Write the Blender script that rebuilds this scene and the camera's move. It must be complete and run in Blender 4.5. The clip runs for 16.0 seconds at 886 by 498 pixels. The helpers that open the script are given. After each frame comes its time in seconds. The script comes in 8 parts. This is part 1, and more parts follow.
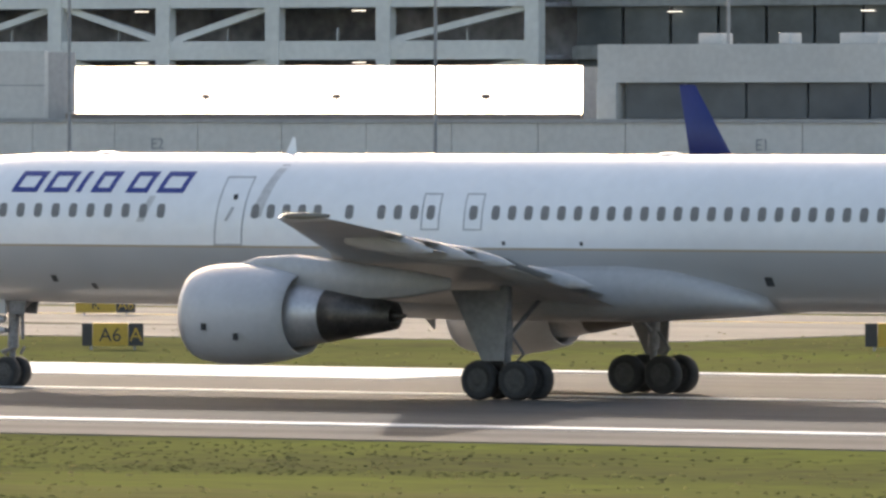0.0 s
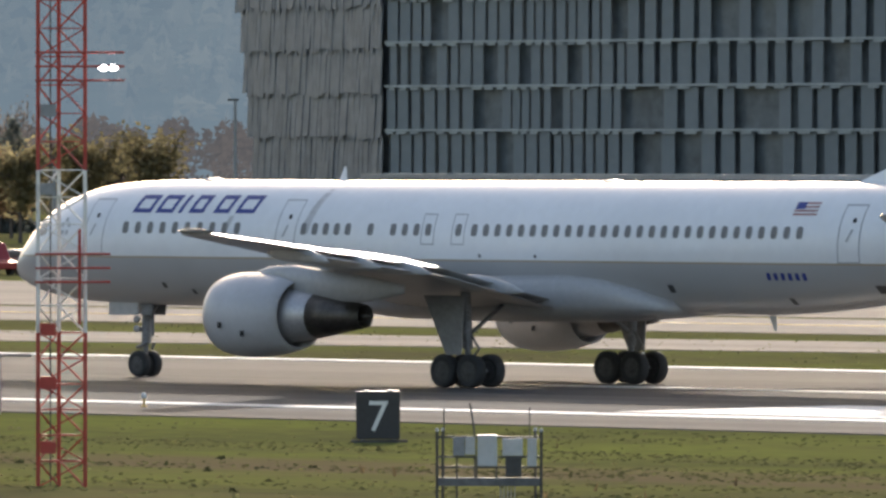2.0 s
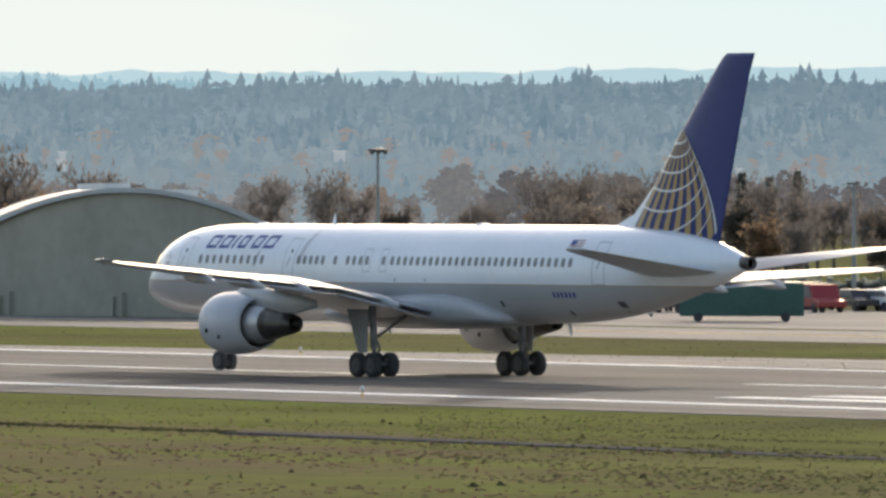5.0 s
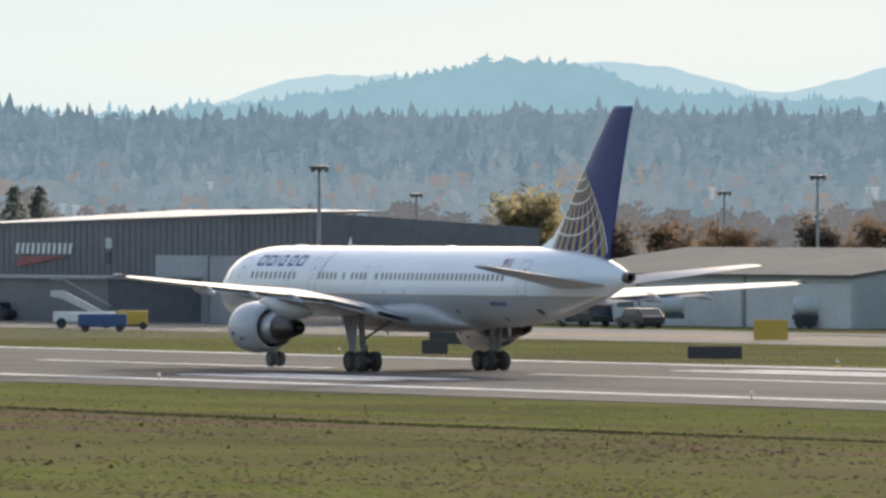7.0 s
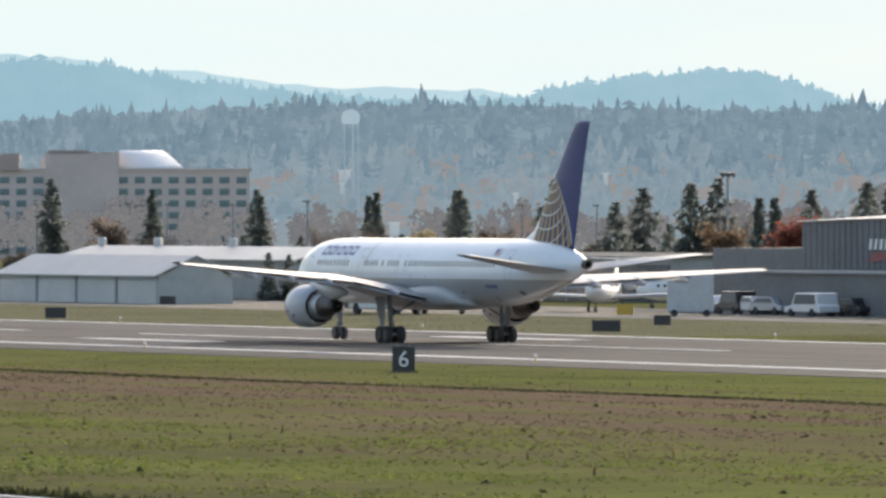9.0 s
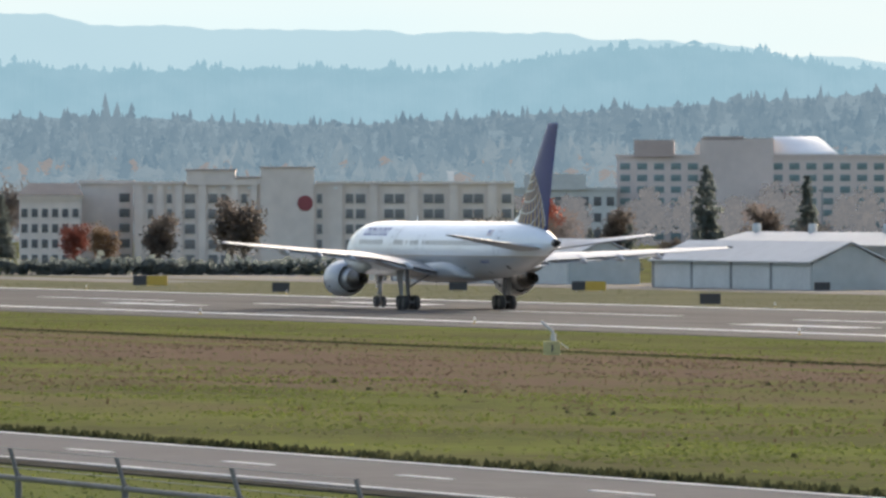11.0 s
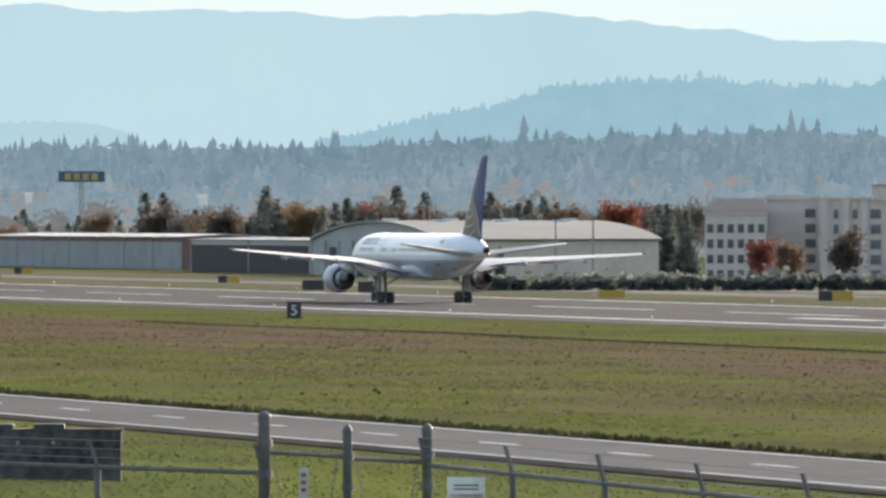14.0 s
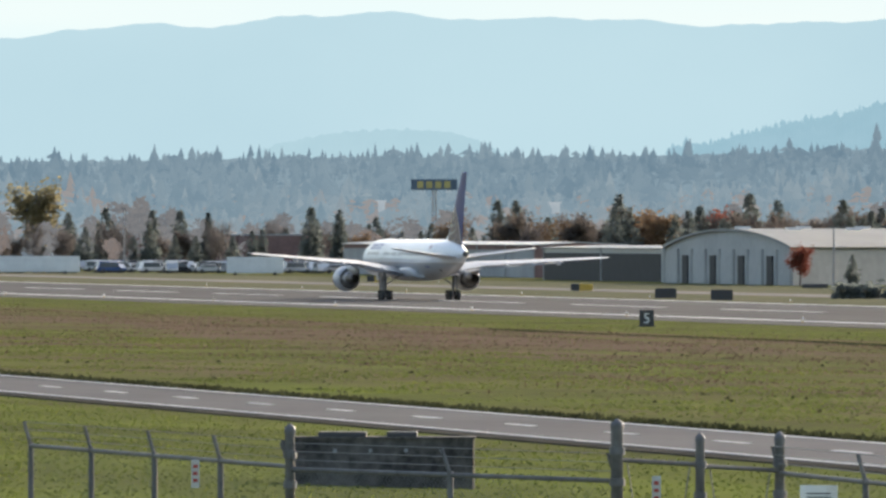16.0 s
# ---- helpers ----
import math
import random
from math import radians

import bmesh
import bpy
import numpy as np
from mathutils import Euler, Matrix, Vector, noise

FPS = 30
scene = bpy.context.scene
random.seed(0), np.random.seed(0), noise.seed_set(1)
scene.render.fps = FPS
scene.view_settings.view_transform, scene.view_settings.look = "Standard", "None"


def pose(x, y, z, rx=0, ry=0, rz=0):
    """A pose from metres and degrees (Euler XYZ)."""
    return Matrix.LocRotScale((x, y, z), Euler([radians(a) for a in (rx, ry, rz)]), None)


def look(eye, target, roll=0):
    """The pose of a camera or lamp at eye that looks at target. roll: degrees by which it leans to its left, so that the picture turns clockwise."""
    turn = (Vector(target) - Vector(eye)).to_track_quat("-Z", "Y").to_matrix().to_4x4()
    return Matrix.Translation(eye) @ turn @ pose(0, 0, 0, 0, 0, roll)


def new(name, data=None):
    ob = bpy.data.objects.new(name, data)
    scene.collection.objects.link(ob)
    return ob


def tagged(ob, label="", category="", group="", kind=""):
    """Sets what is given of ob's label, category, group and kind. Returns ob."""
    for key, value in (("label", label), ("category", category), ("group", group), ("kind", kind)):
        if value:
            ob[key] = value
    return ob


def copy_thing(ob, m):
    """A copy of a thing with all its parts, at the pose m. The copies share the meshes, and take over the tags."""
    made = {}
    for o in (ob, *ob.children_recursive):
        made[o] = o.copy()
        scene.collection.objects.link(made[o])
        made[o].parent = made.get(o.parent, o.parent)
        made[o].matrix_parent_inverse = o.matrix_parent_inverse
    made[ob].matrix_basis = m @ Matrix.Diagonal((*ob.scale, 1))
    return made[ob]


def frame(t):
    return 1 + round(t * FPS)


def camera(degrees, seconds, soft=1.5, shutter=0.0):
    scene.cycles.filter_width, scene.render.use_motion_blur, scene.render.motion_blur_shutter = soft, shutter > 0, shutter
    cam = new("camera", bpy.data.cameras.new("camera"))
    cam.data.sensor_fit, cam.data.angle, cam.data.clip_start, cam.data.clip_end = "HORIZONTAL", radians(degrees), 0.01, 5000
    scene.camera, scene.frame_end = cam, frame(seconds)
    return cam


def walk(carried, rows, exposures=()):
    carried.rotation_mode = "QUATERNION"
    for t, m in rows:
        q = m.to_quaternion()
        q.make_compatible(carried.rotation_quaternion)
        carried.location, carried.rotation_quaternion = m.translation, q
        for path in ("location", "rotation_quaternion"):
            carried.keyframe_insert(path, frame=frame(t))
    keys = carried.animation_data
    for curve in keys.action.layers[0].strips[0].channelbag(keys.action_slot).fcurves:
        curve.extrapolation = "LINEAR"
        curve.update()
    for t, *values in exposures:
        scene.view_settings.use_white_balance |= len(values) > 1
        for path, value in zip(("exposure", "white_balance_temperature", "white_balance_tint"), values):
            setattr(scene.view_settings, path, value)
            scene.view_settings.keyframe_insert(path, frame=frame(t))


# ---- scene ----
# World: the runway runs along x, the aircraft rolls towards -x; the camera stands on a bank and only turns.
FOV = 4.7446
EYE = (0.0, 0.0, 7.68)
CENTRE_Y = 239.7          # runway centre line
SECONDS = 16.0
# seconds, pan to the left of +y, tilt, metres that the nose wheel has rolled along -x
ROWS = [
    (0, 32.429, -0.765, 166.22), (0.5, 35.971, -0.695, 186.05), (1, 39.255, -0.643, 206.73),
    (1.5, 42.172, -0.608, 228.26), (2, 44.637, -0.582, 250.24), (2.5, 47.006, -0.550, 273.19),
    (3, 49.465, -0.504, 297.21), (3.5, 51.861, -0.445, 321.99), (4, 53.998, -0.390, 347.50),
    (4.6, 56.420, -0.328, 378.74), (5.25, 58.754, -0.271, 413.26), (5.9, 60.834, -0.221, 448.61),
    (6.5, 62.571, -0.179, 482.10), (7, 63.956, -0.147, 510.60), (7.5, 65.269, -0.119, 539.67),
    (8, 66.444, -0.110, 568.26), (8.5, 67.557, -0.130, 598.24), (9, 68.525, -0.168, 626.98),
    (9.5, 69.482, -0.204, 657.87), (10, 70.426, -0.232, 689.32), (10.6, 71.444, -0.247, 728.46),
    (11.25, 72.400, -0.234, 771.83), (11.9, 73.247, -0.208, 816.30), (12.5, 73.972, -0.190, 858.63),
    (13, 74.555, -0.182, 893.58), (13.5, 75.144, -0.172, 929.50), (14, 75.704, -0.160, 965.80),
    (14.5, 76.217, -0.151, 1002.76), (15, 76.679, -0.141, 1040.72), (15.5, 77.142, -0.127, 1079.67),
    (16, 77.593, -0.117, 1119.52),
]
cam = camera(FOV, SECONDS, soft=2.8)
walk(cam, [(t, pose(*EYE, 90 + tilt, 0, pan)) for t, pan, tilt, _ in ROWS],
     exposures=[(0, 1.28, 6950, 15), (0.5, 1.08, 6950, 15), (1.0, 0.18, 6950, 15), (1.5, 0.42, 6850, 15), (2.0, 0.97, 6720, 14), (2.5, 1.16, 6680, 14), (3.0, 1.18, 6640, 13), (4.0, 1.1, 6600, 12), (6.5, 1.02, 6480, 13), (9.5, 1.11, 6450, 13), (16, 1.13, 6420, 12)])

# ---- light: low autumn sun ahead of the camera, thin bright haze ----
SUN_AZ, SUN_EL = 41.5, 17.0       # degrees left of +y, and up
world = bpy.data.worlds.new("sky")
scene.world = world
world.use_nodes = True
wn = world.node_tree.nodes
sky = wn.new("ShaderNodeTexSky")
sky.sky_type = "NISHITA"
sky.sun_disc = False
sky.sun_elevation = radians(SUN_EL)
sky.sun_rotation = radians(-SUN_AZ)
sky.dust_density = 3.5
sky.ozone_density = 0.6
sky.air_density = 1.0
wn["Background"].inputs["Strength"].default_value = 0.15
world.node_tree.links.new(sky.outputs[0], wn["Background"].inputs["Color"])
sun = new("sun", bpy.data.lights.new("sun", "SUN"))
sun.data.energy, sun.data.angle, sun.data.color = 2.3, radians(1.2), (1.0, 0.95, 0.86)
SUN_DIR = Vector((-math.sin(radians(SUN_AZ)) * math.cos(radians(SUN_EL)), math.cos(radians(SUN_AZ)) * math.cos(radians(SUN_EL)), math.sin(radians(SUN_EL))))
sun.matrix_world = look(SUN_DIR * 500, (0, 0, 0))


# ---- materials ----
def mat(name, color, rough=0.6, metal=0.0, var=0.15, scale=0.5, fine=8.0, bump=0.0, color2=None, emit=0.0, spec=0.5):
    """A surface with broad stains and fine grain. scale, fine: patches per metre."""
    m = bpy.data.materials.new(name)
    m.use_nodes = True
    n, l = m.node_tree.nodes, m.node_tree.links
    b = n["Principled BSDF"]
    b.inputs["Roughness"].default_value, b.inputs["Metallic"].default_value = rough, metal
    b.inputs["Specular IOR Level"].default_value = spec
    tc = n.new("ShaderNodeTexCoord")
    big, small = n.new("ShaderNodeTexNoise"), n.new("ShaderNodeTexNoise")
    big.inputs["Scale"].default_value, small.inputs["Scale"].default_value = scale, fine
    big.inputs["Detail"].default_value, small.inputs["Detail"].default_value = 4, 3
    mix = n.new("ShaderNodeMix")
    mix.data_type = "RGBA"
    c2 = color2 or tuple(c * (1 - 2 * var) for c in color)
    mix.inputs["A"].default_value, mix.inputs["B"].default_value = (*color, 1), (*c2, 1)
    ramp = n.new("ShaderNodeMapRange")
    ramp.inputs["From Min"].default_value, ramp.inputs["From Max"].default_value = 0.38, 0.62
    add = n.new("ShaderNodeMath")
    add.operation = "MULTIPLY_ADD"
    add.inputs[1].default_value = 0.45
    l.new(tc.outputs["Object"], big.inputs["Vector"])
    l.new(tc.outputs["Object"], small.inputs["Vector"])
    l.new(small.outputs["Fac"], add.inputs[0])
    half = n.new("ShaderNodeMath")
    half.operation = "MULTIPLY"
    half.inputs[1].default_value = 0.55
    l.new(big.outputs["Fac"], half.inputs[0])
    l.new(half.outputs[0], add.inputs[2])
    l.new(add.outputs[0], ramp.inputs["Value"])
    l.new(ramp.outputs[0], mix.inputs["Factor"])
    l.new(mix.outputs["Result"], b.inputs["Base Color"])
    if bump:
        bp = n.new("ShaderNodeBump")
        bp.inputs["Strength"].default_value, bp.inputs["Distance"].default_value = 1.0, bump
        l.new(add.outputs[0], bp.inputs["Height"])
        l.new(bp.outputs[0], b.inputs["Normal"])
    if emit:
        l.new(mix.outputs["Result"], b.inputs["Emission Color"])
        b.inputs["Emission Strength"].default_value = emit
    return m


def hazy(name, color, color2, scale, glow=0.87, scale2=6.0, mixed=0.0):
    """Distant backdrop: the lit air in front of it is painted in as glow."""
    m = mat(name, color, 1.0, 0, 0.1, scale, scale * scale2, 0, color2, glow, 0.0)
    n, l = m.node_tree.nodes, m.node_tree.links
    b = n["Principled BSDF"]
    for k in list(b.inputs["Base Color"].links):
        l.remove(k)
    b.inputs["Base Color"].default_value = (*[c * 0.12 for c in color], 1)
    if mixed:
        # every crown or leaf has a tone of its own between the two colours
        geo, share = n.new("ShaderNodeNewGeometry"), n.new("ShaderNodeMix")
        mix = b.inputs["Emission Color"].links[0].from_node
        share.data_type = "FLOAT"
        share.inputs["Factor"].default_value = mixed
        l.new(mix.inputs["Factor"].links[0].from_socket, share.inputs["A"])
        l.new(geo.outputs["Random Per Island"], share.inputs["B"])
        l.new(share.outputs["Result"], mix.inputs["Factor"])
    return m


def leafy(m, share=0.5):
    """Thin leaves: part of the light comes through them."""
    n, l = m.node_tree.nodes, m.node_tree.links
    b = n["Principled BSDF"]
    tr, mx = n.new("ShaderNodeBsdfTranslucent"), n.new("ShaderNodeMixShader")
    l.new(b.inputs["Base Color"].links[0].from_socket, tr.inputs["Color"])
    mx.inputs[0].default_value = share
    l.new(b.outputs[0], mx.inputs[1])
    l.new(tr.outputs[0], mx.inputs[2])
    l.new(mx.outputs[0], n["Material Output"].inputs["Surface"])
    return m


def belly_split(name):
    """White upper skin and grey belly with a thin tan line between, split at the height of the sills."""
    m = mat(name, (0.8, 0.81, 0.82), 0.32, 0, 0.03, 0.35, 3.0)
    n, l = m.node_tree.nodes, m.node_tree.links
    b = n["Principled BSDF"]
    old = b.inputs["Base Color"].links[0].from_socket
    tc = n.new("ShaderNodeTexCoord")
    sep = n.new("ShaderNodeSeparateXYZ")
    l.new(tc.outputs["Object"], sep.inputs[0])
    grey = n.new("ShaderNodeTexNoise")
    grey.inputs["Scale"].default_value = 0.5
    tint = n.new("ShaderNodeMix")
    tint.data_type = "RGBA"
    tint.inputs["A"].default_value, tint.inputs["B"].default_value = (0.44, 0.44, 0.44, 1), (0.36, 0.36, 0.36, 1)
    l.new(tc.outputs["Object"], grey.inputs["Vector"])
    l.new(grey.outputs["Fac"], tint.inputs["Factor"])

    def below(z):
        c = n.new("ShaderNodeMath")
        c.operation = "LESS_THAN"
        c.inputs[1].default_value = z
        l.new(sep.outputs["Z"], c.inputs[0])
        return c.outputs[0]
    m1, m2 = n.new("ShaderNodeMix"), n.new("ShaderNodeMix")
    m1.data_type = m2.data_type = "RGBA"
    l.new(below(3.93), m1.inputs["Factor"])
    l.new(old, m1.inputs["A"])
    m1.inputs["B"].default_value = (0.42, 0.34, 0.24, 1)
    l.new(below(3.87), m2.inputs["Factor"])
    l.new(m1.outputs["Result"], m2.inputs["A"])
    l.new(tint.outputs["Result"], m2.inputs["B"])
    l.new(m2.outputs["Result"], b.inputs["Base Color"])
    b.inputs["Coat Weight"].default_value, b.inputs["Coat Roughness"].default_value = 0.5, 0.12
    return m


SKIN = belly_split("aircraft_paint")
GREY_PAINT = mat("grey_wing_paint", (0.46, 0.46, 0.46), 0.34, 0, 0.08, 0.6, 5)
ENGINE_PAINT = mat("engine_grey_paint", (0.52, 0.52, 0.53), 0.3, 0, 0.05, 0.8, 6)
BARE = mat("bare_metal", (0.55, 0.55, 0.56), 0.42, 0.6, 0.1, 1, 8)
NOZZLE = mat("dark_exhaust_metal", (0.12, 0.11, 0.10), 0.42, 0.8, 0.2, 2, 12)
# near-black for dark panes; in ducts and open bays it stands for shade
DARK = mat("dark_void", (0.03, 0.03, 0.031), 0.7)
TYRE = mat("black_rubber", (0.045, 0.045, 0.046), 0.8, 0, 0.2, 3, 20)
HUB = mat("wheel_hub_grey", (0.09, 0.09, 0.09), 0.5, 0.4)
GEAR = mat("landing_gear_grey", (0.24, 0.24, 0.25), 0.5, 0.2, 0.2, 3, 12)
FIN_BLUE = mat("tail_blue", (0.013, 0.027, 0.155), 0.4, 0, 0.06, 0.5, 4)
LOGO_BLUE = mat("lettering_blue", (0.03, 0.05, 0.24), 0.4, 0, 0.05)
GOLD = mat("tail_gold", (0.42, 0.27, 0.11), 0.35, 0, 0.08)
WHITE_LINE = mat("tail_white_line", (0.72, 0.72, 0.7), 0.35, 0, 0.05)
PANE = mat("cabin_window_grey", (0.2, 0.195, 0.19), 0.3, 0, 0.1, 4, 20)
SEAM = mat("door_seam_grey", (0.46, 0.47, 0.48), 0.5, 0, 0.1, 2, 9)
COCKPIT = mat("cockpit_glass", (0.16, 0.15, 0.13), 0.06, 0, 0.05)


# ---- mesh helpers ----
def obj(name, bm, material, parent=None, label="", smooth=False):
    me = bpy.data.meshes.new(name)
    bm.to_mesh(me)
    bm.free()
    for mm in (material if isinstance(material, (list, tuple)) else [material]):
        me.materials.append(mm)
    if smooth:
        for p in me.polygons:
            p.use_smooth = True
    ob = new(name, me)
    if parent is not None:
        ob.parent = parent
    if label:
        ob["label"] = label
    return ob


part = obj


def thing(name, label, category, group="", kind="", at=None):
    ob = new(name)
    tagged(ob, label, category, group, kind)
    if at is not None:
        ob.matrix_world = at
    return ob


def same_mesh(name, ob, parent, m):
    """Another piece on the same mesh."""
    o = new(name, ob.data)
    o.parent = parent
    o.matrix_basis = m
    return o


def box(bm, x0, x1, y0, y1, z0, z1, m=None, mi=0):
    v = [bm.verts.new((x, y, z)) for x in (x0, x1) for y in (y0, y1) for z in (z0, z1)]
    if m is not None:
        for a in v:
            a.co = m @ a.co
    out = []
    for f in ((0, 1, 3, 2), (4, 6, 7, 5), (0, 4, 5, 1), (2, 3, 7, 6), (0, 2, 6, 4), (1, 5, 7, 3)):
        fc = bm.faces.new([v[i] for i in f])
        fc.material_index = mi
        out.append(fc)
    return v


def bar(bm, a, b, w, h=None, sides=4):
    """A straight rod from a to b, w thick."""
    a, b = Vector(a), Vector(b)
    d = (b - a)
    q = d.to_track_quat("Z", "Y").to_matrix()
    r = w / 2
    lo, hi = [], []
    for i in range(sides):
        ang = 2 * math.pi * (i + 0.5) / sides
        o = q @ Vector((math.cos(ang) * r * (1.414 if sides == 4 else 1), math.sin(ang) * (h / 2 if h else r) * (1.414 if sides == 4 else 1), 0))
        lo.append(bm.verts.new(a + o))
        hi.append(bm.verts.new(b + o))
    for i in range(sides):
        j = (i + 1) % sides
        bm.faces.new((lo[i], lo[j], hi[j], hi[i]))
    bm.faces.new(lo[::-1])
    bm.faces.new(hi)


def loft(bm, rings, caps=True):
    """Skin closed rings of equal count."""
    rr = [[bm.verts.new(p) for p in r] for r in rings]
    n = len(rr[0])
    for a, b in zip(rr, rr[1:]):
        for i in range(n):
            j = (i + 1) % n
            bm.faces.new((a[i], a[j], b[j], b[i]))
    if caps:
        bm.faces.new(rr[0][::-1])
        bm.faces.new(rr[-1])
    return rr


def lathe_x(bm, prof, cy, cz, seg=40, caps=True):
    """Turn (x, radius) round an axis along x."""
    loft(bm, [[(x, cy + r * math.cos(2 * math.pi * i / seg), cz + r * math.sin(2 * math.pi * i / seg)) for i in range(seg)] for x, r in prof], caps)


def lathe_z(bm, prof, cx=0, cy=0, seg=16, caps=True):
    loft(bm, [[(cx + r * math.cos(2 * math.pi * i / seg), cy + r * math.sin(2 * math.pi * i / seg), z) for i in range(seg)] for z, r in prof], caps)


def curve(xs, ys):
    """Smooth interpolation through a few stations."""
    xs, ys = np.array(xs, float), np.array(ys, float)
    m = np.gradient(ys, xs)
    for i in range(len(xs) - 1):
        if abs(ys[i + 1] - ys[i]) < 1e-6:
            m[i] = m[i + 1] = 0

    def f(x):
        x = min(max(x, xs[0]), xs[-1])
        i = min(int(np.searchsorted(xs, x, "right")) - 1, len(xs) - 2)
        h = xs[i + 1] - xs[i]
        s = (x - xs[i]) / h
        return float((2 * s**3 - 3 * s * s + 1) * ys[i] + (s**3 - 2 * s * s + s) * h * m[i] + (-2 * s**3 + 3 * s * s) * ys[i + 1] + (s**3 - s * s) * h * m[i + 1])
    return f


def polar(bearing, r, z=0.0):
    """A place by its bearing left of +y and its distance from the eye."""
    return (-r * math.sin(radians(bearing)), r * math.cos(radians(bearing)), z)


def facade_x(bearing, y):
    """x at which a bearing meets the line y."""
    return -y * math.tan(radians(bearing))


# ---- airliner ----
top_z = curve([-5.83, -5.7, -5.38, -4.9, -4.4, -3.54, -1.96, 0.0, 1.5, 4, 28, 33, 36, 38.6, 40.2, 41.0], [3.5, 3.8, 4.14, 4.58, 4.99, 5.56, 6.09, 6.32, 6.37, 6.38, 6.38, 6.33, 6.18, 5.78, 5.35, 5.08])
bot_z = curve([-5.83, -5.7, -5.3, -4.89, -3.42, -1.48, 0.5, 4, 24, 27, 29.1, 31.2, 33.3, 36.9, 39.5, 41.0], [3.5, 3.2, 2.98, 2.82, 2.53, 2.38, 2.33, 2.3, 2.3, 2.3, 2.36, 2.52, 2.78, 3.5, 4.15, 4.62])
wid = curve([-5.83, -5.7, -5.38, -4.9, -4.4, -3.54, -1.96, 0.0, 1.5, 4, 27, 30, 33, 36, 39, 41.0], [0.02, 0.3, 0.62, 0.92, 1.15, 1.45, 1.75, 1.86, 1.88, 1.88, 1.88, 1.82, 1.58, 1.16, 0.62, 0.25])


def skin_y(s, z):
    """Half width of the fuselage at station s and height z."""
    a, b = bot_z(s), top_z(s)
    c, h = (a + b) / 2, (b - a) / 2
    return wid(s) * math.sqrt(max(0.0, 1 - ((z - c) / h) ** 2))


def patch(bm, corners, side, lift=0.012, n=6):
    """A sheet of four corners (s, z) laid on the skin; side is -1 or 1."""
    (a, b, c, d) = [Vector(p) for p in corners]
    g = [[None] * (n + 1) for _ in range(2)]
    for j in range(n + 1):
        v = j / n
        for i, (p, q) in enumerate(((a, d), (b, c))):
            e = p.lerp(q, v)
            g[i][j] = bm.verts.new((e.x, side * (skin_y(e.x, e.y) + lift), e.y))
    for j in range(n):
        f = (g[0][j], g[1][j], g[1][j + 1], g[0][j + 1])
        bm.faces.new(f if side < 0 else f[::-1])


def seam_ring(bm, s0, s1, z0, z1, side, w=0.05, lean=0.0):
    """The outline of a door on the skin."""
    for (a0, a1, b0, b1) in ((s0, s1, z0, z0 + w), (s0, s1, z1 - w, z1), (s0, s0 + w, z0, z1), (s1 - w, s1, z0, z1)):
        sh = lambda z: lean * (z - z0)
        patch(bm, [(a0 + sh(b0), b0), (a1 + sh(b0), b0), (a1 + sh(b1), b1), (a0 + sh(b1), b1)], side)


def airfoil(n=14, camber=0.02):
    """Points round a wing section, chord 0 to 1: upper side back to front, then lower."""
    pts = []
    for i in range(n + 1):
        x = 0.5 * (1 + math.cos(math.pi * i / n))
        pts.append((x, 0.5 * foil_t(x) + camber * 4 * x * (1 - x)))
    for i in range(1, n):
        x = 0.5 * (1 - math.cos(math.pi * i / n))
        pts.append((x, -0.5 * foil_t(x) + camber * 4 * x * (1 - x)))
    return pts


def foil_t(x):
    return 10 * (0.2969 * math.sqrt(max(x, 0)) - 0.126 * x - 0.3516 * x * x + 0.2843 * x**3 - 0.1015 * x**4) + 0.004


def wing_mesh(bm, secs, vertical=False, camber=0.02):
    """secs: offset, leading edge s, trailing edge s, height, thickness ratio, twist drop of the trailing edge."""
    rings = []
    for o, le, te, z, th, drop in secs:
        c = te - le
        if vertical:
            rings.append([(le + x * c, t * th * c, o) for x, t in airfoil(14, 0)])
        else:
            rings.append([(le + x * c, o, z + t * th * c - drop * x) for x, t in airfoil(14, camber)])
    loft(bm, rings)
    bmesh.ops.recalc_face_normals(bm, faces=bm.faces)


def wing_at(o):
    """Leading edge, trailing edge and height of the wing at an offset from the axis."""
    o = abs(o)
    le = 12.0 + (o - 1.8) * 0.533
    te = 20.5 - (o - 1.8) * 0.06 if o < 6.4 else 20.22 + (o - 6.4) * (22.75 - 20.22) / (18.75 - 6.4)
    z = 3.02 + (o - 1.8) * 0.2 if o < 6.4 else 3.94 + (o - 6.4) * 0.079
    return le, te, z


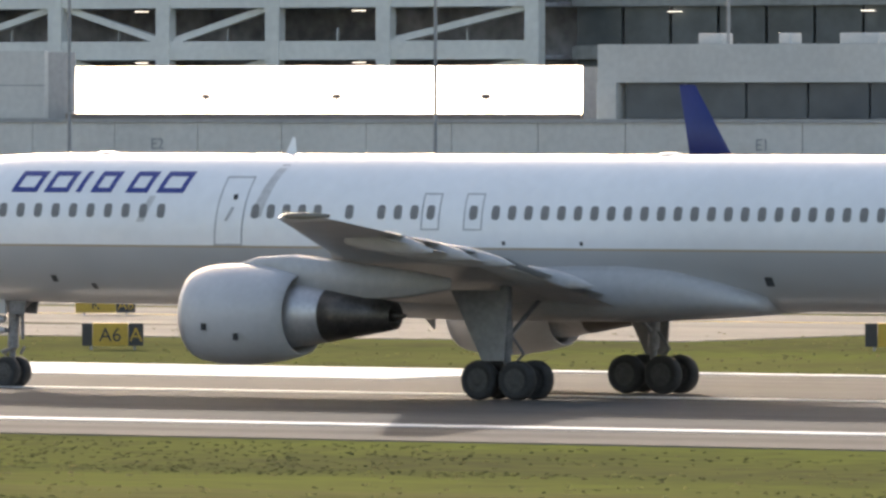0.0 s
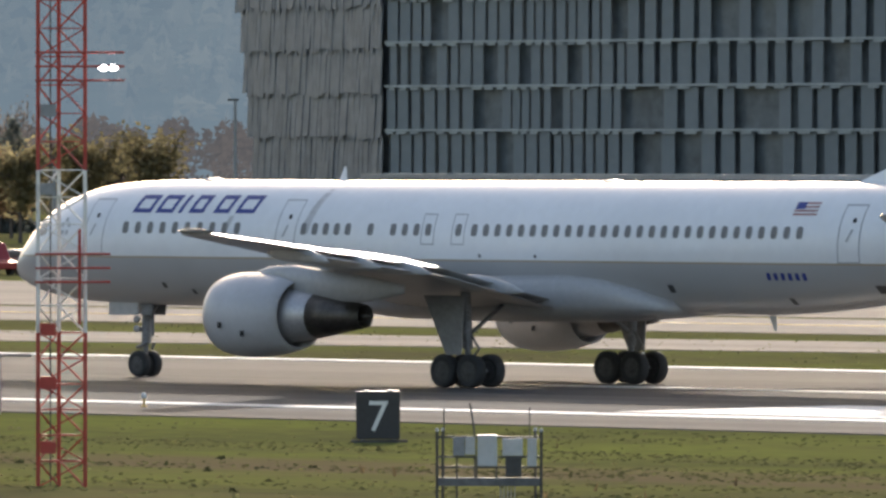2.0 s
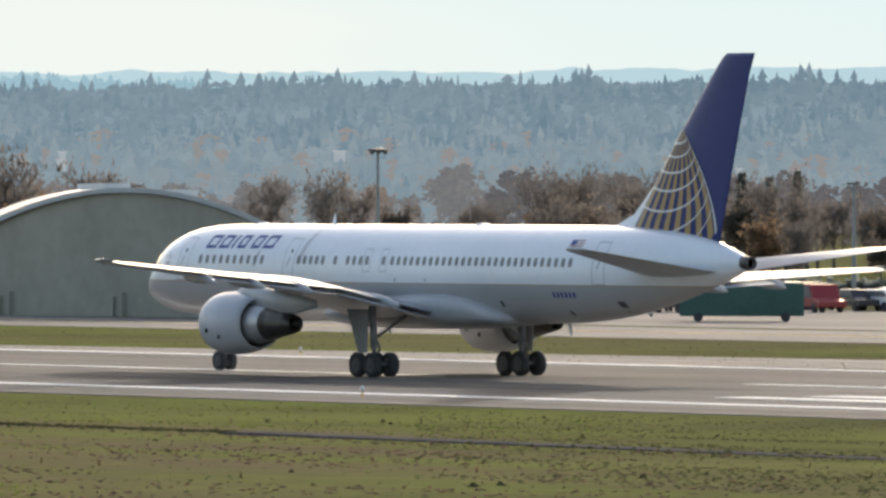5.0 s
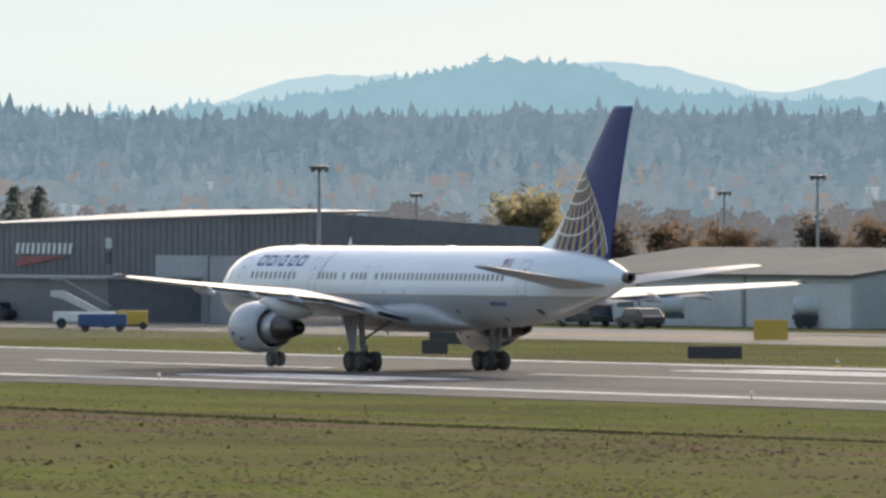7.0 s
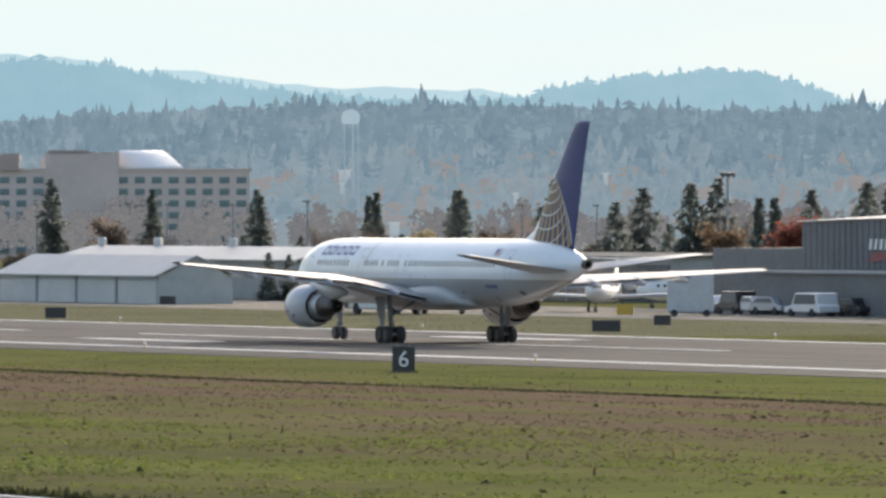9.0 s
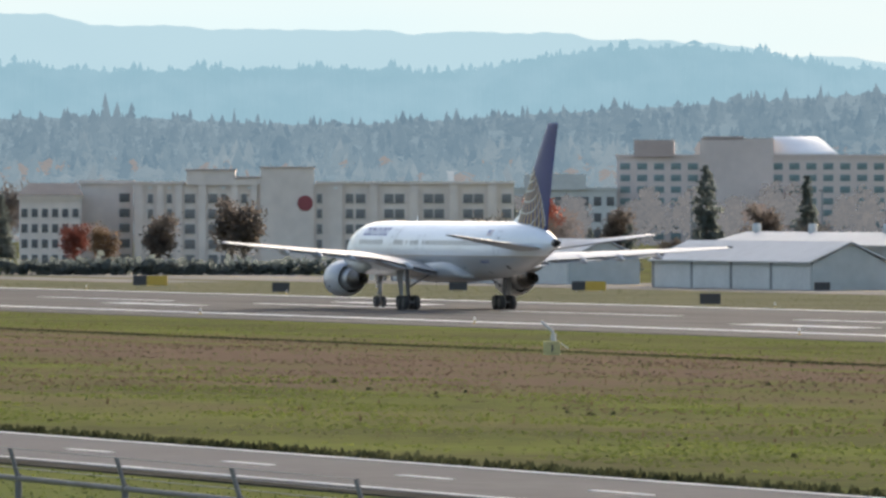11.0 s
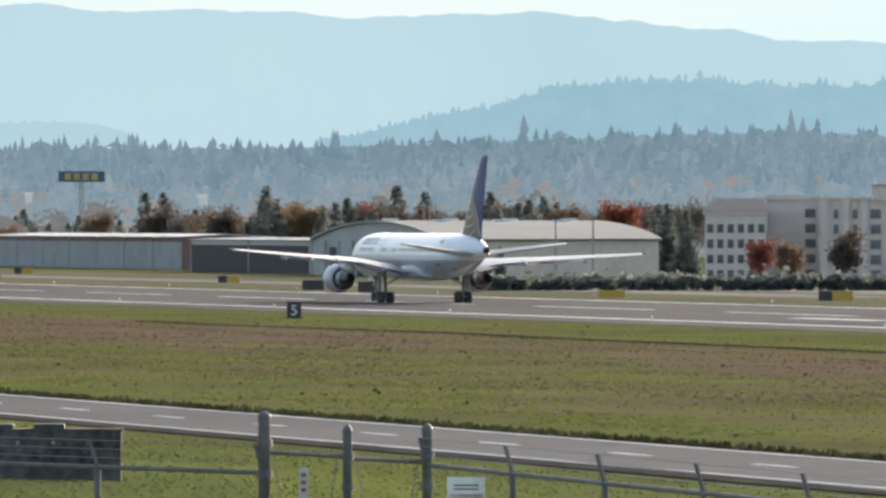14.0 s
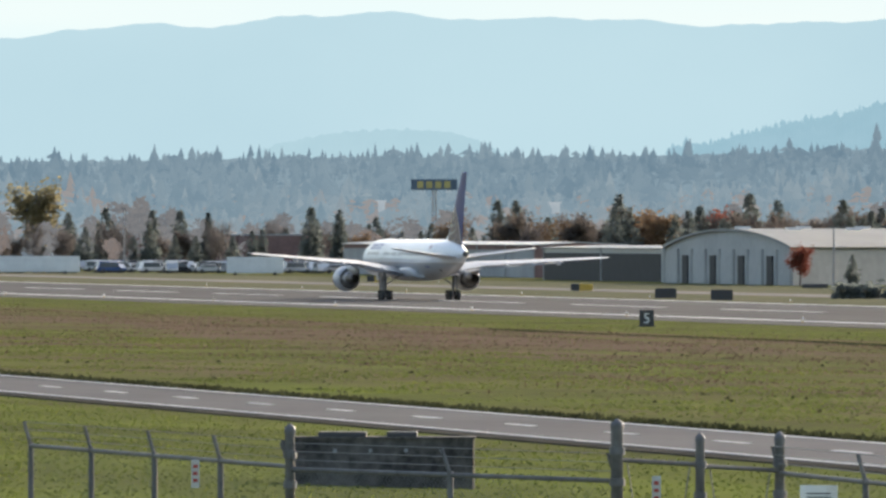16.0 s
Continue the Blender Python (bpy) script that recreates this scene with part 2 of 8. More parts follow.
def build_wheel(name, parent, x, y, z, r, w):
    """A wheel of tyre and rim, turning about its own axle."""
    hub = new(name)
    hub.parent = parent
    hub.matrix_basis = pose(x, y, z)
    bm = bmesh.new()
    prof = [(-w / 2 * 0.75, r * 0.62), (-w / 2, r * 0.75), (-w / 2 * 0.96, r * 0.9), (-w / 2 * 0.7, r * 0.985), (0, r), (w / 2 * 0.7, r * 0.985), (w / 2 * 0.96, r * 0.9), (w / 2, r * 0.75), (w / 2 * 0.75, r * 0.62)]
    loft(bm, [[(rr * math.cos(2 * math.pi * i / 28), yy, rr * math.sin(2 * math.pi * i / 28)) for i in range(28)] for yy, rr in prof])
    bmesh.ops.recalc_face_normals(bm, faces=bm.faces)
    part("tyre", bm, TYRE, hub, "black tyre", True)
    bm = bmesh.new()
    prof = [(-w * 0.36, r * 0.56), (-w * 0.4, r * 0.6), (-w * 0.4, r * 0.3), (-w * 0.46, r * 0.2), (-w * 0.46, 0.01)]
    for sg in (1, -1):
        loft(bm, [[(rr * math.cos(2 * math.pi * i / 20), sg * yy, rr * math.sin(2 * math.pi * i / 20)) for i in range(20)] for yy, rr in prof])
        for k in range(8):
            a = 2 * math.pi * k / 8
            box(bm, -0.025, 0.025, sg * w * 0.4 - 0.012, sg * w * 0.4 + 0.012, r * 0.4, r * 0.5, Matrix.Rotation(a, 4, "Y"))
    bmesh.ops.recalc_face_normals(bm, faces=bm.faces)
    part("rim", bm, HUB, hub, "grey wheel rim")
    return hub


WHEELS = []


def build_airliner():
    jet = thing("airliner", "white airliner with grey belly and blue tail rolling on the runway", "airliner")
    # fuselage
    bm = bmesh.new()
    st = [-5.83, -5.78, -5.7, -5.55, -5.38, -5.15, -4.9, -4.65, -4.4, -4.1, -3.8, -3.54, -3.1, -2.6, -1.96, -1.3, -0.6, 0, 0.8, 1.5, 2.5, 4] + [4 + i * 1.5 for i in range(1, 16)] + [27.5 + i * 0.75 for i in range(0, 18)] + [40.6, 41.0]
    seg = 64
    rings = []
    for s in st:
        a, b, w = bot_z(s), top_z(s), wid(s)
        c, h = (a + b) / 2, max((b - a) / 2, 0.02)
        rings.append([(s, w * math.cos(2 * math.pi * i / seg), c + h * math.sin(2 * math.pi * i / seg)) for i in range(seg)])
    loft(bm, rings)
    bmesh.ops.recalc_face_normals(bm, faces=bm.faces)
    part("fuselage", bm, SKIN, jet, "white upper fuselage over a grey belly", True)
    # wing-to-body fairing
    bm = bmesh.new()
    rings = []
    for s, w, zb, zt in ((10.4, 1.3, 2.4, 2.6), (11.3, 1.78, 2.16, 3.0), (12.5, 1.98, 2.04, 3.3), (15, 2.06, 1.98, 3.5), (18, 2.06, 1.98, 3.66), (20.5, 2.02, 2.0, 3.74), (22, 1.95, 2.06, 3.6), (23.4, 1.82, 2.16, 3.2), (24.6, 1.6, 2.26, 2.75)):
        c, h = (zb + zt) / 2, (zt - zb) / 2
        ring = []
        for i in range(32):
            a = 2 * math.pi * i / 32
            ca, sa = math.cos(a), math.sin(a)
            ring.append((s, w * math.copysign(abs(ca) ** 0.7, ca), c + h * math.copysign(abs(sa) ** 0.7, sa)))
        rings.append(ring)
    loft(bm, rings)
    bmesh.ops.recalc_face_normals(bm, faces=bm.faces)
    part("belly_fairing", bm, BELLY_PAINT, jet, "smooth grey wing root fairing", True)
    # cabin windows
    runs = [(0.99, 6.13, 10), (9.16, 11.14, 5), (12.15, 12.15, 1), (13.16, 14.71, 4), (16.04, 16.04, 1), (16.73, 30.46, 28)]
    first = {}
    for side in (-1, 1):
        for a, b, n in runs:
            for i in range(n):
                s = a + (b - a) * i / max(n - 1, 1)
                if side not in first:
                    bm = bmesh.new()
                    lo = []
                    ring = []
                    for lift in (0.0, 0.014):
                        r = []
                        for k in range(14):
                            an = 2 * math.pi * k / 14
                            ca, sa = math.cos(an), math.sin(an)
                            dx, dz = 0.125 * math.copysign(abs(ca) ** 0.6, ca), 0.19 * math.copysign(abs(sa) ** 0.6, sa)
                            r.append((dx, side * (skin_y(10, 4.85 + dz) - skin_y(10, 4.85) + lift), dz))
                        ring.append(r)
                    loft(bm, ring)
                    bmesh.ops.recalc_face_normals(bm, faces=bm.faces)
                    ob = part("cabin_window", bm, PANE, jet)
                    ob.matrix_basis = pose(s, side * skin_y(s, 4.85), 4.85)
                    first[side] = ob
                else:
                    same_mesh("cabin_window", first[side], jet, pose(s, side * skin_y(s, 4.85), 4.85))
        # doors
        for s0, s1, z0, z1, lean in ((-1.05, -0.1, 3.93, 5.78, 0.1), (7.85, 8.75, 3.93, 5.78, 0.08), (31.9, 32.75, 3.93, 5.72, 0.06)):
            bm = bmesh.new()
            seam_ring(bm, s0, s1, z0, z1, side, 0.045, lean)
            door = part("cabin_door", bm, SEAM, jet, "outlined cabin door")
            bm = bmesh.new()
            patch(bm, [(s0 + 0.55, 5.16), (s0 + 0.68, 5.16), (s0 + 0.68, 5.3), (s0 + 0.55, 5.3)], side, 0.016, 2)
            part("door_window", bm, DARK, door, "small dark door window")
            bm = bmesh.new()
            patch(bm, [(s0 + 0.35, 4.6), (s0 + 0.43, 4.58), (s0 + 0.63, 4.95), (s0 + 0.55, 4.97)], side, 0.016, 2)
            part("door_handle", bm, SEAM, door, "grey slanted handle")
        for s in (14.71, 16.04):
            bm = bmesh.new()
            seam_ring(bm, s - 0.29, s + 0.29, 4.38, 5.36, side, 0.04)
            part("overwing_exit", bm, SEAM, jet, "outlined overwing exit")
        # airline title as a row of plain slanted frames
        for s0, s1 in ((1.12, 1.98), (2.2, 3.0), (3.24, 3.4), (3.72, 4.4), (4.86, 5.58), (5.86, 6.74)):
            bm = bmesh.new()
            z0, z1, e = 5.33, 5.9, 0.13
            lean = lambda s, z: (s + 0.32 * (z - z0), z)
            strokes = [(s0, s0 + e + 0.03, z0, z1)]
            if s1 - s0 > 0.3:
                strokes += [(s1 - e - 0.03, s1, z0, z1), (s0 + e, s1 - e, z0, z0 + e), (s0 + e, s1 - e, z1 - e, z1)]
            for a, b, c, d in strokes:
                patch(bm, [lean(a, c), lean(b, c), lean(b, d), lean(a, d)], side, 0.014)
            part("title_mark", bm, LOGO_BLUE, jet, "plain blue slanted frame")
        for i in range(6):
            bm = bmesh.new()
            patch(bm, [(29.05 + i * 0.28, 3.4), (29.2 + i * 0.28, 3.4), (29.2 + i * 0.28, 3.62), (29.05 + i * 0.28, 3.62)], side, 0.014, 2)
            part("registration_bar", bm, LOGO_BLUE, jet)
        # flag: red and white stripes with a blue corner
        for k in range(7):
            bm = bmesh.new()
            z = 5.38 + k * 0.057
            patch(bm, [(30.02, z), (30.95, z), (30.97, z + 0.057), (30.04, z + 0.057)], side, 0.013, 1)
            part("flag_stripe", bm, FLAG_RED if k % 2 == 0 else WHITE_LINE, jet)
        bm = bmesh.new()
        x0, x1 = (30.04, 30.42)
        patch(bm, [(x0, 5.57), (x1, 5.57), (x1, 5.78), (x0, 5.78)], side, 0.018, 2)
        part("flag_canton", bm, LOGO_BLUE, jet)
        # cockpit windows
        for a, b, c, d in (((-4.55, 4.42), (-3.72, 4.5), (-3.62, 5.05), (-4.28, 5.02)), ((-3.66, 4.5), (-3.1, 4.6), (-3.1, 5.02), (-3.56, 5.05)), ((-4.85, 4.36), (-4.6, 4.42), (-4.34, 5.02), (-4.42, 4.97))):
            bm = bmesh.new()
            patch(bm, [a, b, c, d], side, 0.012)
            part("cockpit_window", bm, COCKPIT, jet, "pale reflecting cockpit pane")
        bm = bmesh.new()
        patch(bm, [(9.0, 4.7), (9.35, 4.7), (9.75, 6.1), (9.5, 6.1)], side, 0.006, 8)
        part("grime_streak", bm, GRIME, jet, "faint grey streak behind the door")
        bm = bmesh.new()
        patch(bm, [(5.35, 4.55), (5.6, 4.55), (5.9, 5.25), (5.7, 5.25)], side, 0.006, 4)
        part("grime_streak", bm, GRIME, jet)
        for cx, cz, w in ((11.9, 2.75, 0.1), (24.9, 3.1, 0.12), (29.6, 2.75, 0.1), (33.2, 3.05, 0.22), (2.4, 3.0, 0.09), (3.6, 2.8, 0.08), (17.0, 4.05, 0.05), (19.4, 4.05, 0.05)):
            bm = bmesh.new()
            patch(bm, [(cx - w, cz - w), (cx + w, cz - w), (cx + w, cz + w), (cx - w, cz + w)], side, 0.01, 2)
            part("service_port", bm, HUB, jet)
        # star-shaped alliance mark as five plain dots
        for k in range(5):
            a = 2 * math.pi * k / 5 + 0.3
            bm = bmesh.new()
            cx, cz = -2.0 + 0.2 * math.cos(a), 4.85 + 0.22 * math.sin(a)
            patch(bm, [(cx - 0.07, cz - 0.07), (cx + 0.07, cz - 0.07), (cx + 0.07, cz + 0.07), (cx - 0.07, cz + 0.07)], side, 0.013, 1)
            part("nose_mark", bm, SEAM, jet)
    # wings with flaps and fairings
    for side in (-1, 1):
        bm = bmesh.new()
        secs = []
        # the far wing hangs a little lower and reaches a little wider
        span, sag = (1.04, 0.024) if side > 0 else (1.006, 0.0)
        for o in (1.2, 4, 6.4, 10, 14, 18.4, 18.85):
            le, te, z = wing_at(o)
            if o > 18.5:
                le, te = le + 0.35, te - 0.15
            secs.append((side * o * span, le, le + (te - le) * (0.965 if 1 < o < 15.5 else 1.0), z - sag * o, (0.13 if o < 5 else 0.115 if o < 9 else 0.1), 0.05 * (te - le) * 0.8))
        wing_mesh(bm, secs)
        wing = part("wing", bm, GREY_PAINT, jet, "grey swept wing with bright upper side", True)
        for o0, o1 in ((2.2, 6.2), (6.7, 10.3), (10.4, 14.2)):
            bm = bmesh.new()
            secs = []
            for o in (o0, o1):
                le, te, z = wing_at(o)
                c = te - le
                secs.append((side * o * span, le + 0.76 * c, te + 0.02 * c, z - sag * o - 0.045 * c - 0.03, 0.1, 0.02 * c + 0.1))
            wing_mesh(bm, secs)
            part("flap", bm, GREY_PAINT, wing, "slightly lowered flap", True)
        for o, ln in ((4.2, 3.2), (8.6, 3.4), (11.2, 3.0), (13.8, 2.6)):
            le, te, z = wing_at(o)
            z -= sag * o
            bm = bmesh.new()
            x0 = te - ln * 0.72
            rings = []
            for k in range(9):
                u = k / 8
                r = 0.27 * math.sin(math.pi * min(1, 0.06 + 0.94 * u)) ** 0.6 * (1 - 0.35 * u) + 0.01
                xx = x0 + ln * u
                rings.append([(xx, side * o * span + r * 0.72 * math.cos(2 * math.pi * i / 14), z - 0.22 - 0.3 * u * u + r * 1.15 * math.sin(2 * math.pi * i / 14)) for i in range(14)])
            loft(bm, rings)
            bmesh.ops.recalc_face_normals(bm, faces=bm.faces)
            part("flap_fairing", bm, GREY_PAINT, wing, "canoe-shaped flap track fairing", True)
        le, te, z = wing_at(18.8)
        bm = bmesh.new()
        lathe_x(bm, [(le + 0.2, 0.02), (le + 0.35, 0.07), (le + 0.8, 0.09), (te - 0.1, 0.05)], side * 18.86 * span, z - sag * 18.8 + 0.03, 10)
        bmesh.ops.recalc_face_normals(bm, faces=bm.faces)
        part("tip_light", bm, COCKPIT, wing, "clear wing tip light", True)
    # engines
    for side in (-1, 1):
        cy, cz = side * 6.5, 2.22
        bm = bmesh.new()
        prof = [(11.5, 0.9), (10.9, 1.0), (10.65, 1.08), (10.58, 1.13), (10.63, 1.18), (10.8, 1.24), (11.2, 1.31), (11.8, 1.335), (12.4, 1.31), (13.1, 1.22), (13.75, 1.06), (13.75, 1.02), (13.2, 1.08), (12.6, 1.08)]
        lathe_x(bm, prof, cy, cz, 56, False)
        bmesh.ops.recalc_face_normals(bm, faces=bm.faces)
        eng = part("engine_cowl", bm, ENGINE_PAINT, jet, "rounded light grey engine cowl", True)
        bm = bmesh.new()
        lathe_x(bm, [(10.66, 1.07), (10.58, 1.115), (10.57, 1.13), (10.58, 1.16), (10.64, 1.19), (10.76, 1.235)], cy, cz, 56, False)
        part("intake_lip", bm, BARE, eng, "polished intake lip", True)
        bm = bmesh.new()
        lathe_x(bm, [(11.4, 0.05), (11.45, 0.92)], cy, cz, 40)
        part("fan", bm, DARK, eng, "dark fan face")
        # near-black ring closes the duct, its depth shade put into the colour
        bm = bmesh.new()
        lathe_x(bm, [(12.6, 1.09), (12.62, 0.6)], cy, cz, 40, False)
        part("bypass_duct", bm, DARK, eng, "near-black ring for the shaded bypass duct")
        bm = bmesh.new()
        lathe_x(bm, [(12.6, 0.86), (13.4, 0.86), (14.0, 0.8), (14.62, 0.69)], cy, cz, 44, False)
        bmesh.ops.recalc_face_normals(bm, faces=bm.faces)
        part("core_cowl", bm, BARE, eng, "bare metal core cowl", True)
        bm = bmesh.new()
        lathe_x(bm, [(14.6, 0.71), (15.3, 0.59), (16.0, 0.47), (16.6, 0.36), (16.6, 0.33), (16.0, 0.32)], cy, cz, 40, True)
        bmesh.ops.recalc_face_normals(bm, faces=bm.faces)
        part("exhaust_nozzle", bm, NOZZLE, eng, "dark conical exhaust nozzle", True)
        bm = bmesh.new()
        lathe_x(bm, [(15.9, 0.2), (16.6, 0.14), (16.95, 0.03)], cy, cz, 20)
        part("exhaust_plug", bm, NOZZLE, eng, "", True)
        # pylon
        bm = bmesh.new()
        rings = []
        for s, w, zb, zt in ((11.6, 0.06, 3.35, 3.5), (12.4, 0.2, 3.3, 3.72), (13.5, 0.26, 2.9, 3.78), (15.2, 0.24, 2.62, 3.6), (17.0, 0.16, 2.75, 3.4), (18.3, 0.04, 2.98, 3.2)):
            rings.append([(s, cy - w, zb), (s, cy - w, zt - 0.08), (s, cy - w * 0.4, zt), (s, cy + w * 0.4, zt), (s, cy + w, zt - 0.08), (s, cy + w, zb), (s, cy, zb - 0.06)])
        loft(bm, rings)
        bmesh.ops.recalc_face_normals(bm, faces=bm.faces)
        part("pylon", bm, GREY_PAINT, jet, "grey engine pylon", True)
        for xx, zz in ((11.5, 1.9), (12.5, 1.65)):
            bm = bmesh.new()
            box(bm, xx - 0.07, xx + 0.07, cy - 1.345, cy - 1.30, zz - 0.09, zz + 0.09)
            part("cowl_vent", bm, DARK, eng)
    # tail
    bm = bmesh.new()
    wing_mesh(bm, [(z, le, te, 0, 0.1, 0) for z, le, te in FIN], True)
    fin = part("fin", bm, FIN_BLUE, jet, "dark blue swept fin", True)
    bm = bmesh.new()
    loft(bm, [[(31.2, -0.05, 6.2), (31.2, 0.05, 6.2), (31.2, 0, 6.36)], [(32.6, -0.14, 6.2), (32.6, 0.14, 6.2), (32.6, 0, 6.85)], [(34.2, -0.25, 6.1), (34.2, 0.25, 6.1), (34.2, 0, 8.1)]])
    bmesh.ops.recalc_face_normals(bm, faces=bm.faces)
    part("dorsal_fillet", bm, SKIN, fin, "white dorsal fillet")
    fin_mark(fin)
    for side in (-1, 1):
        bm = bmesh.new()
        wing_mesh(bm, [(side * 0.6, 34.0, 39.5, 4.5, 0.1, 0), (side * 7.3, 38.75, 40.6, 5.42, 0.09, 0), (side * 7.62, 39.2, 40.6, 5.46, 0.08, 0)], camber=-0.01)
        part("tailplane", bm, GREY_PAINT, jet, "grey tailplane", True)
    bm = bmesh.new()
    lathe_x(bm, [(40.75, 0.31), (41.25, 0.24), (41.25, 0.2), (41.0, 0.19)], 0, 4.87, 20)
    bmesh.ops.recalc_face_normals(bm, faces=bm.faces)
    part("exhaust_outlet", bm, NOZZLE, jet, "black tail exhaust outlet", True)
    # aerials and drain masts
    for s, z0, z1, ln in ((8.95, 6.36, 6.82, 0.34), (13.4, 2.0, 1.75, 0.3), (27.6, 2.3, 1.82, 0.3), (33.6, 2.78, 2.62, 0.4)):
        bm = bmesh.new()
        loft(bm, [[(s, -0.03, z0), (s + ln, 0, z0), (s, 0.03, z0)], [(s + 0.22, -0.015, z1), (s + 0.3, 0, z1), (s + 0.22, 0.015, z1)]])
        bmesh.ops.recalc_face_normals(bm, faces=bm.faces)
        part("blade_aerial", bm, SKIN, jet, "small blade aerial")
    for s in (3.2, 21.0):
        bm = bmesh.new()
        lathe_z(bm, [(6.35, 0.35), (6.41, 0.3), (6.44, 0.1)], s, 0, 16)
        part("roof_blister", bm, SKIN, jet, "", True)
    # nose gear
    ng = new("nose_gear")
    ng.parent = jet
    ng["label"] = "twin-wheel nose gear"
    bm = bmesh.new()
    bar(bm, (0, 0, 0.42), (0.05, 0, 1.3), 0.18, sides=12)
    bar(bm, (0.05, 0, 1.1), (0.12, 0, 2.6), 0.31, sides=12)
    bar(bm, (0.36, 0, 1.3), (0.36, 0, 2.4), 0.1, sides=8)
    bar(bm, (0.05, 0, 1.95), (0.36, 0, 1.95), 0.12, sides=8)
    bar(bm, (-0.22, -0.14, 0.95), (0.3, -0.14, 1.12), 0.12, sides=8)
    bar(bm, (0.3, 0, 0.9), (0.42, 0, 1.1), 0.1, sides=6)
    bar(bm, (0.05, -0.22, 0.42), (0.05, 0.22, 0.42), 0.1, sides=8)
    bar(bm, (0.1, 0, 1.9), (0.75, 0, 2.5), 0.16, sides=8)
    bar(bm, (0.0, 0, 0.5), (-0.22, 0, 0.85), 0.07, sides=6)
    bar(bm, (-0.22, 0, 0.85), (0.02, 0, 1.25), 0.07, sides=6)
    bar(bm, (-0.1, -0.16, 1.55), (-0.1, 0.16, 1.55), 0.16, sides=10)
    part("strut", bm, GEAR, ng, "grey oleo strut with torque links")
    for zz in (1.55, 1.85):
        bm = bmesh.new()
        lathe_x(bm, [(-0.28, 0.1), (-0.26, 0.12), (-0.12, 0.08)], -0.14, zz, 12)
        part("taxi_light", bm, BARE, ng, "round taxi lamp")
    for side in (-1, 1):
        bm = bmesh.new()
        box(bm, -1.25, 0.1, side * 0.42 - 0.02, side * 0.42 + 0.02, 2.0, 2.48, Matrix.Identity(4))
        part("gear_door", bm, GREY_PAINT, ng, "open nose gear door")
        bm = bmesh.new()
        loft(bm, [[(0.15, side * 0.3 + dy, 2.0), (0.62, side * 0.3 + dy, 2.0), (0.72, side * 0.3 + dy, 2.5), (0.15, side * 0.3 + dy, 2.5)] for dy in (-0.02, 0.02)])
        bmesh.ops.recalc_face_normals(bm, faces=bm.faces)
        part("gear_door", bm, GEAR, ng, "small aft gear door")
        WHEELS.append(build_wheel("wheel", ng, 0, side * 0.26, 0.42, 0.42, 0.3))
    # main gear
    for side in (-1, 1):
        mg = new("main_gear")
        mg.parent = jet
        mg["label"] = "four-wheel main gear bogie"
        y = side * 3.66
        bm = bmesh.new()
        bar(bm, (18.25, y, 0.55), (18.25, y, 1.4), 0.2, sides=12)
        bar(bm, (18.25, y, 1.2), (18.25, y + side * 0.1, 3.1), 0.32, sides=12)
        bar(bm, (17.6, y, 0.53), (18.85, y, 0.53), 0.22, sides=8)
        for xx in (17.68, 18.82):
            bar(bm, (xx, y - 0.42, 0.52), (xx, y + 0.42, 0.52), 0.13, sides=8)
        bar(bm, (18.25, y, 1.6), (18.2, y - side * 1.7, 2.6), 0.13, sides=8)
        bar(bm, (18.3, y, 0.8), (18.75, y, 1.2), 0.08, sides=6)
        bar(bm, (18.75, y, 1.2), (18.35, y, 1.7), 0.08, sides=6)
        part("strut", bm, GEAR, mg, "grey oleo strut and bogie beam")
        bm = bmesh.new()
        v = [(16.8, 2.85), (18.55, 2.85), (18.4, 1.02), (17.75, 1.02), (17.5, 1.5)]
        loft(bm, [[(a, y + side * 0.42, b) for a, b in v], [(a, y + side * 0.47, b) for a, b in v]])
        bmesh.ops.recalc_face_normals(bm, faces=bm.faces)
        part("gear_door", bm, DOOR_GREY, mg, "tapered grey gear leg door")
        for xx in (17.68, 18.82):
            for dy in (-0.43, 0.43):
                WHEELS.append(build_wheel("wheel", mg, xx, y + dy, 0.52, 0.52, 0.37))
    return jet


FIN = [(5.7, 32.3, 38.9), (6.4, 32.75, 39.1), (8.0, 34.15, 39.62), (10.38, 36.3, 40.35), (12.6, 38.5, 41.1), (13.2, 39.15, 41.4), (13.35, 39.45, 41.42)]


def fin_half(s, z):
    zs = [f[0] for f in FIN]
    le, te = np.interp(z, zs, [f[1] for f in FIN]), np.interp(z, zs, [f[2] for f in FIN])
    x = min(max((s - le) / (te - le), 0.002), 0.998)
    return 0.5 * foil_t(x) * 0.1 * (te - le)


